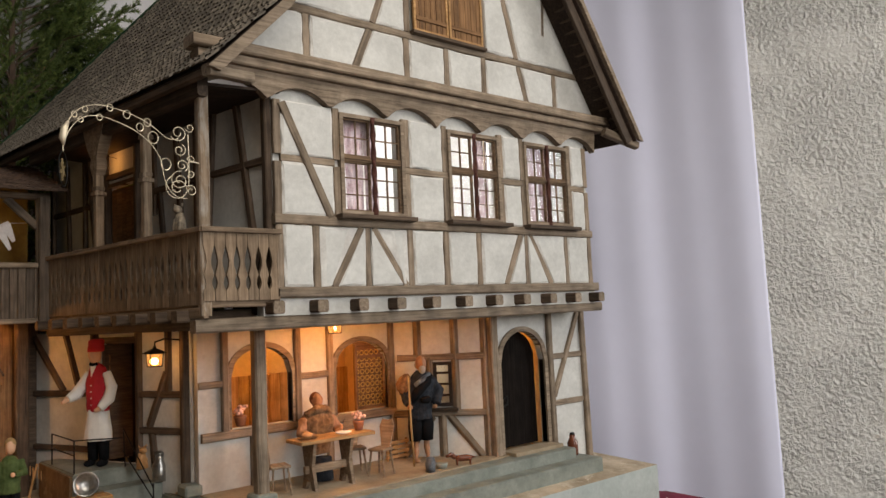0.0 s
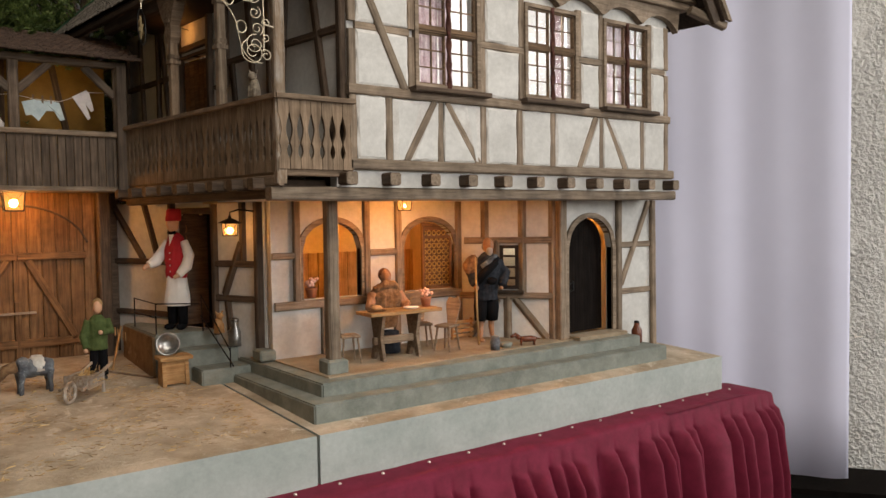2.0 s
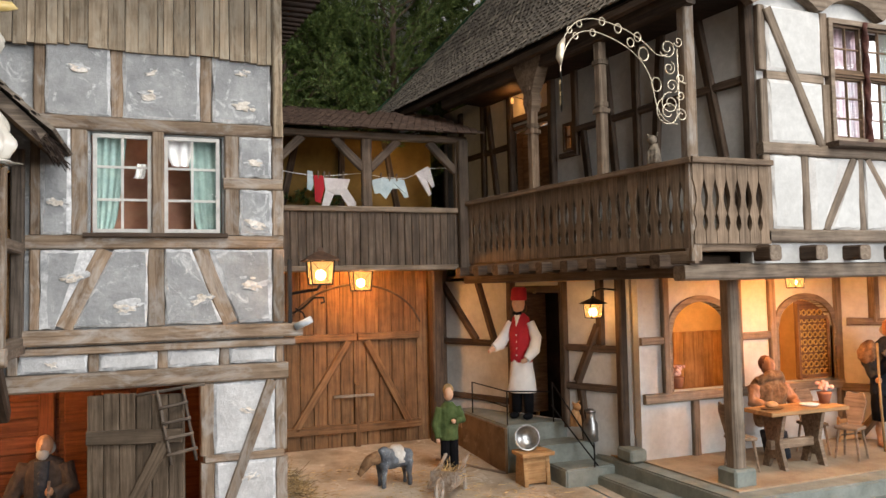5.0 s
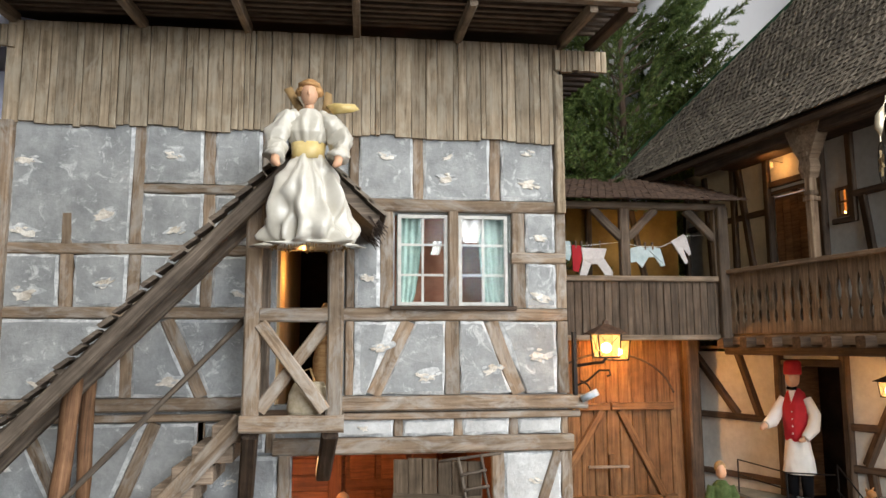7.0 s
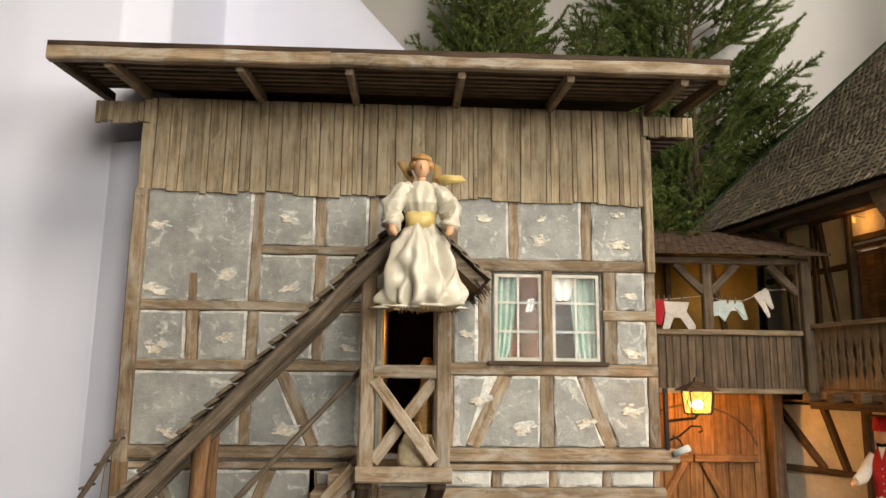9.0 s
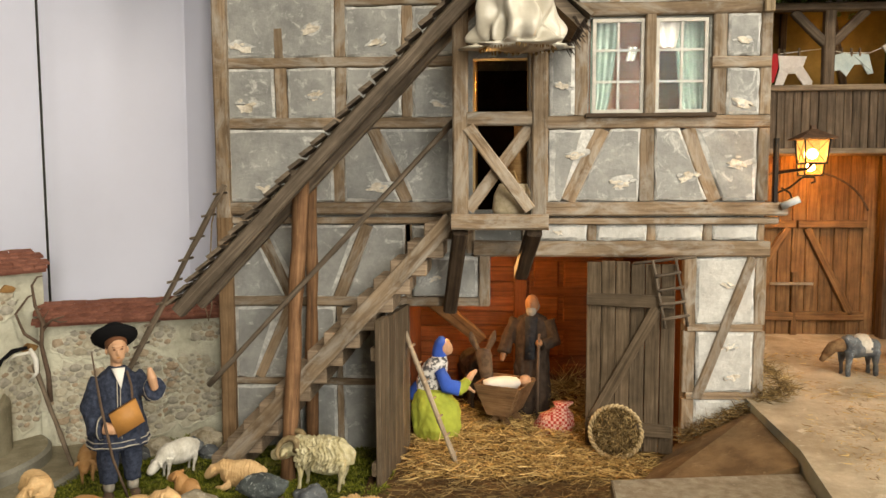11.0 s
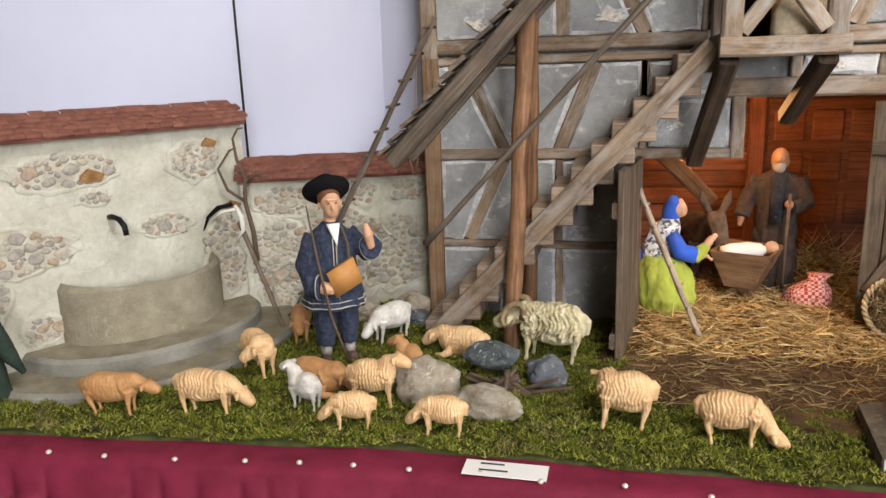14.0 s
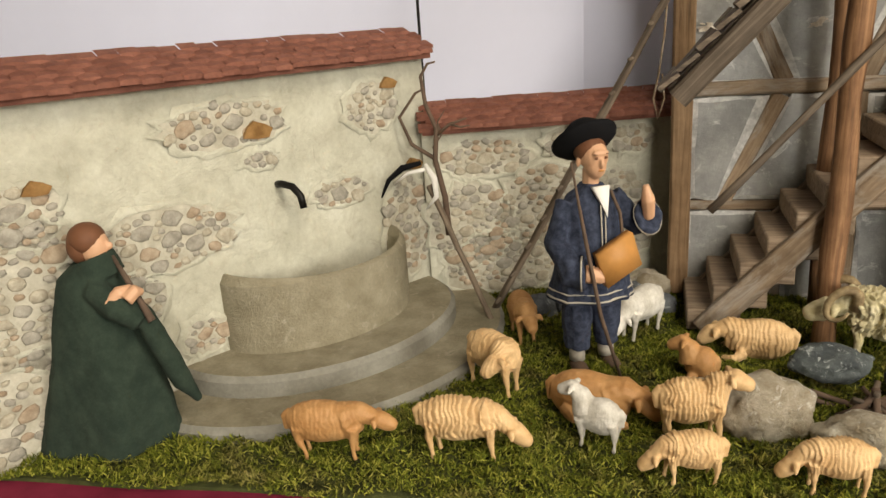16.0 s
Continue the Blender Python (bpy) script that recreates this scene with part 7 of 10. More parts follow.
# ---- twisted branch, bird and pole at the corner of the wall ----
branch = thing("dead_branch", (-1.262, 1.70, 0.9), "twisted bare branch standing at the wall's corner", "branch")
bx = lambda px, z, dy=0.0: (-1.292 + px, 1.705 + dy, z)
bm = tube(bmesh.new(), [bx(0.02, 0.93), bx(0.018, 0.98), bx(0.008, 1.03), bx(0.012, 1.07), bx(0.0, 1.10), bx(-0.004, 1.135), bx(0.006, 1.150), bx(0.016, 1.152)], [0.0046, 0.0042, 0.0036, 0.0032, 0.0028, 0.0022, 0.0016, 0.001], 8)
tube(bm, [bx(0.010, 1.03), bx(-0.022, 1.05), bx(-0.036, 1.085), bx(-0.012, 1.115), bx(0.0, 1.12)], [0.0030, 0.0026, 0.0022, 0.0018, 0.0012], 7)
tube(bm, [bx(0.010, 1.06), bx(0.030, 1.075), bx(0.052, 1.082)], [0.0026, 0.0020, 0.001], 7)
tube(bm, [bx(0.006, 1.045), bx(0.018, 1.062), bx(0.014, 1.078), bx(0.024, 1.092)], [0.0018, 0.0015, 0.0012, 0.0007], 6)
tube(bm, [bx(0.030, 1.075), bx(0.044, 1.071), bx(0.056, 1.073)], [0.002, 0.0015, 0.0008], 6)
part("stem", bm, TWIG, branch, smooth=True)
bird = thing("bird_figure", (-1.31, 1.68, 1.0), "small carved bird, dark wing and white body, on the branch", "figurine")
bm = bmesh.new()
tube(bm, [bx(-0.062, 0.985, -0.02), bx(-0.050, 1.008, -0.022), bx(-0.030, 1.024, -0.022), bx(-0.006, 1.030, -0.02)], [0.001, 0.0032, 0.0042, 0.003], 8, 0)
tube(bm, [bx(-0.042, 1.004, -0.024), bx(-0.022, 1.018, -0.025), bx(0.0, 1.022, -0.022)], [0.001, 0.0022, 0.0028], 8, 1)
tube(bm, [bx(0.0, 1.028, -0.02), bx(0.012, 1.010, -0.024), bx(0.014, 0.988, -0.026), bx(0.0, 0.972, -0.026)], [0.003, 0.0044, 0.0034, 0.001], 8, 1)
part("carving", bm, [BLACK_FELT, WHITE_CLOTH], bird, smooth=True)
stick = thing("leaning_stick", (-1.22, 1.66, 0.83), "grey stick leaning between branch and ground", "stick")
rough_pole((-1.205, 1.655, 0.822), (-1.29, 1.69, 1.0), 0.0038, BARN_DARK, stick, "shaft", 31)

# ---- moss, straw, stones ----
def strands(name, pos, vec, width, mat, label, category, bend=None):
    """Many thin blades in one mesh: a triangle or a bent pair for each."""
    n = len(pos)
    side = np.cross(vec, np.random.RandomState(3).normal(size=(n, 3)))
    side /= np.linalg.norm(side, axis=1)[:, None] + 1e-9
    side *= width[:, None]
    mid = pos + vec * 0.55 + (bend * 0.3 if bend is not None else 0)
    tip = pos + vec + (bend if bend is not None else 0)
    vs = np.stack([pos - side, pos + side, mid + side * 0.8, mid - side * 0.8, tip], 1).reshape(-1, 3)
    k = np.arange(n)[:, None] * 5
    quads = (k + np.array([[0, 1, 2, 3]])).tolist()
    tris = (k + np.array([[3, 2, 4]])).tolist()
    me = bpy.data.meshes.new("mesh")
    me.from_pydata(vs.tolist(), [], quads + tris)
    me.materials.append(mat)
    ob = new(name, me)
    return tagged(ob, label, category, kind="stuff")


def front_edge(x):
    return np.where(x > -0.9, 1.328 + 0.006 * np.sin(x * 40), 1.328 + 0.1 * (x + 0.9) + 0.006 * np.sin(x * 40))


def moss():
    r = np.random.RandomState(11)
    n = 330000
    x = r.uniform(-1.72, -0.36, n)
    y = r.uniform(1.22, 1.84, n)
    keep = y > front_edge(x)
    keep &= ~((x > -0.66) & (y > 1.475 + 0.12 * (x + 0.66) - 0.09 * np.clip(x + 0.5, 0, 1)))
    a, b = np.array(P1.o)[:2], np.array(P1.u)[:2]
    off = (x - a[0]) * P1.n.x + (y - a[1]) * P1.n.y
    keep &= off > 0.0
    uu = (x - a[0]) * b[0] + (y - a[1]) * b[1]
    keep &= ~(((uu - UC) / 0.232) ** 2 + (off / 0.208) ** 2 < 1)
    off2 = (x - P2.o.x) * P2.n.x + (y - P2.o.y) * P2.n.y
    keep &= (off2 > 0.0)
    x, y = x[keep], y[keep]
    n = len(x)
    clump = 0.5 + 0.5 * np.sin(x * 83 + 3 * np.sin(y * 61)) * np.sin(y * 97 + 2 * np.sin(x * 47))
    h = 0.0035 + 0.0065 * clump * r.uniform(0.4, 1.2, n) + 0.004 * (r.uniform(0, 1, n) > 0.985)
    sel = r.uniform(0, 1, n) < 0.45 + 0.55 * clump
    x, y, h, clump = x[sel], y[sel], h[sel], clump[sel]
    n = len(x)
    lump = 0.5 + 0.5 * np.sin(x * 41 + 2 * np.sin(y * 33)) * np.sin(y * 53 + 2 * np.sin(x * 27))
    z = 0.8175 + 0.006 * clump + 0.006 * lump * r.uniform(0.2, 1, n)
    vec = np.stack([r.normal(0, 0.75, n), r.normal(0, 0.75, n), np.ones(n)], 1)
    vec *= (h / np.linalg.norm(vec, axis=1))[:, None]
    bend = np.stack([r.normal(0, 0.002, n), r.normal(0, 0.002, n), -0.1 * h], 1)
    strands("moss_lawn", np.stack([x, y, z], 1), vec, r.uniform(0.0004, 0.0010, n), MOSS_VAR, "thick green moss with a few dry tufts", "moss", bend)


MOSS_VAR = bpy.data.materials.new("moss_blades")
MOSS_VAR.use_nodes = True
nt = MOSS_VAR.node_tree
bs = nt.nodes["Principled BSDF"]
bs.inputs["Roughness"].default_value = 0.85
bs.inputs["Specular IOR Level"].default_value = 0.2
geo = nt.nodes.new("ShaderNodeNewGeometry")
patch = noise_tex(nt, coords(nt, (1, 1, 1), False), 26, 3, 0.6)
cA = ramp(nt, geo.outputs["Random Per Island"], [(0.0, (0.040, 0.055, 0.006)), (0.6, (0.15, 0.17, 0.018)), (1.0, (0.34, 0.33, 0.06))])
cB = ramp(nt, geo.outputs["Random Per Island"], [(0.0, (0.05, 0.048, 0.010)), (0.6, (0.16, 0.15, 0.034)), (1.0, (0.29, 0.25, 0.09))])
nt.links.new(mix(nt, ramp(nt, patch, [(0.52, (0, 0, 0)), (0.68, (1, 1, 1))]), cA, cB), bs.inputs["Base Color"])
moss()

STRAW_VAR = bpy.data.materials.new("straw_stalks")
STRAW_VAR.use_nodes = True
nt = STRAW_VAR.node_tree
bs = nt.nodes["Principled BSDF"]
bs.inputs["Roughness"].default_value = 0.6
geo = nt.nodes.new("ShaderNodeNewGeometry")
nt.links.new(ramp(nt, geo.outputs["Random Per Island"], [(0.0, (0.16, 0.085, 0.028)), (0.5, (0.46, 0.285, 0.095)), (1.0, (0.76, 0.55, 0.25))]), bs.inputs["Base Color"])
HAY_VAR = bpy.data.materials.new("hay_stalks")
HAY_VAR.use_nodes = True
nt = HAY_VAR.node_tree
bs = nt.nodes["Principled BSDF"]
bs.inputs["Roughness"].default_value = 0.8
geo = nt.nodes.new("ShaderNodeNewGeometry")
nt.links.new(ramp(nt, geo.outputs["Random Per Island"], [(0.0, (0.075, 0.045, 0.018)), (0.6, (0.24, 0.155, 0.06)), (1.0, (0.46, 0.32, 0.14))]), bs.inputs["Base Color"])


def scatter(name, n, box4, zf, length, width, flat, mat, label, category, seed, keep=None):
    r = np.random.RandomState(seed)
    x, y = r.uniform(box4[0], box4[1], n), r.uniform(box4[2], box4[3], n)
    if keep is not None:
        k = keep(x, y)
        x, y = x[k], y[k]
        n = len(x)
    a = r.uniform(0, 6.283, n)
    ln = r.uniform(*length, n)
    vec = np.stack([np.cos(a), np.sin(a), r.normal(0, flat, n)], 1) * ln[:, None]
    z = zf(x, y) + r.uniform(0, 1, n) ** 2 * flat * 0.03
    vec[:, 2] = np.maximum(vec[:, 2], -0.6 * (z - zf(x, y)))
    bend = r.normal(0, 0.10, (n, 3)) * ln[:, None]
    bend[:, 2] = np.abs(bend[:, 2]) * 0.2
    strands(name, np.stack([x, y, z + 0.0008], 1), vec, r.uniform(*width, n), mat, label, category, bend)


flat0 = lambda x, y: 0.8265 + 0 * x
scatter("straw_floor_litter", 6500, (-0.66, -0.20, 1.45, 2.1), flat0, (0.012, 0.04), (0.0004, 0.0008), 0.06, HAY_VAR, "short chopped straw on the earth floor", "straw", 21, lambda x, y: y > 1.47 + 0.1 * (x + 0.66))
scatter("straw_heap", 8500, (-0.64, -0.22, 1.64, 2.05), lambda x, y: 0.828 + 0.012 * np.exp(-((x + 0.46) ** 2 + (y - 1.86) ** 2) / 0.02), (0.012, 0.055), (0.0005, 0.0010), 0.20, STRAW_VAR, "loose golden straw round the manger", "straw", 22)
scatter("straw_heap", 700, (-0.37, -0.28, 1.96, 2.08), lambda x, y: 0.828 + 0.055 * np.exp(-((x + 0.33) ** 2 + (y - 2.03) ** 2) / 0.003), (0.02, 0.06), (0.0006, 0.0011), 0.6, STRAW_VAR, "golden straw heaped in the stable corner", "straw", 23)
scatter("yard_litter", 4200, (0.0, 0.55, 1.42, 2.1), lambda x, y: G(y) + 0 * x, (0.003, 0.022), (0.0003, 0.0008), 0.02, STRAW_VAR, "scattered straw bits on the sandy yard", "straw", 24, lambda x, y: np.sin(x * 23 + 1) * np.sin(y * 17) + np.random.RandomState(5).uniform(-0.4, 0.9, len(x)) > 0.1)
scatter("corner_hay", 1700, (-0.16, 0.03, 1.768, 1.80), lambda x, y: 0.842 + 0.5 * np.clip(x + 0.16, 0, 1) + 0.016 * np.random.RandomState(8).uniform(0, 1, len(x)), (0.01, 0.03), (0.0004, 0.0008), 0.5, HAY_VAR, "dry hay tucked along the barn's foot", "hay", 25)
scatter("corner_hay", 700, (-0.01, 0.05, 1.79, 2.0), lambda x, y: G(y) + 0.05 * np.clip(1 - (x + 0.01) / 0.06, 0, 1), (0.012, 0.035), (0.0004, 0.0008), 0.5, HAY_VAR, "dry hay piled at the barn's corner", "hay", 26)


def rock(at, r, seed, mat, label, turn=0.0):
    bm = bmesh.new()
    bmesh.ops.create_icosphere(bm, subdivisions=4, radius=1.0)
    m = Matrix.Rotation(turn, 4, "Z")
    for v in bm.verts:
        p = v.co.copy()
        k = 0.92 + 0.24 * noise.noise(p * 1.3 + Vector((seed, 0, 0))) + 0.10 * noise.noise(p * 3.2 + Vector((0, seed, 0))) - 0.10 * max(0.0, 0.12 - abs(noise.noise(p * 1.7 + Vector((seed, seed, 3))))) / 0.12 + 0.02 * noise.noise(p * 11)
        q = Vector((p.x * r[0], p.y * r[1], p.z * r[2])) * k
        v.co = m @ q + Vector(at) + Vector((0, 0, r[2] * 0.72))
    return tagged(part("stone", bm, mat, smooth=True), label, "stone", "stones on the lawn")


rock((-0.915, 1.452, 0.818), (0.046, 0.032, 0.037), 1, ROCK, "large pale cracked field stone on the moss")
rock((-0.832, 1.425, 0.818), (0.048, 0.026, 0.026), 2, ROCK, "pale speckled flat stone on the moss", -0.2)
rock((-0.768, 1.525, 0.818), (0.030, 0.024, 0.026), 3, ROCK_DARK, "dark slate-grey rounded stone by the ram", 0.2)
rock((-0.845, 1.535, 0.840), (0.040, 0.022, 0.020), 4, ROCK_VEIN, "grey-green veined flat stone on smaller ones", 0.0)
rock((-0.96, 1.50, 0.815), (0.028, 0.02, 0.018), 9, ROCK, "small pale stone among the sheep")
for i, (x, y, s, mt) in enumerate(((-1.09, 1.735, 0.030, ROCK), (-1.04, 1.75, 0.026, ROCK_DARK), (-1.045, 1.735, 0.02, ROCK), (-1.12, 1.72, 0.022, ROCK_DARK), (-1.02, 1.77, 0.034, ROCK), (-1.155, 1.70, 0.024, ROCK_DARK), (-1.0, 1.735, 0.02, ROCK_DARK))):
    rock((x, y, 0.818), (s, s * 0.8, s * 0.85), 10 + i, mt, "rounded field stone heaped at the foot of the wall")
fire = thing("camp_fire", (-0.82, 1.49, 0.82), "small burnt-out fire of dark twigs among stones", "campfire")
for i in range(16):
    a = rng.uniform(0, 6.28)
    p = Vector((-0.815 + 0.03 * math.cos(a), 1.485 + 0.02 * math.sin(a), 0.823))
    q = Vector((-0.815 - rng.uniform(0, 0.03) * math.cos(a), 1.485 - rng.uniform(0, 0.03) * math.sin(a), 0.838 + rng.uniform(0, 0.016)))
    rough_pole(p, q, rng.uniform(0.0018, 0.0036), TWIG if i % 3 else BARN_DARK, fire, "twig", 400 + i, 4)
for i, (x, y, z, l) in enumerate(((-0.800, 1.500, 0.846, 0.05), (-0.822, 1.508, 0.842, -0.045), (-0.79, 1.49, 0.840, 0.06), (-0.842, 1.505, 0.838, -0.03))):
    rough_pole((x, y, 0.822), (x + l, y - 0.012, z), 0.0026, TWIG, fire, "twig", 430 + i, 4)


# ---- carved figures ----
def melted(bm, voxel, rounds):
    """The closed shapes of bm run together into one carved skin."""
    me = bpy.data.meshes.new("carving")
    bmesh.ops.recalc_face_normals(bm, faces=bm.faces[:])
    bm.to_mesh(me)
    bm.free()
    ob = bpy.data.objects.new("carving", me)
    scene.collection.objects.link(ob)
    m = ob.modifiers.new("skin", "REMESH")
    m.mode, m.voxel_size = "VOXEL", voxel
    m = ob.modifiers.new("worn", "SMOOTH")
    m.factor, m.iterations = 0.5, rounds
    out = bmesh.new()
    dg = bpy.context.evaluated_depsgraph_get()
    ev = ob.evaluated_get(dg)
    out.from_mesh(ev.to_mesh())
    ev.to_mesh_clear()
    bpy.data.objects.remove(ob)
    bpy.data.meshes.remove(me)
    return out


def sheep(at, heading, ln=0.105, hi=0.058, head="low", mat=SHEEP, label="", lying=False, ribs=1.0, fat=1.0, horns=False, shag=0.0):
    """A carved wooden sheep in one mesh; x is forward."""
    bm = bmesh.new()
    ln = ln * 0.74
    rb = hi * 0.330 * fat
    zb = hi * 0.645 if not lying else hi * 0.34
    x0, x1 = -ln * 0.50, ln * 0.33
    ph = rng.uniform(0, 6)
    loops = []
    for i in range(25):
        f = i / 24
        prof = max(0.05, math.sin(math.pi * (0.04 + 0.92 * f))) ** 0.40 * (1 + 0.05 * math.sin(f * 6.3 + 0.5))
        loops.append([(x0 + (x1 - x0) * f, rb * 0.84 * prof * math.cos(a), zb + rb * prof * math.sin(a) * (1.16 if math.sin(a) < 0 else 1.0)) for a in (2 * math.pi * q / 18 for q in range(18))])
    rings(bm, loops)
    hx = {"low": (0.47, 0.45), "mid": (0.50, 0.66), "up": (0.40, 1.10), "high": (0.40, 0.98), "back": (0.26, 0.70), "graze": (0.50, 0.22)}[head]
    hp = Vector((ln * hx[0], 0, hi * hx[1] if not lying else hi * max(0.40, hx[1] * 0.66)))
    if head == "back":
        hp.y = -rb * 1.05
    sp = Vector((ln * 0.14, 0, zb + rb * 0.12))
    tube(bm, [sp, sp.lerp(hp, 0.5) + Vector((0, 0, rb * 0.30)), hp], [rb * 0.82, rb * 0.54, rb * 0.36], 12)
    fwd = Vector((0.8, 0, -0.75 if head in ("low", "graze") else -0.35)).normalized()
    if head == "back":
        fwd = Vector((-0.25, -0.7, -0.6)).normalized()
    tube(bm, [hp - fwd * rb * 0.30, hp, hp + fwd * rb * 0.45, hp + fwd * rb * 0.80, hp + fwd * rb * 0.95], [rb * 0.25, rb * 0.45, rb * 0.40, rb * 0.31, rb * 0.18], 12)
    up_ = Vector((0, 0, 1))
    sd = fwd.cross(up_).normalized()
    for s in (-1, 1):
        e = hp + sd * s * rb * 0.32 + up_ * rb * 0.18
        tube(bm, [e - sd * s * rb * 0.1, e + sd * s * rb * 0.28 - fwd * rb * 0.1 - up_ * rb * 0.08, e + sd * s * rb * 0.48 - up_ * rb * 0.30], [rb * 0.13, rb * 0.18, rb * 0.07], 8)
    if not lying:
        for fx in (-0.37, 0.22):
            for s in (-1, 1):
                d = ln * rng.uniform(-0.06, 0.06)
                top = Vector((ln * fx, s * rb * 0.40, zb - rb * 0.2))
                back = -0.035 * ln if fx < 0 else 0.0
                tube(bm, [top, (top.x + d * 0.4 + back, top.y, zb * 0.55), (top.x + d, top.y, hi * 0.14), (top.x + d + 0.01 * ln, top.y, 0.002), (top.x + d + 0.02 * ln, top.y, 0.0)], [rb * 0.40, rb * 0.19, rb * 0.10, rb * 0.125, rb * 0.115], 10)
    else:
        for fx, s in ((-0.3, -1), (0.1, -1), (0.1, 1)):
            top = Vector((ln * fx, s * rb * 0.6, rb * 0.4))
            tube(bm, [top, top + Vector((0.12 * ln, s * rb * 0.4, -rb * 0.2)), top + Vector((0.26 * ln, s * rb * 0.1, -rb * 0.25))], [rb * 0.34, rb * 0.24, rb * 0.16], 8)
    tube(bm, [(x0 + 0.03 * ln, 0, zb + rb * 0.5), (x0 - 0.04 * ln, 0, zb + rb * 0.2), (x0 - 0.03 * ln, 0, zb - rb * 0.5)], [rb * 0.18, rb * 0.22, rb * 0.13], 8)
    bm = melted(bm, max(0.0010, hi * 0.0165), 7)
    bm.normal_update()
    moves = []
    for v in bm.verts:
        f = (v.co.x - x0) / (x1 - x0)
        a = math.atan2(v.co.z - zb, v.co.y)
        body = min(1.0, max(0.0, (f + 0.02) * 8)) * min(1.0, max(0.0, (1.12 - f) * 6)) * min(1.0, max(0.0, (v.co.z - (zb - rb * 1.0)) / (rb * 0.35)))
        saw = (f * 14 + 0.35 * math.cos(a) + 0.9 * noise.noise((f * 5, a * 1.4, ph))) % 1.0
        cut = -0.115 * ribs * rb * (1 - saw) ** 1.5
        lock = noise.noise((v.co.x * 210 + 1.2 * math.sin(v.co.z * 130), v.co.y * 170, v.co.z * 38 + ph))
        cut += shag * rb * (0.75 * (1 - 2 * abs(lock)) - 0.45 + 0.25 * noise.noise(v.co * 260))
        moves.append((v, v.normal * (cut * body + rb * 0.03 * noise.noise(v.co * 160))))
    for v, d in moves:
        v.co += d
    if horns:
        for s in (-1, 1):
            c = hp + sd * s * rb * 0.50 + up_ * rb * 0.20 - fwd * rb * 0.25
            tube(bm, [c + (fwd * math.cos(t) * -1 + up_ * math.sin(t)) * rb * (0.66 - 0.06 * t) + sd * s * rb * 0.10 * t for t in (0.45 * q - 0.6 for q in range(15))], [rb * (0.22 - 0.012 * q) for q in range(15)], 10, 1)
    ob = part("sheep_figure", bm, [mat, HORN], smooth=True)
    ob.matrix_basis = pose(at[0], at[1], 0.8225, 0, 0, heading)
    return tagged(ob, label, "figurine", "carved sheep on the lawn")


HORN = mottled("ram_horn", (0.14, 0.095, 0.05), (0.32, 0.24, 0.13), 80, 0.6, 0.3)
sheep((-1.292, 1.347), 8, 0.114, 0.058, "mid", SHEEP_TAN, "tan carved sheep standing with lowered head on moss", ribs=0.25)
sheep((-1.170, 1.367), 4, 0.118, 0.062, "low", SHEEP, "pale carved ribbed sheep walking with head forward")
sheep((-1.168, 1.496), -34, 0.106, 0.066, "back", SHEEP, "pale carved sheep turning its head aside", ribs=0.5)
sheep((-1.163, 1.624), -68, 0.098, 0.060, "mid", SHEEP_TAN, "tan carved sheep with pale face near the wall", ribs=0.4)
sheep((-1.028, 1.655), -125, 0.105, 0.062, "low", SHEEP_WHITE, "white painted sheep with lowered head behind the shepherd", ribs=0.3)
sheep((-0.907, 1.610), 176, 0.112, 0.068, "low", SHEEP, "tan carved ribbed sheep kneeling to graze", ribs=0.55, lying=True)
sheep((-0.776, 1.610), 172, 0.145, 0.088, "mid", RAM_WOOL, "shaggy cream ram with curled horns", ribs=0.0, horns=True, shag=0.30)
sheep((-1.062, 1.458), -12, 0.125, 0.058, "low", SHEEP_TAN, "smooth tan sheep lying on the moss", lying=True, ribs=0.0, fat=1.3)
sheep((-1.062, 1.402), 165, 0.066, 0.050, "up", SHEEP_WHITE, "small white lamb standing on moss", ribs=0.2)
sheep((-0.972, 1.426), 4, 0.092, 0.064, "high", SHEEP, "pale carved ribbed sheep with raised turned head")
sheep((-0.984, 1.359), 188, 0.077, 0.050, "low", SHEEP, "small pale carved sheep grazing")
sheep((-0.876, 1.364), 182, 0.080, 0.051, "low", SHEEP, "small pale carved sheep grazing before a stone")
sheep((-0.966, 1.547), 170, 0.050, 0.056, "up", SHEEP_TAN, "small tan lamb lying with raised head", lying=True, ribs=0.1)
sheep((-0.672, 1.418), 182, 0.098, 0.072, "back", SHEEP, "pale carved ribbed sheep looking back")
sheep((-0.548, 1.398), -4, 0.105, 0.064, "graze", SHEEP, "pale carved ribbed sheep grazing at the lawn's end")


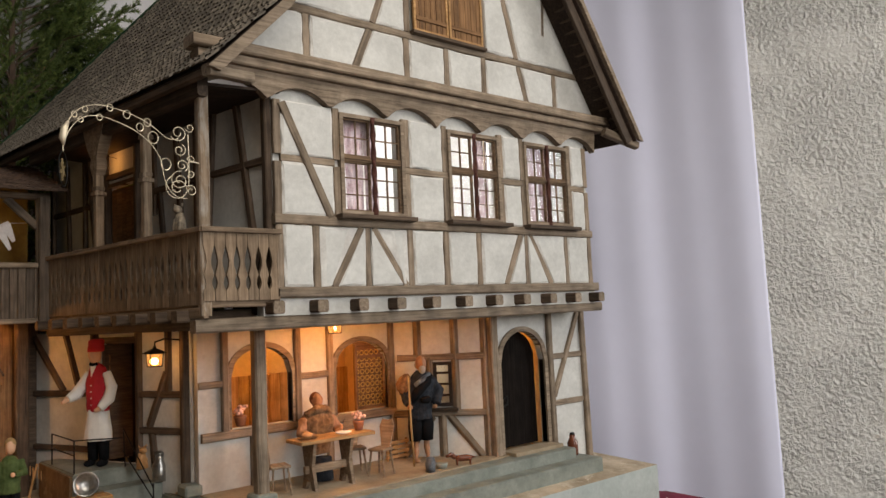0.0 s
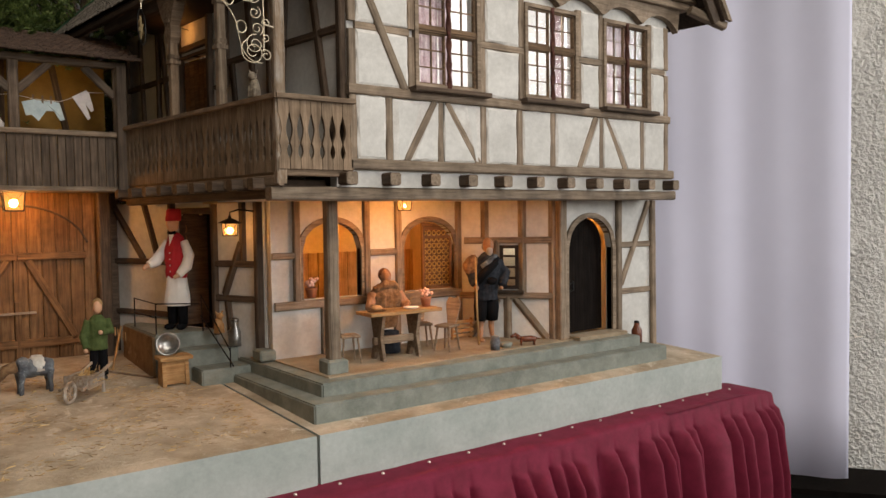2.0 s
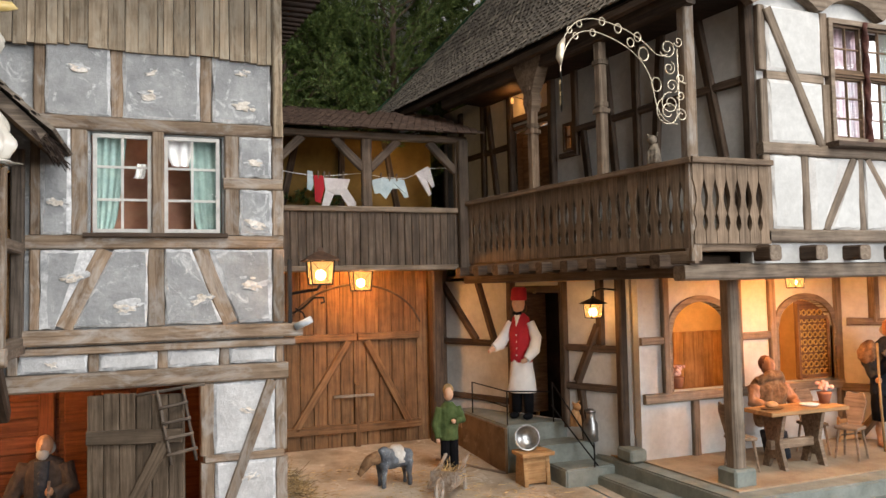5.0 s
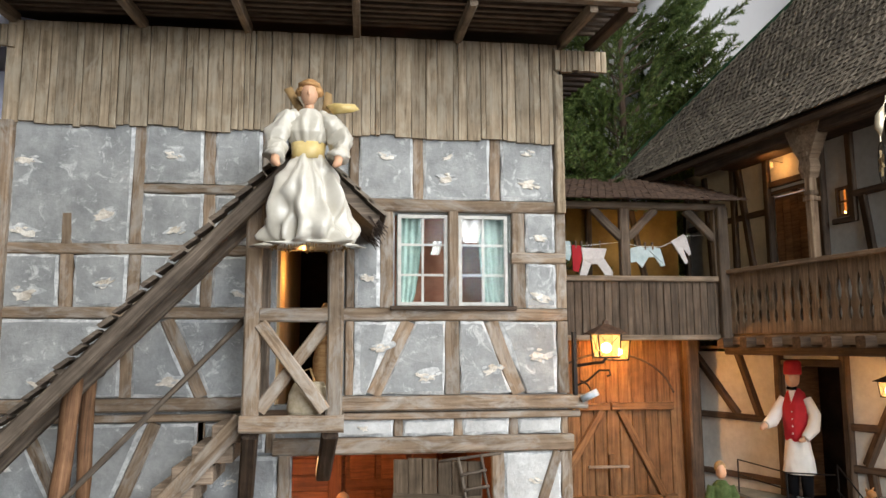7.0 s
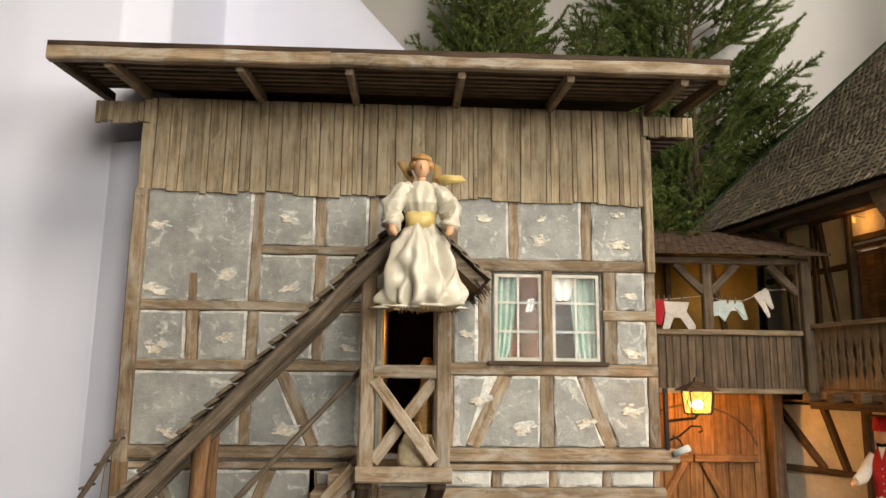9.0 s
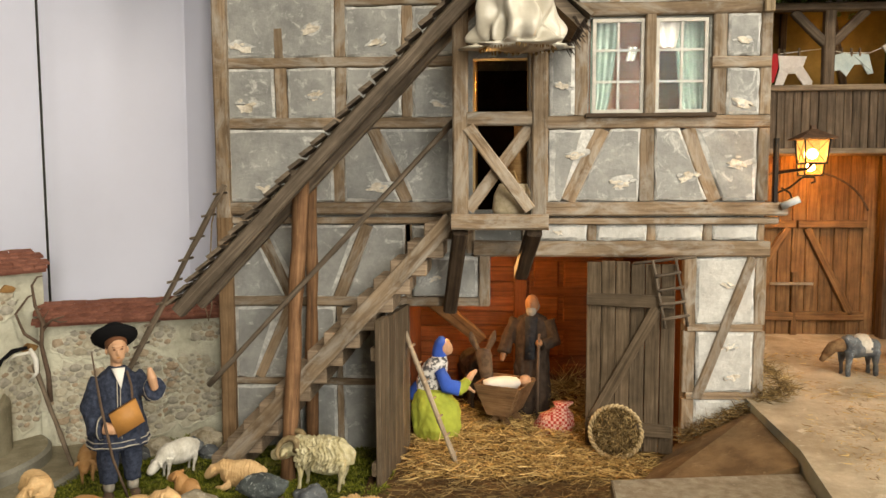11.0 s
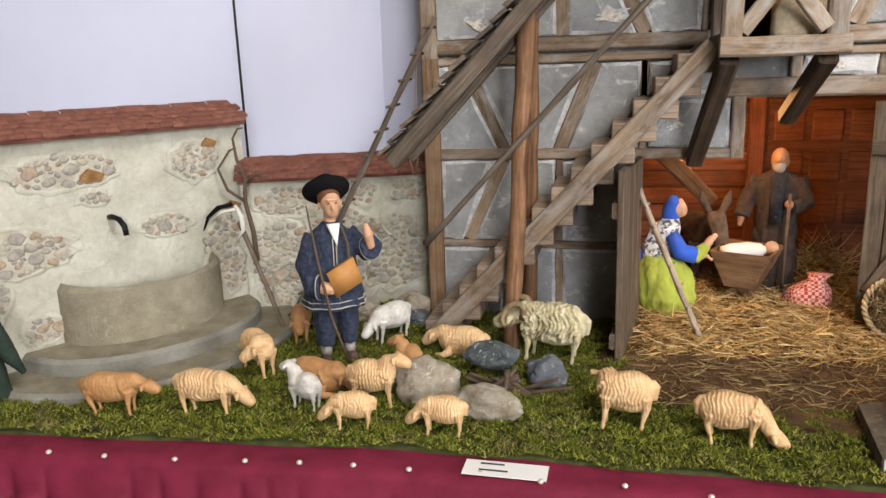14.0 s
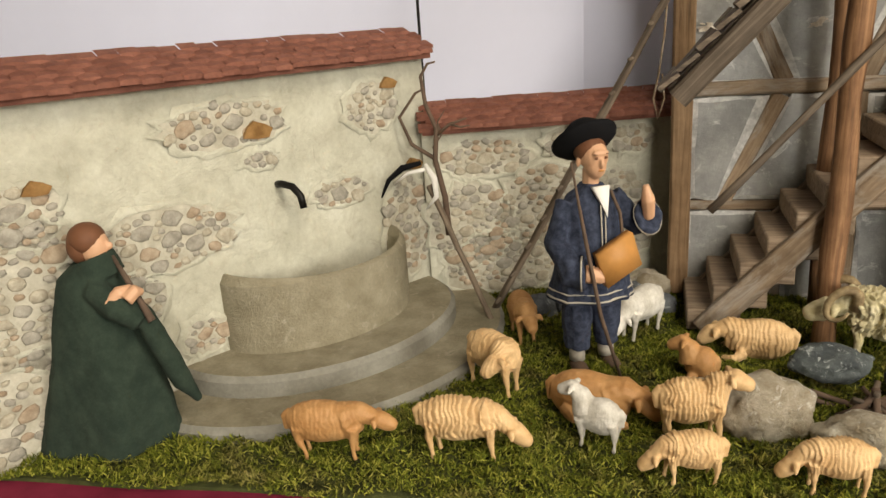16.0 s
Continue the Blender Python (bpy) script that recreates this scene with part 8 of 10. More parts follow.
# ---- carved and clothed crib figures ----
def figure(name, at, turn, build, mats, label, size=(1, 1, 1), melt=(), crease=0.0):
    """A carved figure in one mesh; the materials in melt run together, those of cloth get creases."""
    bm = bmesh.new()
    build(bm)
    for v in bm.verts:
        v.co = (v.co.x * size[0], v.co.y * size[1], v.co.z * size[2])
    for mi in melt:
        one = bm.copy()
        bmesh.ops.delete(one, geom=[f for f in one.faces if f.material_index != mi], context="FACES")
        bmesh.ops.delete(bm, geom=[f for f in bm.faces if f.material_index == mi], context="FACES")
        one = melted(one, 0.0019 if mi != 1 else 0.0012, 3)
        one.normal_update()
        if mi != 1 and crease:
            moves = [(v, v.normal * crease * (noise.noise((v.co.x * 75, v.co.y * 75, v.co.z * 38)) + 0.5 * noise.noise((v.co.x * 170, v.co.y * 170, v.co.z * 90)))) for v in one.verts]
            for v, d in moves:
                v.co += d
        for f in one.faces:
            f.material_index = mi
        me = bpy.data.meshes.new("carving")
        one.to_mesh(me)
        one.free()
        bm.from_mesh(me)
        bpy.data.meshes.remove(me)
    ob = part(name, bm, mats, smooth=True)
    ob.matrix_basis = pose(*at, 0, 0, turn)
    return tagged(ob, label, "figurine")


TRIM = plain("grey_tan_trim", (0.36, 0.33, 0.28), 0.9)


def shepherd(bm):
    for s in (-1, 1):
        tube(bm, [(s * 0.020, 0, 0.115), (s * 0.022, 0, 0.06), (s * 0.022, 0.0, 0.026)], [0.022, 0.020, 0.016], 10, 0)
        tube(bm, [(s * 0.022, 0, 0.027), (s * 0.022, 0, 0.012)], 0.011, 8, 3)
        ball(bm, (s * 0.024, -0.010, 0.006), (0.011, 0.019, 0.007), 4, 8)
    loft(bm, [(0.084, 0.058, 0.040), (0.090, 0.0585, 0.0405), (0.13, 0.047, 0.034), (0.172, 0.040, 0.029), (0.194, 0.034, 0.023), (0.208, 0.015, 0.014)], 20, 0, 0.06, 7)
    loft(bm, [(0.0885, 0.0598, 0.0418), (0.0900, 0.0598, 0.0418)], 20, 3, 0.06, 7)
    loft(bm, [(0.0965, 0.0578, 0.0402), (0.0975, 0.0578, 0.0402)], 20, 3, 0.06, 7)
    tube(bm, [(-0.004, -0.0375, 0.10), (-0.004, -0.0352, 0.15), (-0.003, -0.030, 0.19)], 0.0010, 6, 3)
    tube(bm, [(0.001, -0.0378, 0.10), (0.001, -0.0355, 0.15), (0.003, -0.030, 0.19)], 0.0010, 6, 3)
    tube(bm, [(-0.034, 0.002, 0.190), (-0.053, -0.004, 0.150), (-0.044, -0.028, 0.122), (-0.030, -0.036, 0.122)], [0.014, 0.016, 0.017, 0.018], 10, 0)
    tube(bm, [(-0.034, -0.034, 0.122), (-0.0322, -0.0352, 0.122)], 0.0186, 14, 3)
    tube(bm, [(-0.034, -0.034, 0.122), (-0.0302, -0.0366, 0.122)], 0.0178, 14, 0)
    tube(bm, [(-0.030, -0.037, 0.122), (-0.012, -0.045, 0.120), (0.004, -0.048, 0.118)], [0.010, 0.009, 0.004], 8, 1)
    tube(bm, [(0.032, 0.002, 0.190), (0.058, -0.010, 0.163), (0.064, -0.032, 0.172)], [0.014, 0.016, 0.020], 10, 0)
    tube(bm, [(0.064, -0.0305, 0.171), (0.064, -0.0318, 0.1717)], 0.0206, 14, 3)
    tube(bm, [(0.064, -0.0305, 0.171), (0.064, -0.0338, 0.1729)], 0.0198, 14, 0)
    tube(bm, [(0.064, -0.033, 0.172), (0.058, -0.040, 0.192), (0.054, -0.040, 0.207)], [0.008, 0.009, 0.004], 8, 1)
    tube(bm, [(0, 0, 0.20), (0, -0.002, 0.222)], 0.011, 8, 1)
    ball(bm, (0.002, -0.006, 0.236), (0.0178, 0.0180, 0.0168), 1, 18)
    ball(bm, (0.002, -0.009, 0.2275), (0.0140, 0.0145, 0.0145), 1, 16)
    for s in (-1, 1):
        ball(bm, (0.002 + s * 0.019, 0.0, 0.231), (0.003, 0.004, 0.006), 1, 8)
    ball(bm, (0.002, -0.0245, 0.231), (0.0032, 0.0045, 0.0055), 1, 10)
    ball(bm, (0.002, -0.0225, 0.2415), (0.012, 0.003, 0.003), 1, 10)
    for e in (-1, 1):
        ball(bm, (0.002 + e * 0.0065, -0.0232, 0.2365), (0.0026, 0.0016, 0.0013), 5, 8)
        ball(bm, (0.002 + e * 0.0068, -0.0228, 0.2405), (0.0040, 0.0018, 0.0008), 5, 8)
    ball(bm, (0.002, -0.0232, 0.2235), (0.0042, 0.0016, 0.0010), 2, 8)
    ball(bm, (0.001, 0.003, 0.2415), (0.0205, 0.0222, 0.0165), 5, 18)
    m = Matrix.Translation((0, 0.010, 0.244)) @ Matrix.Rotation(radians(-34), 4, "X")
    rr = [[m @ Vector((r * math.cos(a), r * 0.95 * math.sin(a), h)) for a in (2 * math.pi * q / 22 for q in range(22))] for r, h in ((0.010, -0.004), (0.030, -0.002), (0.042, 0.006), (0.043, 0.010), (0.034, 0.006), (0.027, 0.008), (0.025, 0.020), (0.016, 0.026), (0.002, 0.027))]
    rings(bm, rr, 6)
    rings(bm, [[(-0.012, -0.020, 0.208), (0.014, -0.020, 0.208), (0.004, -0.0335, 0.178)], [(-0.010, -0.026, 0.208), (0.012, -0.026, 0.208), (0.003, -0.0365, 0.178)]], 7)
    mb = Matrix.Translation((0.010, -0.047, 0.136)) @ Matrix.Rotation(radians(-22), 4, "Y")
    rings(bm, [[mb @ Vector((x, y, z)) for x, z in ((-0.026, -0.019), (0.026, -0.019), (0.026, 0.019), (-0.026, 0.019))] for y in (-0.007, 0.007)], 2)
    tube(bm, [(0.022, -0.040, 0.155), (0.022, -0.034, 0.18), (0.016, -0.022, 0.202)], 0.0022, 6, 8)
    tube(bm, [(-0.045, -0.032, 0.238), (-0.034, -0.046, 0.16), (-0.018, -0.054, 0.08), (0.012, -0.058, 0.0)], [0.0012, 0.0026, 0.0026, 0.0022], 7, 8)


figure("shepherd_figure", (-1.077, 1.562, 0.823), 32, shepherd, [DENIM, SKIN, LEATHER, TRIM, TWIG, HAIR, BLACK_FELT, WHITE_CLOTH, TWIG], "shepherd figure in blue linen suit and black hat with orange bag", (0.79, 0.9, 1), (0, 1), 0.0022)


def piper(bm):
    seg = 28
    loops = []
    for z, rx_, ry_, cx, cy in ((0.0, 0.082, 0.055, 0.0, 0.0), (0.05, 0.072, 0.050, 0.002, 0.0), (0.11, 0.056, 0.043, 0.002, 0.0), (0.165, 0.044, 0.037, 0.0, 0.0), (0.195, 0.034, 0.031, -0.002, 0.0), (0.208, 0.022, 0.022, 0.002, 0.0)):
        w = 0.10 * (1 - z / 0.21)
        loops.append([(cx + 0.09 * z + rx_ * math.cos(a) * (1 + w * math.sin(5 * a + 0.8)), cy + ry_ * math.sin(a) * (1 + w * math.sin(5 * a + 0.8)), z) for a in (2 * math.pi * i / seg for i in range(seg))])
    rings(bm, loops, 0)
    n0 = len(bm.verts)
    tube(bm, [(0.010, -0.022, 0.186), (0.040, -0.030, 0.168), (0.060, -0.026, 0.148)], [0.014, 0.016, 0.010], 12, 0)
    tube(bm, [(0.042, -0.018, 0.172), (0.060, -0.012, 0.150), (0.072, -0.010, 0.110), (0.088, -0.006, 0.070), (0.100, 0.0, 0.045)], [0.012, 0.012, 0.013, 0.012, 0.004], 12, 0)
    rings(bm, [[(0.004 + r * math.cos(a), r * 0.9 * math.sin(a), z + 0.006 * math.cos(a)) for a in (2 * math.pi * i / 16 for i in range(16))] for r, z in ((0.034, 0.192), (0.029, 0.206), (0.023, 0.216), (0.018, 0.212))], 0)
    ball(bm, (0.010, 0, 0.226), (0.0165, 0.0155, 0.0205), 1, 16)
    ball(bm, (0.003, 0, 0.2345), (0.0205, 0.0195, 0.0175), 2, 18)
    ball(bm, (-0.005, 0, 0.227), (0.0150, 0.0175, 0.020), 2, 16)
    ball(bm, (0.0275, 0, 0.226), (0.0045, 0.0035, 0.0045), 1, 8)
    tube(bm, [(0.030, -0.002, 0.215), (0.045, -0.012, 0.196), (0.064, -0.022, 0.168), (0.074, -0.026, 0.150)], [0.0020, 0.0030, 0.0034, 0.0046], 8, 3)
    tube(bm, [(0.034, -0.036, 0.172), (0.046, -0.030, 0.184), (0.056, -0.022, 0.186)], [0.0085, 0.0075, 0.004], 8, 1)
    tube(bm, [(0.054, -0.034, 0.176), (0.062, -0.026, 0.184), (0.066, -0.020, 0.180)], [0.0075, 0.0075, 0.004], 8, 1)
    bm.verts.ensure_lookup_table()
    for v in list(bm.verts)[n0:]:
        v.co.x += 0.019


figure("piper_figure", (-1.533, 1.338, 0.823), 12, piper, [GREEN_FELT, SKIN, HAIR, TWIG], "kneeling piper figure in dark green hooded cloak with flute", (0.82, 0.85, 0.885), (0, 1), 0.0012)


def crumpled(bm, rows, seg, mi, amp, folds, seed, fine=0.35):
    """Cloth between ellipses (z, rx, ry, cx, cy): deep folds that wander and small creases."""
    n = len(rows)
    steps = 8
    loops = []
    for k in range((n - 1) * steps + 1):
        q = min(k // steps, n - 2)
        f = k / steps - q
        z, ax, ay, cx, cy = (a + (b - a) * f for a, b in zip(rows[q], rows[q + 1]))
        g = k / ((n - 1) * steps)
        lp = []
        for i in range(seg):
            a = 2 * math.pi * i / seg
            w = noise.noise((math.cos(a) * folds * 0.42, math.sin(a) * folds * 0.42, g * 1.6 + seed)) + fine * noise.noise((math.cos(a) * folds * 1.2, math.sin(a) * folds * 1.2, g * 5 + seed))
            w = 1 + amp * w * (1.25 - 0.6 * g)
            lp.append((cx + ax * w * math.cos(a), cy + ay * w * math.sin(a), z))
        loops.append(lp)
    rings(bm, loops, mi)


YELLOW_SATIN = mottled("yellow_satin", (0.50, 0.36, 0.12), (0.68, 0.53, 0.24), 40, 0.35, 0.3, 3, 0.002, None, 0.5)


def angel(bm):
    crumpled(bm, [(-0.004, 0.061, 0.042, 0.006, 0), (0.004, 0.061, 0.043, 0.006, 0), (0.05, 0.054, 0.040, 0.004, 0), (0.095, 0.042, 0.033, 0.002, 0), (0.128, 0.021, 0.018, 0, 0)], 150, 0, 0.34, 2.6, 2.7, 1.5)
    for k in range(110):
        a = 2 * math.pi * k / 110
        w = 1 + 0.05 * math.sin(7 * a)
        p = Vector((0.006 + 0.053 * w * math.cos(a), 0.036 * w * math.sin(a), 0.001))
        tube(bm, [p, p + Vector((0.002 * math.sin(k * 2.1), 0.001, -0.008 - 0.002 * math.sin(k * 5.7)))], [0.0016, 0.0008], 4, 3)
    loft(bm, [(0.122, 0.0245, 0.0205), (0.130, 0.0235, 0.0195), (0.146, 0.0255, 0.0215)], 20, 2, 0.03, 5)
    crumpled(bm, [(0.144, 0.024, 0.020, 0, 0), (0.160, 0.034, 0.024, 0, -0.002), (0.180, 0.032, 0.021, 0, 0), (0.197, 0.012, 0.011, 0, 0)], 60, 0, 0.18, 8, 4.0)
    for s in (-1, 1):
        path = [(s * 0.014, 0, 0.186), (s * 0.031, -0.004, 0.176), (s * 0.042, -0.009, 0.158), (s * 0.047, -0.016, 0.141), (s * 0.046, -0.026, 0.126), (s * 0.044, -0.032, 0.118)]
        rad = [0.011, 0.0165, 0.0185, 0.0165, 0.0135, 0.0145]
        n0 = len(bm.verts)
        pts, rr = [], []
        for k in range(26):
            q = min(k // 5, 4)
            f = k / 5 - q
            pts.append(Vector(path[q]).lerp(Vector(path[q + 1]), f))
            rr.append((rad[q] + (rad[q + 1] - rad[q]) * f) * (1 + 0.04 * math.sin(k * 2.3)))
        tube(bm, pts, rr, 30, 0)
        bm.verts.ensure_lookup_table()
        for v in list(bm.verts)[n0:]:
            p = v.co.copy()
            v.co += Vector((noise.noise(p * 55), noise.noise(p * 55 + Vector((9, 0, 0))), noise.noise(p * 55 + Vector((0, 9, 0))))) * 0.0075
            v.co += Vector((noise.noise(p * 150), noise.noise(p * 150 + Vector((9, 0, 0))), 0)) * 0.0022
        tube(bm, [(s * 0.044, -0.030, 0.120), (s * 0.043, -0.040, 0.110), (s * 0.038, -0.046, 0.104)], [0.0065, 0.0065, 0.003], 8, 1)
    tube(bm, [(0, 0, 0.195), (0, -0.002, 0.208)], 0.007, 10, 1)
    ball(bm, (0, -0.004, 0.220), (0.0125, 0.0145, 0.0175), 1, 14)
    ball(bm, (0, -0.0185, 0.218), (0.0022, 0.0035, 0.004), 1, 8)
    ball(bm, (0, 0.003, 0.2290), (0.0178, 0.0165, 0.0160), 4, 14)
    for k in range(16):
        a = 2 * math.pi * k / 16
        ball(bm, (0.0150 * math.cos(a), 0.002 + 0.015 * math.sin(a) * (1.0 if math.sin(a) > 0 else 0.75), 0.224 + 0.006 * math.sin(3 * a) + 0.006 * (math.sin(a) < 0)), 0.0058, 4, 8)
    tube(bm, [(-0.014, -0.008, 0.233), (0.0, -0.0165, 0.2335), (0.014, -0.008, 0.233)], 0.0035, 8, 4)
    rings(bm, [[(0.024, 0.020, 0.212), (0.036, 0.022, 0.217), (0.066, 0.024, 0.217), (0.073, 0.024, 0.209), (0.062, 0.024, 0.205), (0.034, 0.022, 0.200)], [(0.024, 0.024, 0.212), (0.036, 0.026, 0.217), (0.066, 0.028, 0.217), (0.073, 0.028, 0.209), (0.062, 0.028, 0.205), (0.034, 0.026, 0.200)]], 2)
    rings(bm, [[(0.016, 0.024, 0.198), (0.022, 0.026, 0.236), (0.032, 0.026, 0.232), (0.034, 0.024, 0.205)], [(0.016, 0.028, 0.198), (0.022, 0.030, 0.236), (0.032, 0.030, 0.232), (0.034, 0.028, 0.205)]], 3)
    rings(bm, [[(-0.018, 0.020, 0.200), (-0.040, 0.028, 0.238), (-0.028, 0.028, 0.242), (-0.01, 0.022, 0.21)], [(-0.018, 0.024, 0.20), (-0.040, 0.032, 0.238), (-0.028, 0.032, 0.242), (-0.01, 0.026, 0.21)]], 3)


figure("angel_figure", (-0.468, 1.560, 1.506), 0, angel, [SATIN, SKIN, YELLOW_SATIN, WICKER, PINE], "angel figure in ivory satin gown with gold sash and wings")


SPECKLED = mottled("speckled_shawl", (0.10, 0.10, 0.11), (0.74, 0.72, 0.70), 130, 0.9, 0.5, 4, 0.001, None, 0.3, (0.44, 0.52))


def mary(bm):
    crumpled(bm, [(0.0, 0.046, 0.044, 0.004, -0.02), (0.03, 0.056, 0.050, 0.002, -0.02), (0.070, 0.052, 0.044, -0.002, -0.012), (0.10, 0.032, 0.030, -0.010, 0.0)], 40, 0, 0.12, 6, 3.0)
    crumpled(bm, [(0.085, 0.036, 0.032, -0.014, 0.01), (0.12, 0.034, 0.028, -0.012, 0.012), (0.150, 0.028, 0.025, -0.002, 0.012), (0.166, 0.016, 0.016, 0.006, 0.012)], 36, 2, 0.12, 8, 5.0)
    crumpled(bm, [(0.076, 0.046, 0.034, -0.022, 0.02), (0.09, 0.043, 0.033, -0.022, 0.02), (0.108, 0.034, 0.029, -0.018, 0.018)], 30, 1, 0.12, 6, 7.0)
    tube(bm, [(0.008, -0.014, 0.140), (0.024, -0.028, 0.112), (0.052, -0.026, 0.106)], [0.013, 0.017, 0.015], 12, 1)
    tube(bm, [(0.046, -0.026, 0.106), (0.060, -0.022, 0.112), (0.070, -0.020, 0.124)], [0.014, 0.012, 0.010], 10, 0)
    tube(bm, [(0.068, -0.020, 0.122), (0.080, -0.014, 0.136), (0.090, -0.012, 0.142)], [0.006, 0.006, 0.003], 8, 3)
    tube(bm, [(0.060, -0.010, 0.108), (0.076, -0.004, 0.100), (0.084, 0.0, 0.092)], [0.007, 0.006, 0.003], 8, 3)
    ball(bm, (0.020, 0.010, 0.183), (0.0145, 0.015, 0.018), 3, 12)
    crumpled(bm, [(0.166, 0.0175, 0.0175, 0.006, 0.014), (0.180, 0.0180, 0.0175, 0.008, 0.013), (0.196, 0.0145, 0.015, 0.010, 0.012), (0.206, 0.006, 0.007, 0.010, 0.012)], 24, 1, 0.06, 6, 9.0)


figure("mary_figure", (-0.602, 1.862, 0.826), 0, mary, [LIME_CLOTH, BLUE_CLOTH, SPECKLED, SKIN], "kneeling mother figure in blue hood, white blouse and lime skirt", (0.86, 0.86, 0.93), (0, 3), 0.003)


GREY_HAIR = plain("grey_hair", (0.30, 0.28, 0.25), 0.8, vary=0.2)


def joseph(bm):
    loft(bm, [(0.0, 0.040, 0.030), (0.06, 0.040, 0.030), (0.13, 0.036, 0.027), (0.185, 0.040, 0.026), (0.212, 0.030, 0.020), (0.220, 0.012, 0.012)], 18, 0, 0.04, 6)
    rings(bm, [[(-0.012, -0.022, 0.215), (0.016, -0.022, 0.215), (0.012, -0.030, 0.13), (-0.010, -0.030, 0.13)], [(-0.010, -0.027, 0.215), (0.014, -0.027, 0.215), (0.010, -0.035, 0.13), (-0.008, -0.035, 0.13)]], 2)
    for k in range(4):
        ball(bm, (0.001, -0.036 + 0.0015 * k, 0.142 + 0.018 * k), 0.0025, 4, 6)
    tube(bm, [(-0.034, 0, 0.205), (-0.052, -0.008, 0.165), (-0.058, -0.024, 0.138)], [0.015, 0.015, 0.014], 10, 0)
    tube(bm, [(-0.058, -0.024, 0.138), (-0.060, -0.030, 0.122)], [0.007, 0.004], 8, 1)
    tube(bm, [(0.034, 0, 0.205), (0.050, -0.010, 0.165), (0.026, -0.036, 0.160)], [0.015, 0.015, 0.012], 10, 0)
    ball(bm, (0.022, -0.040, 0.166), 0.008, 1, 8)
    tube(bm, [(0.023, -0.044, 0.185), (0.021, -0.046, 0.10), (0.020, -0.048, 0.0)], 0.003, 7, 3)
    ball(bm, (0, -0.006, 0.239), (0.0150, 0.0165, 0.0195), 1, 14)
    ball(bm, (0, -0.0225, 0.238), (0.003, 0.004, 0.005), 1, 8)
    ball(bm, (0, -0.015, 0.226), (0.0115, 0.0105, 0.0115), 5, 10)
    ball(bm, (0, 0.004, 0.233), (0.0158, 0.0135, 0.013), 5, 12)


figure("joseph_figure", (-0.412, 1.985, 0.826), -14, joseph, [BROWN_CLOTH, SKIN_DARK, GREY_CLOTH, TWIG, INK, GREY_HAIR], "old bearded father figure in brown coat with staff", (0.95, 1, 1), (0, 1), 0.003)


def innkeeper(bm):
    for s in (-1, 1):
        tube(bm, [(s * 0.014, 0, 0.10), (s * 0.016, 0, 0.05), (s * 0.017, 0, 0.012)], [0.016, 0.0145, 0.012], 10, 4)
        ball(bm, (s * 0.019, -0.010, 0.007), (0.010, 0.021, 0.008), 4, 8)
    crumpled(bm, [(0.058, 0.037, 0.028, 0, 0), (0.09, 0.033, 0.027, 0, 0), (0.135, 0.027, 0.023, 0, 0)], 40, 1, 0.10, 7, 2.0)
    loft(bm, [(0.124, 0.028, 0.024), (0.138, 0.030, 0.026), (0.170, 0.032, 0.027), (0.200, 0.031, 0.024), (0.224, 0.022, 0.017), (0.236, 0.011, 0.011)], 18, 0)
    for k in range(4):
        ball(bm, (0, -0.0268, 0.142 + 0.015 * k), 0.0022, 1, 6)
    rings(bm, [[(-0.009, -0.016, 0.232), (0.009, -0.016, 0.232), (0.0, -0.0262, 0.204)], [(-0.008, -0.020, 0.232), (0.008, -0.020, 0.232), (0.0, -0.0278, 0.204)]], 1)
    tube(bm, [(-0.026, 0, 0.214), (-0.040, -0.008, 0.186), (-0.048, -0.024, 0.166), (-0.056, -0.044, 0.158)], [0.011, 0.0145, 0.015, 0.010], 12, 1)
    tube(bm, [(-0.056, -0.044, 0.158), (-0.062, -0.058, 0.150)], [0.0075, 0.004], 8, 2)
    tube(bm, [(0.026, 0, 0.214), (0.043, -0.002, 0.180), (0.042, -0.012, 0.155), (0.028, -0.028, 0.134)], [0.011, 0.0145, 0.015, 0.010], 12, 1)
    tube(bm, [(0.028, -0.028, 0.134), (0.016, -0.034, 0.128)], [0.0075, 0.004], 8, 2)
    tube(bm, [(-0.011, -0.016, 0.236), (0.0, -0.019, 0.234), (0.011, -0.016, 0.236)], 0.0038, 6, 4)
    ball(bm, (0, -0.010, 0.256), (0.0160, 0.0175, 0.0205), 2, 14)
    ball(bm, (0, -0.0265, 0.255), (0.0030, 0.0040, 0.0045), 2, 8)
    loft(bm, [(0.264, 0.0195, 0.0200, 0, -0.008), (0.270, 0.0205, 0.021, 0, -0.007), (0.290, 0.0190, 0.0195, 0, -0.005), (0.294, 0.013, 0.013, 0, -0.004)], 16, 3)


figure("innkeeper_figure", (0.541, 2.000, 1.034), -52, innkeeper, [RED_CLOTH, WHITE_CLOTH, SKIN, RED_CLOTH, BLACK_FELT], "innkeeper figure with red waistcoat, red cap and white apron", (0.88, 0.92, 1), (0, 1, 2), 0.002)


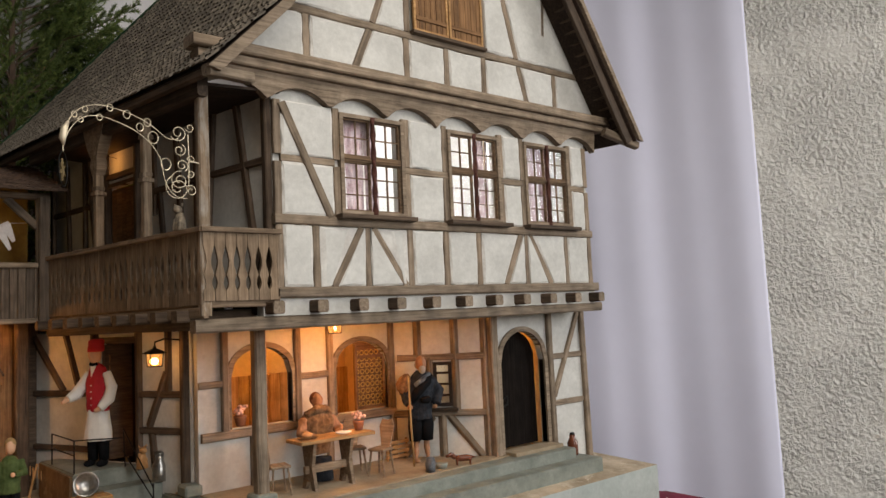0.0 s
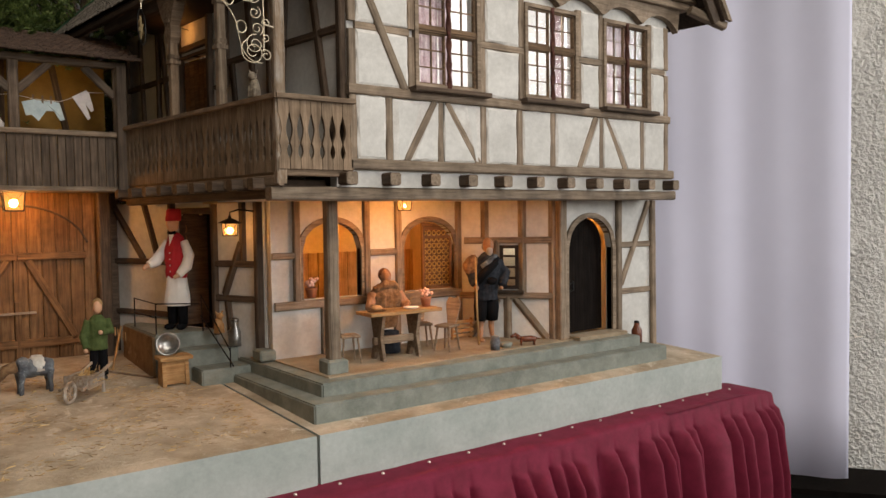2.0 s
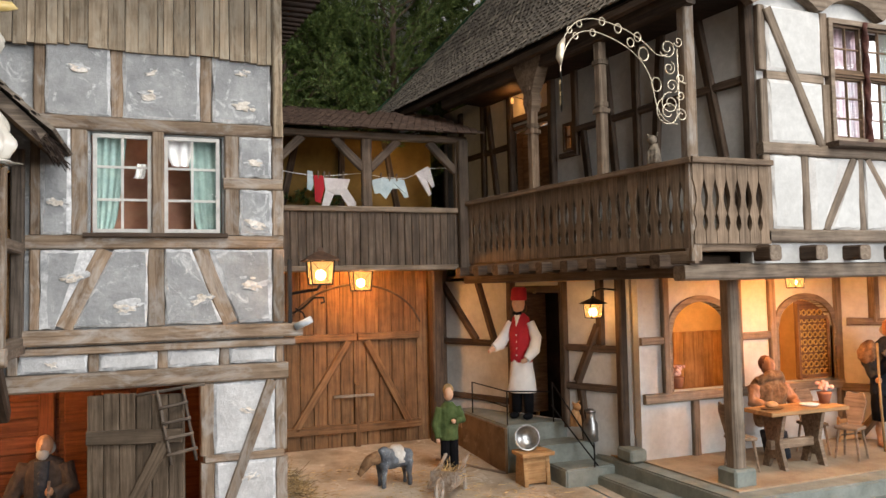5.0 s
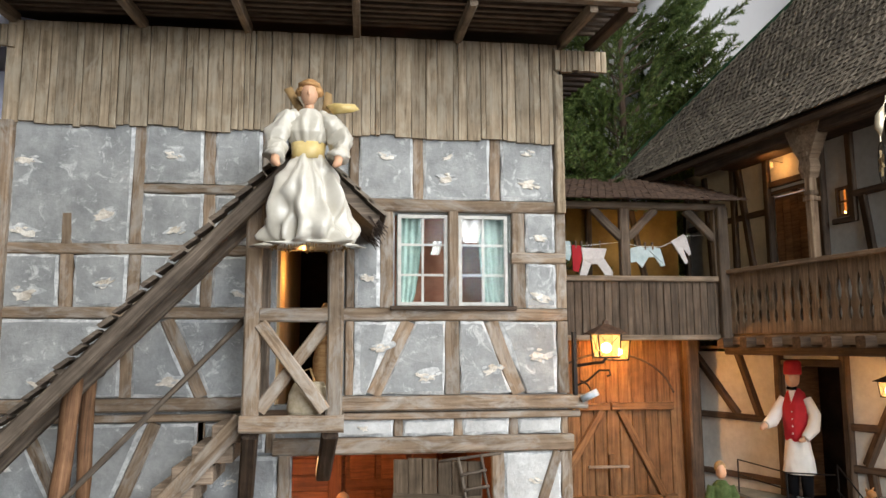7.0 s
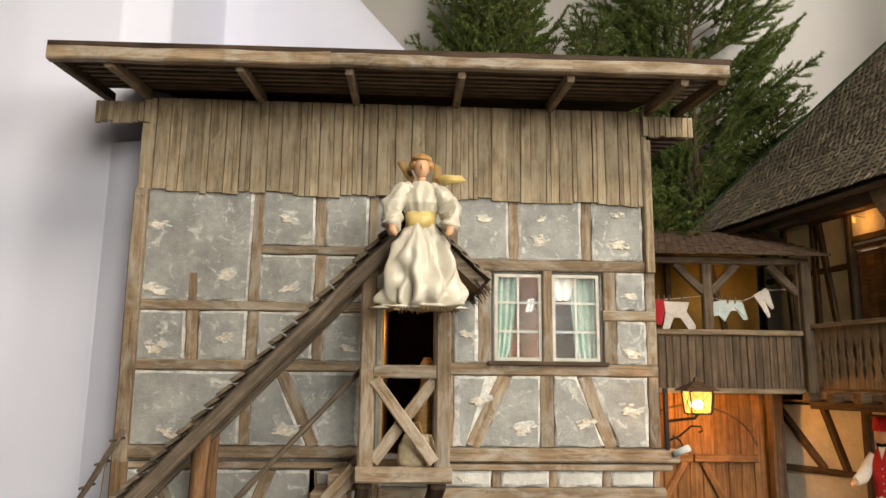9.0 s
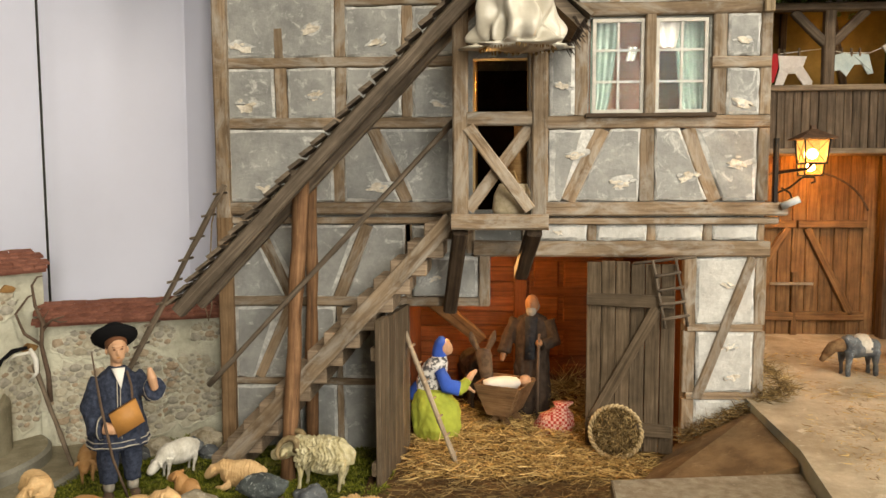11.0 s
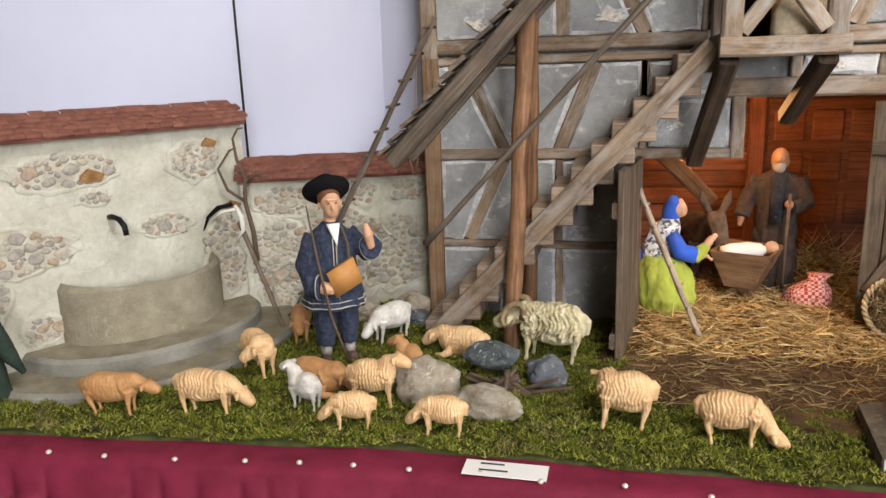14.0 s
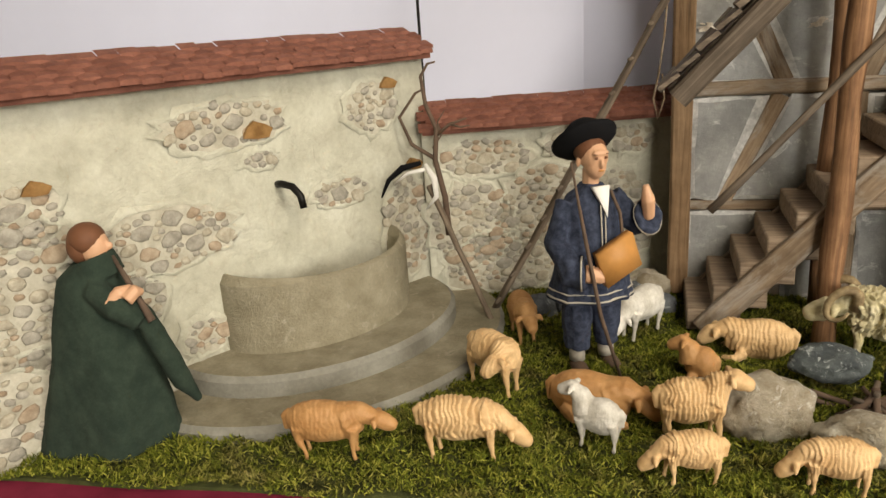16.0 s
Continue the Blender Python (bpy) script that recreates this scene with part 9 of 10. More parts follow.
def boy(bm):
    for s in (-1, 1):
        tube(bm, [(s * 0.010, 0, 0.085), (s * 0.012, 0, 0.01)], [0.012, 0.010], 8, 1)
        ball(bm, (s * 0.012, -0.006, 0.005), (0.008, 0.014, 0.006), 3, 8)
    loft(bm, [(0.070, 0.024, 0.018), (0.10, 0.022, 0.017), (0.135, 0.024, 0.017), (0.150, 0.010, 0.010)], 14, 0)
    tube(bm, [(-0.022, 0, 0.138), (-0.034, -0.006, 0.10), (-0.030, -0.012, 0.075)], [0.010, 0.010, 0.007], 8, 0)
    tube(bm, [(0.022, 0, 0.138), (0.030, -0.012, 0.112), (0.010, -0.026, 0.112)], [0.010, 0.010, 0.007], 8, 0)
    ball(bm, (0.006, -0.028, 0.112), 0.006, 2, 8)
    ball(bm, (-0.030, -0.012, 0.070), 0.006, 2, 8)
    ball(bm, (0, 0, 0.168), (0.0125, 0.014, 0.017), 2, 12)
    ball(bm, (0, 0.004, 0.174), (0.0135, 0.014, 0.014), 4, 12)


figure("boy_figure", (0.357, 1.985, G(1.985)), -10, boy, [OLIVE, BLACK_FELT, SKIN, INK, WICKER], "small boy figure in olive tunic and dark trousers", (0.88, 0.95, 1), (0, 1, 2), 0.002)


def diner(bm):
    loft(bm, [(0.0, 0.026, 0.022, 0, -0.02), (0.05, 0.028, 0.024, 0, -0.01)], 12, 1)
    loft(bm, [(0.06, 0.030, 0.024), (0.10, 0.036, 0.026), (0.135, 0.046, 0.028), (0.155, 0.030, 0.020), (0.162, 0.012, 0.012)], 16, 0, 0.05, 6)
    for s in (-1, 1):
        tube(bm, [(s * 0.034, 0, 0.140), (s * 0.050, -0.012, 0.112), (s * 0.034, -0.042, 0.104)], [0.014, 0.013, 0.009], 8, 2)
        ball(bm, (s * 0.030, -0.048, 0.104), 0.007, 2, 8)
    ball(bm, (0, -0.002, 0.180), (0.0145, 0.016, 0.020), 2, 12)
    ball(bm, (0, 0.004, 0.186), (0.0150, 0.0145, 0.0165), 3, 12)
    tube(bm, [(-0.030, -0.004, 0.150), (-0.014, -0.018, 0.164), (0.014, -0.018, 0.164), (0.030, -0.004, 0.150)], 0.010, 8, 0)


figure("diner_figure", (0.947, 1.690, ZP + 0.003), 0, diner, [FUR, GREY_CLOTH, SKIN_DARK, HAIR], "carved seated man figure in brown fur cape at the table", (1, 1, 1), (0, 2), 0.003)


def wanderer(bm):
    for s in (-1, 1):
        tube(bm, [(s * 0.014, 0.002, 0.062), (s * 0.015, 0.004, 0.035), (s * 0.016, 0, 0.010)], [0.0085, 0.0085, 0.006], 8, 2)
        ball(bm, (s * 0.017, -0.008, 0.005), (0.0075, 0.015, 0.005), 2, 8)
        tube(bm, [(s * 0.012, 0, 0.125), (s * 0.016, -0.002, 0.090), (s * 0.016, 0, 0.055)], [0.018, 0.018, 0.015], 12, 1)
    crumpled(bm, [(0.108, 0.030, 0.025, 0, 0), (0.135, 0.030, 0.026, 0, -0.002), (0.165, 0.034, 0.027, 0, -0.006), (0.200, 0.036, 0.026, 0, -0.010), (0.222, 0.022, 0.018, 0, -0.012), (0.232, 0.010, 0.010, 0, -0.014)], 40, 0, 0.10, 7, 6.0)
    tube(bm, [(-0.028, -0.006, 0.208), (-0.044, -0.014, 0.178), (-0.040, -0.034, 0.150)], [0.013, 0.0145, 0.010], 12, 0)
    tube(bm, [(0.030, -0.004, 0.208), (0.048, -0.010, 0.176), (0.036, -0.030, 0.146)], [0.013, 0.0155, 0.011], 12, 0)
    ball(bm, (-0.038, -0.040, 0.144), 0.007, 2, 8)
    ball(bm, (0.030, -0.034, 0.140), 0.007, 2, 8)
    ball(bm, (0, -0.022, 0.250), (0.0140, 0.0155, 0.0195), 2, 14)
    ball(bm, (0, -0.0365, 0.250), (0.0026, 0.0036, 0.0042), 2, 8)
    ball(bm, (0, -0.031, 0.236), (0.0095, 0.0085, 0.012), 4, 10)
    ball(bm, (0, -0.012, 0.246), (0.0148, 0.0120, 0.012), 4, 12)
    tube(bm, [(0.030, 0.006, 0.214), (0.012, -0.030, 0.205), (-0.010, -0.036, 0.186), (-0.030, -0.026, 0.160), (-0.034, -0.004, 0.150)], [0.010, 0.012, 0.012, 0.011, 0.008], 10, 1)
    tube(bm, [(0.024, -0.010, 0.222), (0.0, -0.037, 0.212), (-0.022, -0.034, 0.196)], [0.006, 0.0065, 0.006], 8, 5)
    ball(bm, (0.004, -0.040, 0.160), (0.015, 0.010, 0.010), 1, 12)
    tube(bm, [(-0.042, -0.046, 0.222), (-0.040, -0.046, 0.10), (-0.036, -0.046, 0.0)], 0.0026, 7, 3)
    crumpled(bm, [(0.176, 0.008, 0.008, -0.046, -0.018), (0.188, 0.017, 0.014, -0.047, -0.018), (0.204, 0.019, 0.015, -0.045, -0.016), (0.218, 0.014, 0.012, -0.040, -0.012), (0.226, 0.005, 0.005, -0.036, -0.010)], 22, 6, 0.2, 7, 12.0)


figure("wanderer_figure", (1.224, 1.646, ZP + 0.003), -20, wanderer, [GREY_CLOTH, BLACK_FELT, SKIN_DARK, WICKER, GREY_HAIR, ROCK_DARK, FUR], "old white-bearded wanderer figure in dark blouse and shawl with staff", (1, 1, 1), (0, 2), 0.0025)


# animals carved for the yard and stable
def four_legs(bm, ln, hi, rb, mi=0, leg=0.14):
    loft_pts = [(-ln * 0.5, 0, hi * 0.72), (-ln * 0.25, 0, hi * 0.74), (ln * 0.05, 0, hi * 0.72), (ln * 0.3, 0, hi * 0.76)]
    tube(bm, loft_pts, [rb * 0.7, rb, rb, rb * 0.75], 12, mi)
    for fx in (-0.42, 0.24):
        for s in (-1, 1):
            tube(bm, [(ln * fx, s * rb * 0.55, hi * 0.66), (ln * fx + 0.01 * ln, s * rb * 0.55, hi * 0.3), (ln * fx, s * rb * 0.55, 0)], [rb * 0.45, rb * leg * 1.6, rb * leg * 1.7], 8, mi)


def goat(bm):
    four_legs(bm, 0.085, 0.075, 0.021)
    tube(bm, [(0.028, 0, 0.060), (0.048, 0, 0.056), (0.062, 0, 0.040)], [0.014, 0.011, 0.008], 10, 2)
    tube(bm, [(0.056, 0, 0.046), (0.070, 0, 0.030)], [0.009, 0.005], 8, 2)
    loft(bm, [(0.048, 0.019, 0.023, -0.012, 0), (0.066, 0.020, 0.023, -0.012, 0), (0.080, 0.010, 0.010, -0.012, 0)], 12, 1)
    ball(bm, (0.016, 0, 0.068), (0.013, 0.016, 0.012), 0, 10)


figure("goat_figure", (0.214, 1.94, G(1.94)), 188, goat, [ROCK_DARK, SHEEP_WHITE, FUR], "small dark and white carved goat feeding in the yard", (1, 1, 1), (0,), 0.002)


def donkey(bm):
    four_legs(bm, 0.16, 0.12, 0.034)
    tube(bm, [(0.045, 0, 0.095), (0.080, 0, 0.125), (0.095, 0, 0.130)], [0.026, 0.020, 0.018], 10, 0)
    tube(bm, [(0.085, 0, 0.134), (0.112, 0, 0.112), (0.130, 0, 0.090)], [0.018, 0.015, 0.012], 10, 0)
    for s in (-1, 1):
        tube(bm, [(0.084, s * 0.010, 0.142), (0.078, s * 0.022, 0.165), (0.080, s * 0.026, 0.182)], [0.006, 0.008, 0.002], 8, 0)


figure("donkey_figure", (-0.528, 2.065, 0.826), -80, donkey, [mottled("donkey_grey", (0.06, 0.045, 0.035), (0.13, 0.10, 0.075), 60, 0.9, 0.5)], "carved grey-brown donkey looking over the manger", (1, 1, 1), (0,), 0.001)


def dachshund(bm):
    four_legs(bm, 0.05, 0.022, 0.008)
    tube(bm, [(0.016, 0, 0.018), (0.026, 0, 0.026)], [0.006, 0.006], 8)
    tube(bm, [(0.024, 0, 0.027), (0.040, 0, 0.022)], [0.006, 0.003], 8)
    tube(bm, [(-0.024, 0, 0.018), (-0.036, 0, 0.016)], [0.003, 0.001], 6)


figure("dog_figure", (1.262, 1.535, ZP + 0.003), 150, dachshund, [CERAMIC], "small reddish carved dachshund on the porch")


def sit_dog(bm):
    loft(bm, [(0.0, 0.013, 0.012), (0.02, 0.011, 0.010), (0.034, 0.007, 0.007)], 10)
    ball(bm, (0, -0.006, 0.040), (0.008, 0.011, 0.008), 0, 10)
    for s in (-1, 1):
        tube(bm, [(s * 0.006, -0.002, 0.046), (s * 0.010, -0.004, 0.052)], [0.003, 0.001], 6)
        tube(bm, [(s * 0.006, -0.006, 0.022), (s * 0.006, -0.010, 0.0)], [0.004, 0.003], 6)


figure("puppy_figure", (0.598, 1.868, 1.034), 10, sit_dog, [SHEEP_TAN], "small tan carved dog sitting on the steps")
figure("cat_figure", (0.563, 1.520, 1.532), -60, sit_dog, [mottled("striped_fur", (0.10, 0.08, 0.06), (0.30, 0.24, 0.17), 120)], "small striped carved cat sitting on the balcony rail")

# ---- stable things ----
crib = thing("manger", (-0.470, 1.905, 0.826), "small wooden manger with flared ends on crossed legs", "manger")
CM = pose(-0.470, 1.905, 0.826, 0, 0, -24)
for y, e in ((-0.034, -1), (0.034, 1)):
    bm = prism(bmesh.new(), [(-0.022, y, 0.038), (0.022, y, 0.038), (0.046, y + e * 0.010, 0.098), (-0.046, y + e * 0.010, 0.098)], (0, e * 0.005, 0))
    part("end_board", bm, CRIB_WOOD, crib, m=CM)
for e in (-1, 1):
    bm = prism(bmesh.new(), [(e * 0.020, -0.033, 0.038), (e * 0.020, 0.033, 0.038), (e * 0.044, 0.043, 0.096), (e * 0.044, -0.043, 0.096)], (e * 0.005, 0, 0))
    part("side_board", bm, CRIB_WOOD, crib, m=CM)
for y in (-0.026, 0.026):
    for e in (-1, 1):
        bm = prism(bmesh.new(), [(e * -0.040, y + e * 0.004, 0.0), (e * -0.026, y + e * 0.004, 0.0), (e * 0.026, y + e * 0.004, 0.062), (e * 0.014, y + e * 0.004, 0.066)], (0, 0.0075, 0))
        part("leg", bm, CRIB_WOOD, crib, m=CM)
part("bottom", boxed(-0.021, 0.021, -0.034, 0.034, 0.036, 0.040), CRIB_WOOD, crib, m=CM)


def swaddled(bm):
    loft_m = [(-0.045, 0.008, 0.008), (-0.03, 0.015, 0.013), (0.0, 0.017, 0.015), (0.02, 0.014, 0.012), (0.028, 0.006, 0.006)]
    rings(bm, [[(x, ry * math.cos(a), rz * math.sin(a)) for a in (2 * math.pi * i / 12 for i in range(12))] for x, ry, rz in loft_m], 0)
    ball(bm, (0.038, 0, 0.004), (0.012, 0.011, 0.012), 1, 10)


figure("infant_figure", (-0.468, 1.900, 0.920), 10, swaddled, [WHITE_CLOTH, SKIN], "swaddled white infant figure lying in the manger")

bundle = thing("cloth_bundle", (-0.377, 1.885, 0.826), "red checked cloth bundle tied at the top", "bundle")
bm = bmesh.new()
loft(bm, [(0.826, 0.034, 0.026, -0.375, 1.885), (0.84, 0.040, 0.03, -0.375, 1.885), (0.862, 0.032, 0.026, -0.370, 1.885), (0.878, 0.012, 0.012, -0.362, 1.885), (0.888, 0.020, 0.014, -0.358, 1.885)], 20, 0, 0.09, 5)
part("body", bm, STUCCO_RED, bundle, smooth=True)

basket = thing("hay_basket", (-0.278, 1.765, 0.826), "round wicker basket full of hay, leaning on its side", "basket")
mb = Matrix.Translation((-0.278, 1.772, 0.868)) @ Matrix.Rotation(radians(72), 4, "X") @ Matrix.Rotation(radians(-6), 4, "Y")
bm = bmesh.new()
for k in range(5):
    r, h = (0.034, 0.038, 0.041, 0.043, 0.044)[k], -0.02 + 0.008 * k
    tube(bm, [mb @ Vector((r * math.cos(a), r * math.sin(a), h + 0.0012 * math.sin(a * 16 + k * 3.14))) for a in (2 * math.pi * i / 48 for i in range(49))], 0.0035, 6)
part("weave", bm, WICKER, basket, smooth=True)
for k in range(2):
    bm = tube(bmesh.new(), [mb @ Vector(((0.0445 + 0.0022 * math.cos(a * 17 + k * 3.14)) * math.cos(a), (0.0445 + 0.0022 * math.cos(a * 17 + k * 3.14)) * math.sin(a), 0.016 + 0.0026 * math.sin(a * 17 + k * 3.14))) for a in (2 * math.pi * i / 140 for i in range(141))], 0.0026, 6)
    part("rim", bm, RIM_WICKER, basket, "pale twisted rim", smooth=True)
part("base", rings(bmesh.new(), [[mb @ Vector((r * math.cos(a), r * math.sin(a), h)) for a in (2 * math.pi * i / 20 for i in range(20))] for r, h in ((0.036, -0.021), (0.0365, -0.017))]), WICKER, basket)
r_ = np.random.RandomState(31)
n = 4500
q = np.sqrt(r_.uniform(0, 1, n)) * 0.038
a = r_.uniform(0, 6.283, n)
pos = np.array([mb @ Vector((q[i] * math.cos(a[i]), q[i] * math.sin(a[i]), 0.016 + 0.010 * r_.random_sample() - 3.0 * q[i] ** 2)) for i in range(n)])
v3 = r_.normal(0, 1, (n, 3))
v3 = v3 / np.linalg.norm(v3, axis=1)[:, None] * r_.uniform(0.006, 0.016, n)[:, None]
strands("basket_hay", pos, v3, r_.uniform(0.0006, 0.0012, n), HAY_VAR, "dry hay filling the wicker basket", "hay")

lad = thing("small_ladder", (-0.56, 1.76, 0.826), "small pale ladder leaning in the stable opening", "ladder")
rough_pole((-0.556, 1.700, 0.826), (-0.652, 1.768, 1.046), 0.0046, LADDER_WOOD, lad, "stile", 51)
for k in range(7):
    p = Vector((-0.556, 1.700, 0.826)).lerp(Vector((-0.652, 1.768, 1.046)), (k + 0.7) / 7.5)
    rough_pole(p + Vector((0, -0.012, 0)), p + Vector((0.006, 0.014, 0)), 0.002, LADDER_WOOD, lad, "rung", 60 + k, 2)
rack = thing("hay_rack", (-0.19, 1.755, 1.1), "thin grey twig rack hanging over the stable door", "rack")
for p, q in (((-0.224, 1.744, 1.178), (-0.203, 1.734, 1.062)), ((-0.186, 1.742, 1.182), (-0.166, 1.732, 1.066)), ((-0.256, 1.746, 1.172), (-0.152, 1.742, 1.184)), ((-0.222, 1.738, 1.150), (-0.178, 1.736, 1.158)), ((-0.217, 1.736, 1.126), (-0.174, 1.734, 1.133)), ((-0.213, 1.734, 1.102), (-0.170, 1.732, 1.109)), ((-0.209, 1.732, 1.078), (-0.164, 1.730, 1.086))):
    rough_pole(p, q, 0.0026, BARN_DARK, rack, "rod", rng.randint(1, 999), 5)

# ---- yard things ----
steps = thing("side_steps", (0.58, 1.95, 0.93), "grey stone steps up to the inn's side door", "steps")
for y0, y1, x0, zt in ((1.80, 1.87, 0.535, 0.962), (1.868, 1.935, 0.515, 0.998), (1.933, 2.20, 0.470, 1.033)):
    bm = prism(bmesh.new(), [(x0, y0, 0.90), (0.70 - 0.43 * (y0 - 1.74), y0, 0.90), (0.70 - 0.43 * (y1 - 1.74), y1, 0.90), (x0 - 0.05 * (y1 - y0), y1, 0.90)], (0, 0, zt - 0.90))
    bmesh.ops.bevel(bm, geom=bm.edges[:], offset=0.003, segments=2, affect="EDGES")
    part("step", bm, STEP, steps)
part("side_board", prism(bmesh.new(), [(0.462, 1.93, 0.92), (0.456, 2.20, 0.92), (0.456, 2.20, 1.028), (0.462, 1.93, 1.028)], (0.006, 0, 0)), RAMP, steps)
railing = thing("iron_railing", (0.5, 1.95, 1.034), "thin black iron railing on the side steps", "railing")
for p, q in (((0.474, 1.94, 1.033), (0.474, 1.94, 1.105)), ((0.468, 2.12, 1.033), (0.468, 2.12, 1.105)), ((0.474, 1.94, 1.105), (0.468, 2.12, 1.105)), ((0.474, 1.94, 1.072), (0.468, 2.12, 1.072)), ((0.474, 1.94, 1.105), (0.57, 1.925, 1.10)), ((0.58, 1.93, 1.033), (0.575, 1.925, 1.12)), ((0.575, 1.925, 1.12), (0.60, 1.80, 1.0)), ((0.60, 1.80, 0.962), (0.60, 1.80, 1.01)), ((0.575, 1.93, 1.07), (0.605, 1.795, 0.965))):
    part("bar", tube(bmesh.new(), [p, q], 0.0016, 6), IRON, railing)
jug = thing("milk_churn", (0.645, 1.865, 1.0), "small dented tin milk churn on the step", "churn")
part("body", loft(bmesh.new(), [(0.998, 0.016, 0.016, 0.640, 1.875), (1.0, 0.017, 0.017, 0.640, 1.875), (1.035, 0.0165, 0.0165, 0.640, 1.875), (1.045, 0.010, 0.010, 0.640, 1.875), (1.058, 0.011, 0.011, 0.640, 1.875)], 16), TIN, jug, smooth=True)
part("lid", loft(bmesh.new(), [(1.058, 0.012, 0.012, 0.640, 1.875), (1.062, 0.012, 0.012, 0.640, 1.875), (1.066, 0.004, 0.004, 0.640, 1.875)], 14), TIN, jug, smooth=True)
stool = thing("wooden_stool", (0.487, 1.85, 0.93), "rough wooden block stool in the yard", "stool")
zg = G(1.85)
part("seat", boxed(0.452, 0.524, 1.825, 1.878, 0.988, 0.996, 0.001), PINE, stool)
for x in (0.458, 0.508):
    part("leg", prism(bmesh.new(), [(x, 1.83, zg), (x, 1.874, zg), (x, 1.868, 0.988), (x, 1.836, 0.988)], (0.008, 0, 0)), PINE, stool)
part("front_board", boxed(0.462, 0.512, 1.836, 1.842, zg + 0.004, 0.988, 0.001), PINE, stool)
bowl = thing("tin_bowl", (0.477, 1.848, 0.996), "shiny tin bowl standing on edge on the stool", "bowl")
mb = Matrix.Translation((0.476, 1.852, 1.0225)) @ Matrix.Rotation(radians(78), 4, "X") @ Matrix.Rotation(radians(-15), 4, "Y")
part("bowl", rings(bmesh.new(), [[mb @ Vector((r * math.cos(a), r * math.sin(a), h)) for a in (2 * math.pi * i / 24 for i in range(24))] for r, h in ((0.002, -0.016), (0.016, -0.016), (0.023, -0.004), (0.0265, 0.0), (0.0245, 0.001), (0.021, -0.003), (0.015, -0.013), (0.002, -0.013))]), TIN, bowl, smooth=True)
barrow = thing("wheelbarrow", (0.30, 1.92, 0.93), "small wooden wheelbarrow with straw in the yard", "wheelbarrow")
zb = G(1.92)
part("tray", boxed(0.275, 0.345, 1.90, 1.95, zb + 0.022, zb + 0.028), BARN_TIMBER, barrow)
for y in (1.902, 1.948):
    timber((0.255, y, zb + 0.026), (0.40, y + 0.01, zb + 0.055), 0.006, 0.006, BARN_TIMBER, barrow, "handle", seg=1)
    timber((0.345, y, zb), (0.34, y, zb + 0.036), 0.006, 0.006, BARN_TIMBER, barrow, "leg", seg=1)
    part("side_board", boxed(0.275, 0.345, y - 0.002, y + 0.002, zb + 0.028, zb + 0.05), BARN_TIMBER, barrow)
part("front_board", boxed(0.273, 0.277, 1.90, 1.95, zb + 0.028, zb + 0.052), BARN_TIMBER, barrow)
wl = part("wheel", tube(bmesh.new(), [(0.252 + 0.02 * math.cos(a), 1.925, zb + 0.022 + 0.02 * math.sin(a)) for a in (2 * math.pi * i / 20 for i in range(21))], 0.0035, 6), BARN_TIMBER, barrow)
for k in range(4):
    a = math.pi * k / 4
    part("spoke", tube(bmesh.new(), [(0.252 - 0.018 * math.cos(a), 1.925, zb + 0.022 - 0.018 * math.sin(a)), (0.252 + 0.018 * math.cos(a), 1.925, zb + 0.022 + 0.018 * math.sin(a))], 0.0016, 5), BARN_TIMBER, wl)
barrow.matrix_basis = pose(0.302, 1.842, 0.9262, 0, 0, 52)
scatter("barrow_straw", 160, (0.285, 0.335, 1.825, 1.865), lambda x, y: zb + 0.03 + 0 * x, (0.01, 0.03), (0.0005, 0.0009), 0.5, STRAW_VAR, "straw lying in the wheelbarrow", "straw", 41)
rake = thing("wooden_rake", (0.42, 2.12, 0.94), "small wooden rake leaning behind the boy", "rake")
rough_pole((0.40, 2.06, G(2.06)), (0.445, 2.17, 1.03), 0.0028, PINE, rake, "handle", 71)
for k in range(5):
    rough_pole((0.43 + 0.006 * k, 2.165, 1.03 - 0.004 * k), (0.427 + 0.006 * k, 2.15, 1.01 - 0.004 * k), 0.0014, PINE, rake, "tine", 72 + k, 2)
dowel = thing("lying_pole", (0.42, 1.98, 0.935), "thin pale pole lying on the yard", "pole")
rough_pole((0.36, 2.08, G(2.08) + 0.003), (0.46, 1.93, G(1.93) + 0.003), 0.0028, BARN_TIMBER, dowel, "shaft", 80)

# ---- porch furniture ----
ZF = ZP + 0.003
tbl = thing("porch_table", (0.936, 1.60, ZF), "small pine trestle table on the inn's porch", "table")
part("tabletop", boxed(0.838, 1.03, 1.568, 1.640, 1.078, 1.086, 0.001), PINE, tbl)
for x in (0.872, 0.968):
    bm = prism(bmesh.new(), [(x, 1.575, ZF), (x, 1.590, ZF), (x, 1.597, ZF + 0.018), (x, 1.611, ZF + 0.018), (x, 1.618, ZF), (x, 1.633, ZF), (x, 1.620, ZF + 0.05), (x, 1.632, 1.078), (x, 1.576, 1.078), (x, 1.588, ZF + 0.05)], (0.008, 0, 0))
    part("trestle", bm, BALCONY, tbl)
part("stretcher", boxed(0.862, 0.986, 1.599, 1.609, ZF + 0.035, ZF + 0.052, 0.001), BALCONY, tbl)
plate = thing("plate", (0.965, 1.605, 1.086), "pale round plate with bread on the table", "plate")
part("dish", loft(bmesh.new(), [(1.0862, 0.014, 0.014, 0.965, 1.603), (1.089, 0.020, 0.018, 0.965, 1.603), (1.090, 0.018, 0.016, 0.965, 1.603)], 16), WHITE_CLOTH, plate, smooth=True)
tray = thing("plate", (0.875, 1.605, 1.086), "dark wooden plate with bread on the table", "plate")
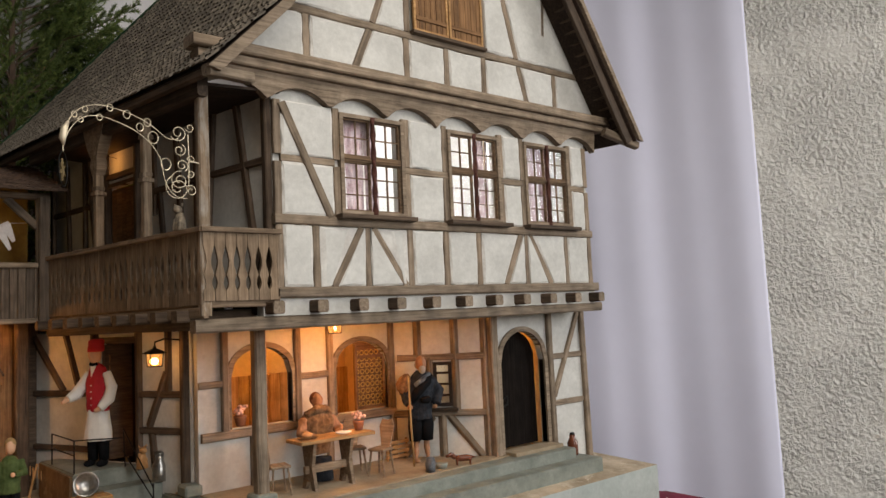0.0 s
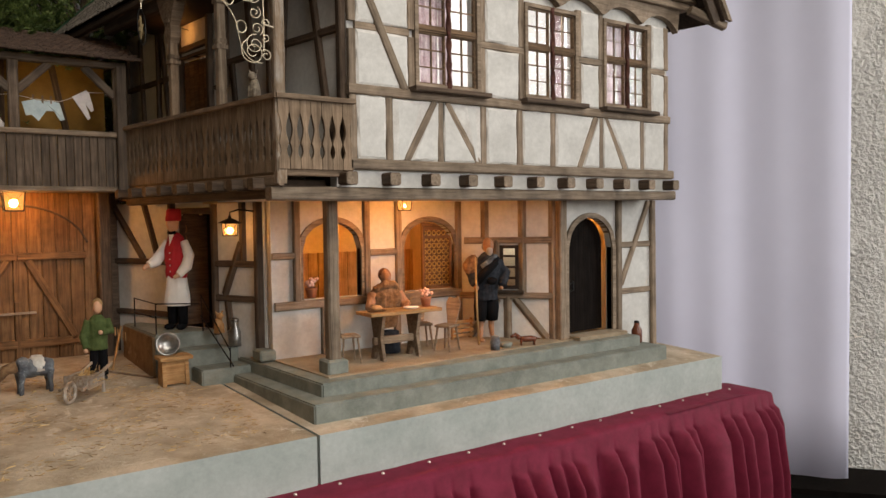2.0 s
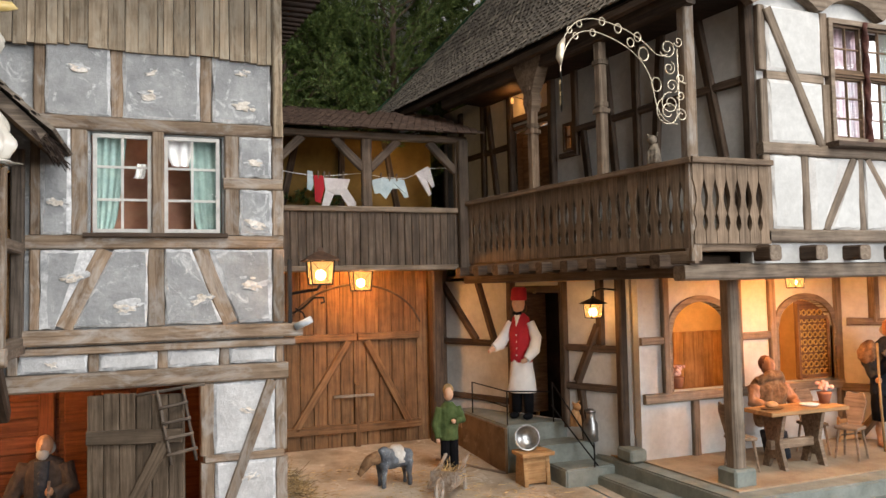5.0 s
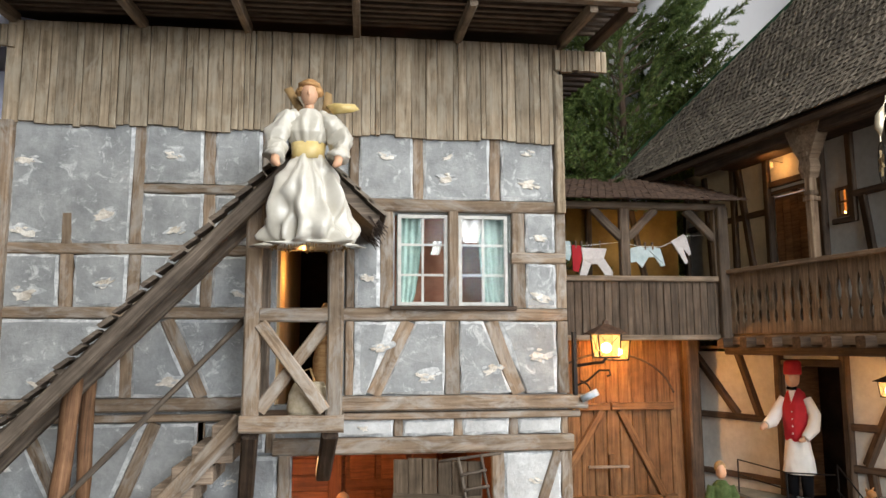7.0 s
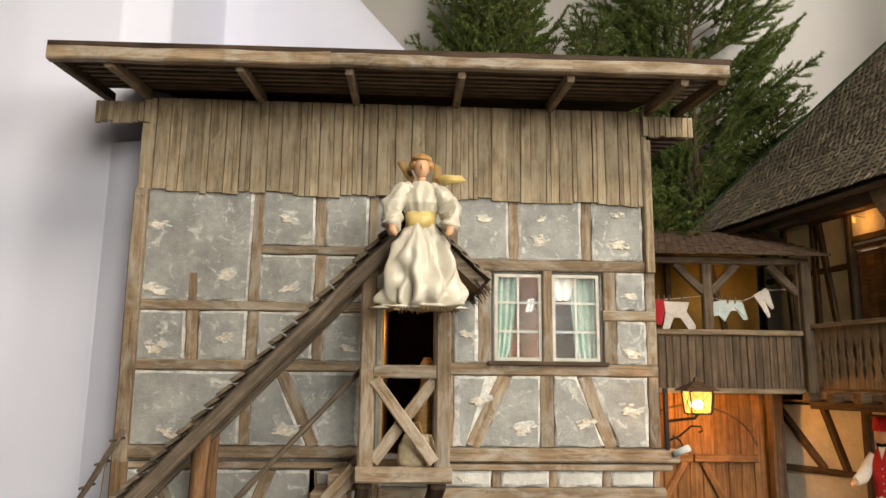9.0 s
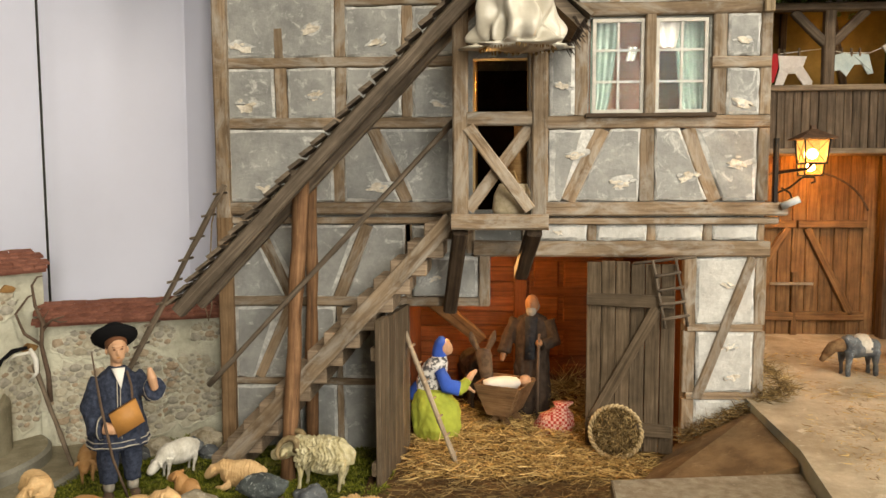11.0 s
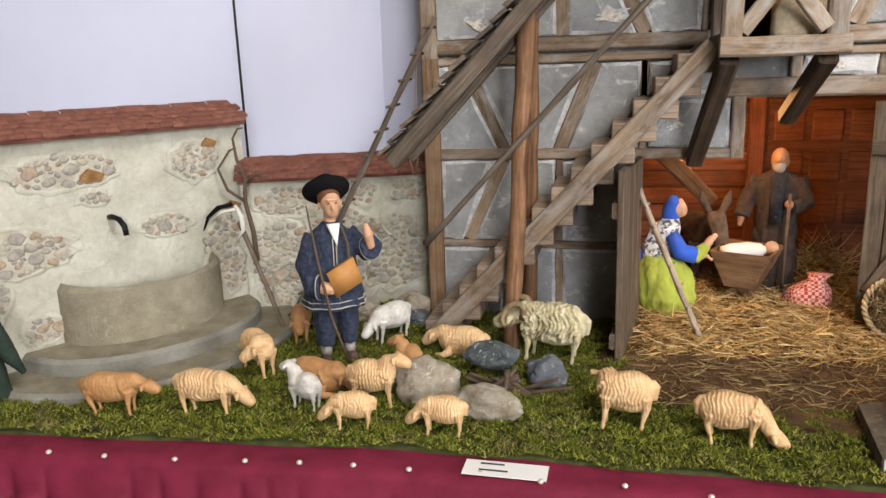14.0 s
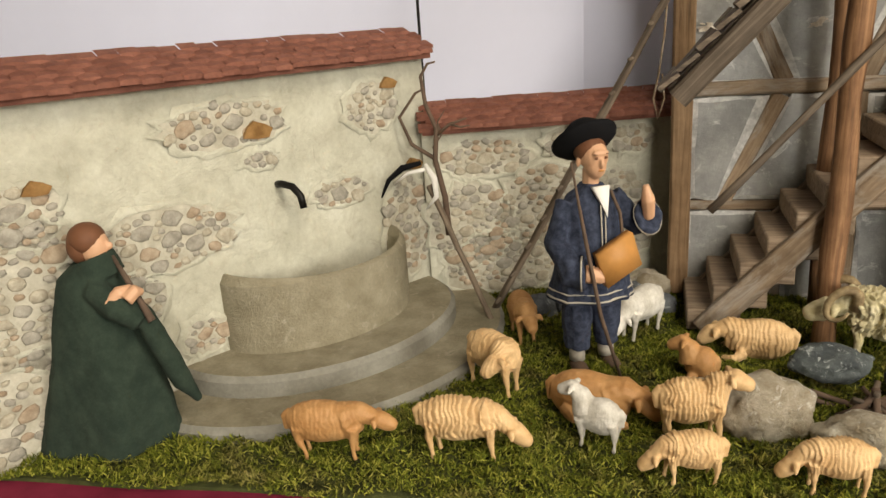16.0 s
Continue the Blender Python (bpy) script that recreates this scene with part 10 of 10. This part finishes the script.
part("dish", loft(bmesh.new(), [(1.0862, 0.020, 0.014, 0.872, 1.603), (1.089, 0.026, 0.018, 0.872, 1.603)], 16), GATE, tray)
part("bread", ball(bmesh.new(), (0.872, 1.603, 1.094), (0.014, 0.010, 0.007), 0, 10), SHEEP_TAN, tray, smooth=True)


def pot_plant(at, s, label):
    o = thing("flower_pot", at, label, "plant")
    x, y, z = at
    part("pot", loft(bmesh.new(), [(z, 0.009 * s, 0.009 * s, x, y), (z + 0.018 * s, 0.013 * s, 0.013 * s, x, y), (z + 0.022 * s, 0.014 * s, 0.014 * s, x, y), (z + 0.022 * s, 0.011 * s, 0.011 * s, x, y)], 14), TERRACOTTA, o, smooth=True)
    bm = bmesh.new()
    for k in range(22):
        a, r = rng.uniform(0, 6.28), rng.uniform(0, 0.014) * s
        ball(bm, (x + r * math.cos(a), y + r * math.sin(a), z + s * (0.024 + rng.uniform(0, 0.018))), rng.uniform(0.003, 0.005) * s, 0, 6)
    part("blossom", bm, PETAL, o, smooth=True)
    return o


pot_plant((1.012, 1.610, 1.0862), 1.0, "terracotta pot with pink flowers on the table")
pot_plant((0.80, 1.79, 1.108), 1.1, "pot of orange-pink flowers on the window ledge")
chair0 = thing("porch_chair", (0, 0, 0), "small brown peasant chair with shaped back", "chair", "chairs at the porch table")
part("seat", boxed(-0.022, 0.022, -0.022, 0.022, 0.058, 0.064, 0.001), BALCONY, chair0)
for sx in (-1, 1):
    for sy in (-1, 1):
        part("leg", tube(bmesh.new(), [(sx * 0.016, sy * 0.016, 0.058), (sx * 0.022, sy * 0.022, 0.0)], [0.0028, 0.002], 6), BALCONY, chair0)
bm = prism(bmesh.new(), [(-0.012, 0.020, 0.064), (0.012, 0.020, 0.064), (0.021, 0.028, 0.11), (0.014, 0.031, 0.128), (0.0, 0.031, 0.124), (-0.014, 0.031, 0.128), (-0.021, 0.028, 0.11)], (0, 0.004, 0))
part("backrest", bm, BALCONY, chair0)
chair0.matrix_basis = pose(0.805, 1.615, ZF, 0, 0, 80)
copy_thing(chair0, pose(1.065, 1.600, ZF, 0, 0, -70))
copy_thing(chair0, pose(1.035, 1.665, ZF, 0, 0, -15))
bottle = thing("stoneware_jug", (1.637, 1.50, 0.945), "brown glazed stoneware jug on the lower step", "jug")
part("body", loft(bmesh.new(), [(0.945, 0.012, 0.012, 1.637, 1.50), (0.949, 0.0145, 0.0145, 1.637, 1.50), (0.980, 0.0145, 0.0145, 1.637, 1.50), (0.992, 0.008, 0.008, 1.637, 1.50), (1.0, 0.008, 0.008, 1.637, 1.50)], 16), CERAMIC, bottle, smooth=True)
part("stopper", loft(bmesh.new(), [(1.0, 0.0075, 0.0075, 1.637, 1.50), (1.006, 0.0065, 0.0065, 1.637, 1.50)], 10), IRON, bottle)
cup = thing("stone_mug", (1.160, 1.532, ZF), "small grey patterned mug on the porch", "mug")
part("body", loft(bmesh.new(), [(ZF, 0.011, 0.011, 1.160, 1.532), (ZF + 0.02, 0.013, 0.013, 1.160, 1.532), (ZF + 0.034, 0.009, 0.009, 1.160, 1.532)], 14), ROCK_DARK, cup, smooth=True)
dishb = thing("feeding_bowl", (1.205, 1.545, ZF), "small grey feeding bowl on the porch", "bowl")
part("bowl", loft(bmesh.new(), [(ZF, 0.012, 0.012, 1.205, 1.545), (ZF + 0.012, 0.016, 0.016, 1.205, 1.545), (ZF + 0.012, 0.013, 0.013, 1.205, 1.545)], 14), STEP, dishb, smooth=True)
crate = thing("slatted_crate", (1.20, 1.70, ZF), "small slatted wooden crate against the wall", "crate")
for k in range(4):
    part("slat", boxed(1.165, 1.235, 1.715, 1.719, ZF + 0.006 + k * 0.012, ZF + 0.014 + k * 0.012), PINE, crate)
for x in (1.167, 1.229):
    part("upright", boxed(x, x + 0.005, 1.719, 1.724, ZF, ZF + 0.054), PINE, crate)

# ---- wrought inn sign ----
sign = thing("inn_sign", (0.56, 1.435, 1.62), "pale wrought-iron inn sign with scrolls and hanging star", "sign")
YS = 1.432


def curl(cx, cz, r, a0, turns, n=22, grow=0.75):
    return [(cx + r * (1 - grow * i / n) * math.cos(a0 + turns * 6.283 * i / n), YS, cz + r * (1 - grow * i / n) * math.sin(a0 + turns * 6.283 * i / n)) for i in range(n + 1)]


def arc3(p0, p1, p2, n=18):
    p0, p1, p2 = Vector(p0), Vector(p1), Vector(p2)
    return [tuple(p0 * (1 - t) ** 2 + p1 * 2 * t * (1 - t) + p2 * t * t) for t in (i / n for i in range(n + 1))]


for pts in (arc3((0.337, YS, 1.668), (0.35, YS, 1.745), (0.42, YS, 1.730)), arc3((0.42, YS, 1.730), (0.47, YS, 1.722), (0.505, YS, 1.690)), arc3((0.342, YS, 1.668), (0.36, YS, 1.728), (0.42, YS, 1.708)), arc3((0.42, YS, 1.708), (0.485, YS, 1.690), (0.500, YS, 1.640)), arc3((0.500, YS, 1.640), (0.505, YS, 1.575), (0.545, YS, 1.580)), arc3((0.505, YS, 1.69), (0.52, YS, 1.683), (0.53, YS, 1.69))):
    part("arm", tube(bmesh.new(), pts, 0.0008, 6), PALE_METAL, sign, smooth=True)
for cx, cz, r, a0, tn in ((0.530, 1.700, 0.016, 3.6, 1.5), (0.532, 1.668, 0.012, 1.2, -1.4), (0.536, 1.640, 0.012, -1.2, 1.4), (0.532, 1.612, 0.018, 1.4, 1.5), (0.551, 1.712, 0.009, 3.4, 1.2), (0.553, 1.652, 0.008, 3.4, -1.2), (0.528, 1.598, 0.024, 2.0, 1.6), (0.552, 1.594, 0.011, 2.4, -1.3), (0.552, 1.626, 0.008, 3.6, 1.2)):
    part("scroll", tube(bmesh.new(), curl(cx, cz, r, a0, tn), 0.0009, 6), PALE_METAL, sign, smooth=True)
part("back_bar", tube(bmesh.new(), [(0.548, YS, 1.70), (0.549, YS, 1.65), (0.548, YS, 1.60)], 0.0010, 6), PALE_METAL, sign)
part("wall_pin", tube(bmesh.new(), [(0.548, YS, 1.65), (0.578, 1.448, 1.65)], 0.0014, 6), PALE_METAL, sign)
for cx, cz, r in ((0.355, 1.711, 0.0042), (0.372, 1.722, 0.0042), (0.365, 1.703, 0.004), (0.395, 1.711, 0.0045), (0.412, 1.730, 0.005), (0.440, 1.722, 0.006), (0.462, 1.702, 0.006), (0.475, 1.712, 0.006), (0.485, 1.686, 0.009), (0.507, 1.640, 0.009)):
    part("ring", tube(bmesh.new(), [(cx + r * math.cos(a), YS, cz + r * 1.2 * math.sin(a)) for a in (2 * math.pi * i / 14 for i in range(15))], 0.0009, 5), PALE_METAL, sign)
part("leaf", tube(bmesh.new(), [(0.346, YS, 1.698), (0.340, YS, 1.685), (0.337, YS, 1.668), (0.339, YS, 1.655)], [0.002, 0.006, 0.006, 0.001], 8), PALE_METAL, sign, smooth=True)
part("chain", tube(bmesh.new(), [(0.338, YS, 1.657), (0.338, YS, 1.645)], 0.001, 5), PALE_METAL, sign)
bm = bmesh.new()
pts = [(0.338 + r * 0.42 * math.cos(a), YS - 0.001 + r * 0.8 * math.cos(a), 1.615 + r * math.sin(a)) for r, a in ((0.019 if i % 2 == 0 else 0.006, math.pi / 2 + math.pi * i / 6) for i in range(12))]
prism(bm, pts, (-0.0027, 0.0013, 0))
part("star", bm, plain("dull_brass", (0.20, 0.145, 0.07), 0.55, 0.4), sign)
part("star_ring", tube(bmesh.new(), [(0.338 + 0.0115 * math.cos(a), YS + 0.022 * math.cos(a), 1.616 + 0.029 * math.sin(a)) for a in (2 * math.pi * i / 24 for i in range(25))], 0.0011, 5), IRON, sign)


# ---- fir trees behind the yard ----
def needles(name, pos, vec, width, mat, parent):
    """Short needles, one thin blade each, in one mesh."""
    n = len(pos)
    side = np.cross(vec, np.random.RandomState(4).normal(size=(n, 3)))
    side *= (width / (np.linalg.norm(side, axis=1) + 1e-9))[:, None]
    vs = np.stack([pos - side, pos + side, pos + vec], 1).reshape(-1, 3)
    me = bpy.data.meshes.new("mesh")
    me.from_pydata(vs.tolist(), [], np.arange(n * 3).reshape(-1, 3).tolist())
    me.materials.append(mat)
    ob = new(name, me)
    tagged(ob, kind="stuff")
    return under(ob, parent)


def fir(at, height, spread, seed, label, nb=120, up=0.35, lean=0.0, low=0.0):
    """A cut fir: trunk, ascending limbs, flat sprays of twigs set with needles."""
    x, y, z = at
    r = np.random.RandomState(seed)
    o = thing("fir_tree", at, label, "tree")
    part("trunk", tube(bmesh.new(), [(x, y, z), (x + lean * 0.5, y, z + height * 0.5), (x + lean, y, z + height)], [0.018, 0.011, 0.002], 8), TWIG, o)
    limbs = bmesh.new()
    P, V = [], []

    def brush(p, q, dens, long):
        v = q - p
        nn = int(v.length * dens)
        if nn < 2:
            return
        t = r.uniform(0, 1, nn)
        ax = np.array(v.normalized())
        rad = r.normal(0, 1, (nn, 3))
        rad -= (rad @ ax)[:, None] * ax[None]
        rad /= np.linalg.norm(rad, axis=1)[:, None] + 1e-9
        P.append(np.array(p)[None] + t[:, None] * np.array(v)[None])
        V.append((rad * 0.8 + 0.65 * ax[None] + np.array([0, 0, 0.15])) * (long * r.uniform(0.7, 1.2, nn))[:, None])

    for i in range(nb):
        f = low + (1 - low) * (i + r.uniform(0, 0.8)) / nb
        a = i * 2.399 + r.uniform(-0.4, 0.4)
        ln = spread * (1.02 - f) ** 0.5 * r.uniform(0.7, 1.15) + 0.05
        rise = up + 0.5 * f + r.uniform(-0.1, 0.15)
        d = Vector((math.cos(a), math.sin(a), rise)).normalized()
        base = Vector((x + lean * f, y, z + height * f))
        end = base + d * ln
        if end.y > 3.06:
            d = Vector((d.x, d.y * 0.25, d.z + 0.2)).normalized()
            end = base + d * ln
        if end.y < 2.60 and end.x > 0.25:
            d = Vector((d.x * 1.2, -0.3 * (base.y - 2.6) / max(ln, 0.05), d.z)).normalized()
            end = base + d * ln
        tip = end + Vector((0, 0, 0.06 * ln))
        mid = base.lerp(end, 0.55) - Vector((0, 0, 0.03 * ln))
        tube(limbs, [base, mid, tip], [0.0032, 0.0022, 0.0008], 4)
        brush(base.lerp(mid, 0.5), mid, 500, 0.013)
        brush(mid, tip, 900, 0.013)
        side = d.cross(Vector((0, 0, 1))).normalized()
        m = int(5 + 26 * ln)
        for k in range(m):
            t = 0.18 + 0.78 * (k + r.uniform(0, 0.6)) / m
            p = base.lerp(mid, t / 0.55) if t < 0.55 else mid.lerp(tip, (t - 0.55) / 0.45)
            s = 1 if k % 2 else -1
            tw = (side * s * r.uniform(0.6, 1.0) + d * 0.8 + Vector((0, 0, r.uniform(-0.25, 0.2)))) * (ln * 0.36 * (1.12 - t) + 0.012)
            q = p + tw
            tube(limbs, [p, q], [0.0013, 0.0006], 3)
            brush(p, q, 900, 0.0125)
            for e in range(int(tw.length / 0.028)):
                pp = p.lerp(q, r.uniform(0.25, 0.85))
                ss = 1 if e % 2 else -1
                brush(pp, pp + (tw.normalized() * 0.8 + side * ss * 0.5 + d * 0.4) * tw.length * 0.36, 800, 0.012)
    ob = part("branch_work", limbs, TWIG, o)
    tagged(ob, kind="stuff")
    P, V = np.concatenate(P), np.concatenate(V)
    needles("crown", P, V, r.uniform(0.0012, 0.0021, len(P)), NEEDLE_VAR, o)


NEEDLE_VAR = bpy.data.materials.new("fir_needles")
NEEDLE_VAR.use_nodes = True
nt = NEEDLE_VAR.node_tree
bs = nt.nodes["Principled BSDF"]
bs.inputs["Roughness"].default_value = 0.6
geo = nt.nodes.new("ShaderNodeNewGeometry")
nt.links.new(ramp(nt, geo.outputs["Random Per Island"], [(0.0, (0.034, 0.068, 0.013)), (0.6, (0.115, 0.170, 0.036)), (1.0, (0.25, 0.30, 0.08))]), bs.inputs["Base Color"])
fir((0.50, 2.82, 1.10), 2.05, 0.66, 5, "tall green cut fir standing behind the gate", 120, up=0.18)
fir((0.80, 2.86, 1.20), 1.15, 0.40, 6, "green cut fir standing behind the inn's roof", 80)
fir((-0.19, 2.80, 1.50), 1.60, 0.46, 7, "slender green cut fir behind the barn roof", 80, up=0.9, low=0.3)
fir((0.12, 2.70, 1.10), 1.45, 0.40, 8, "bushy green cut fir close behind the gallery", 90)
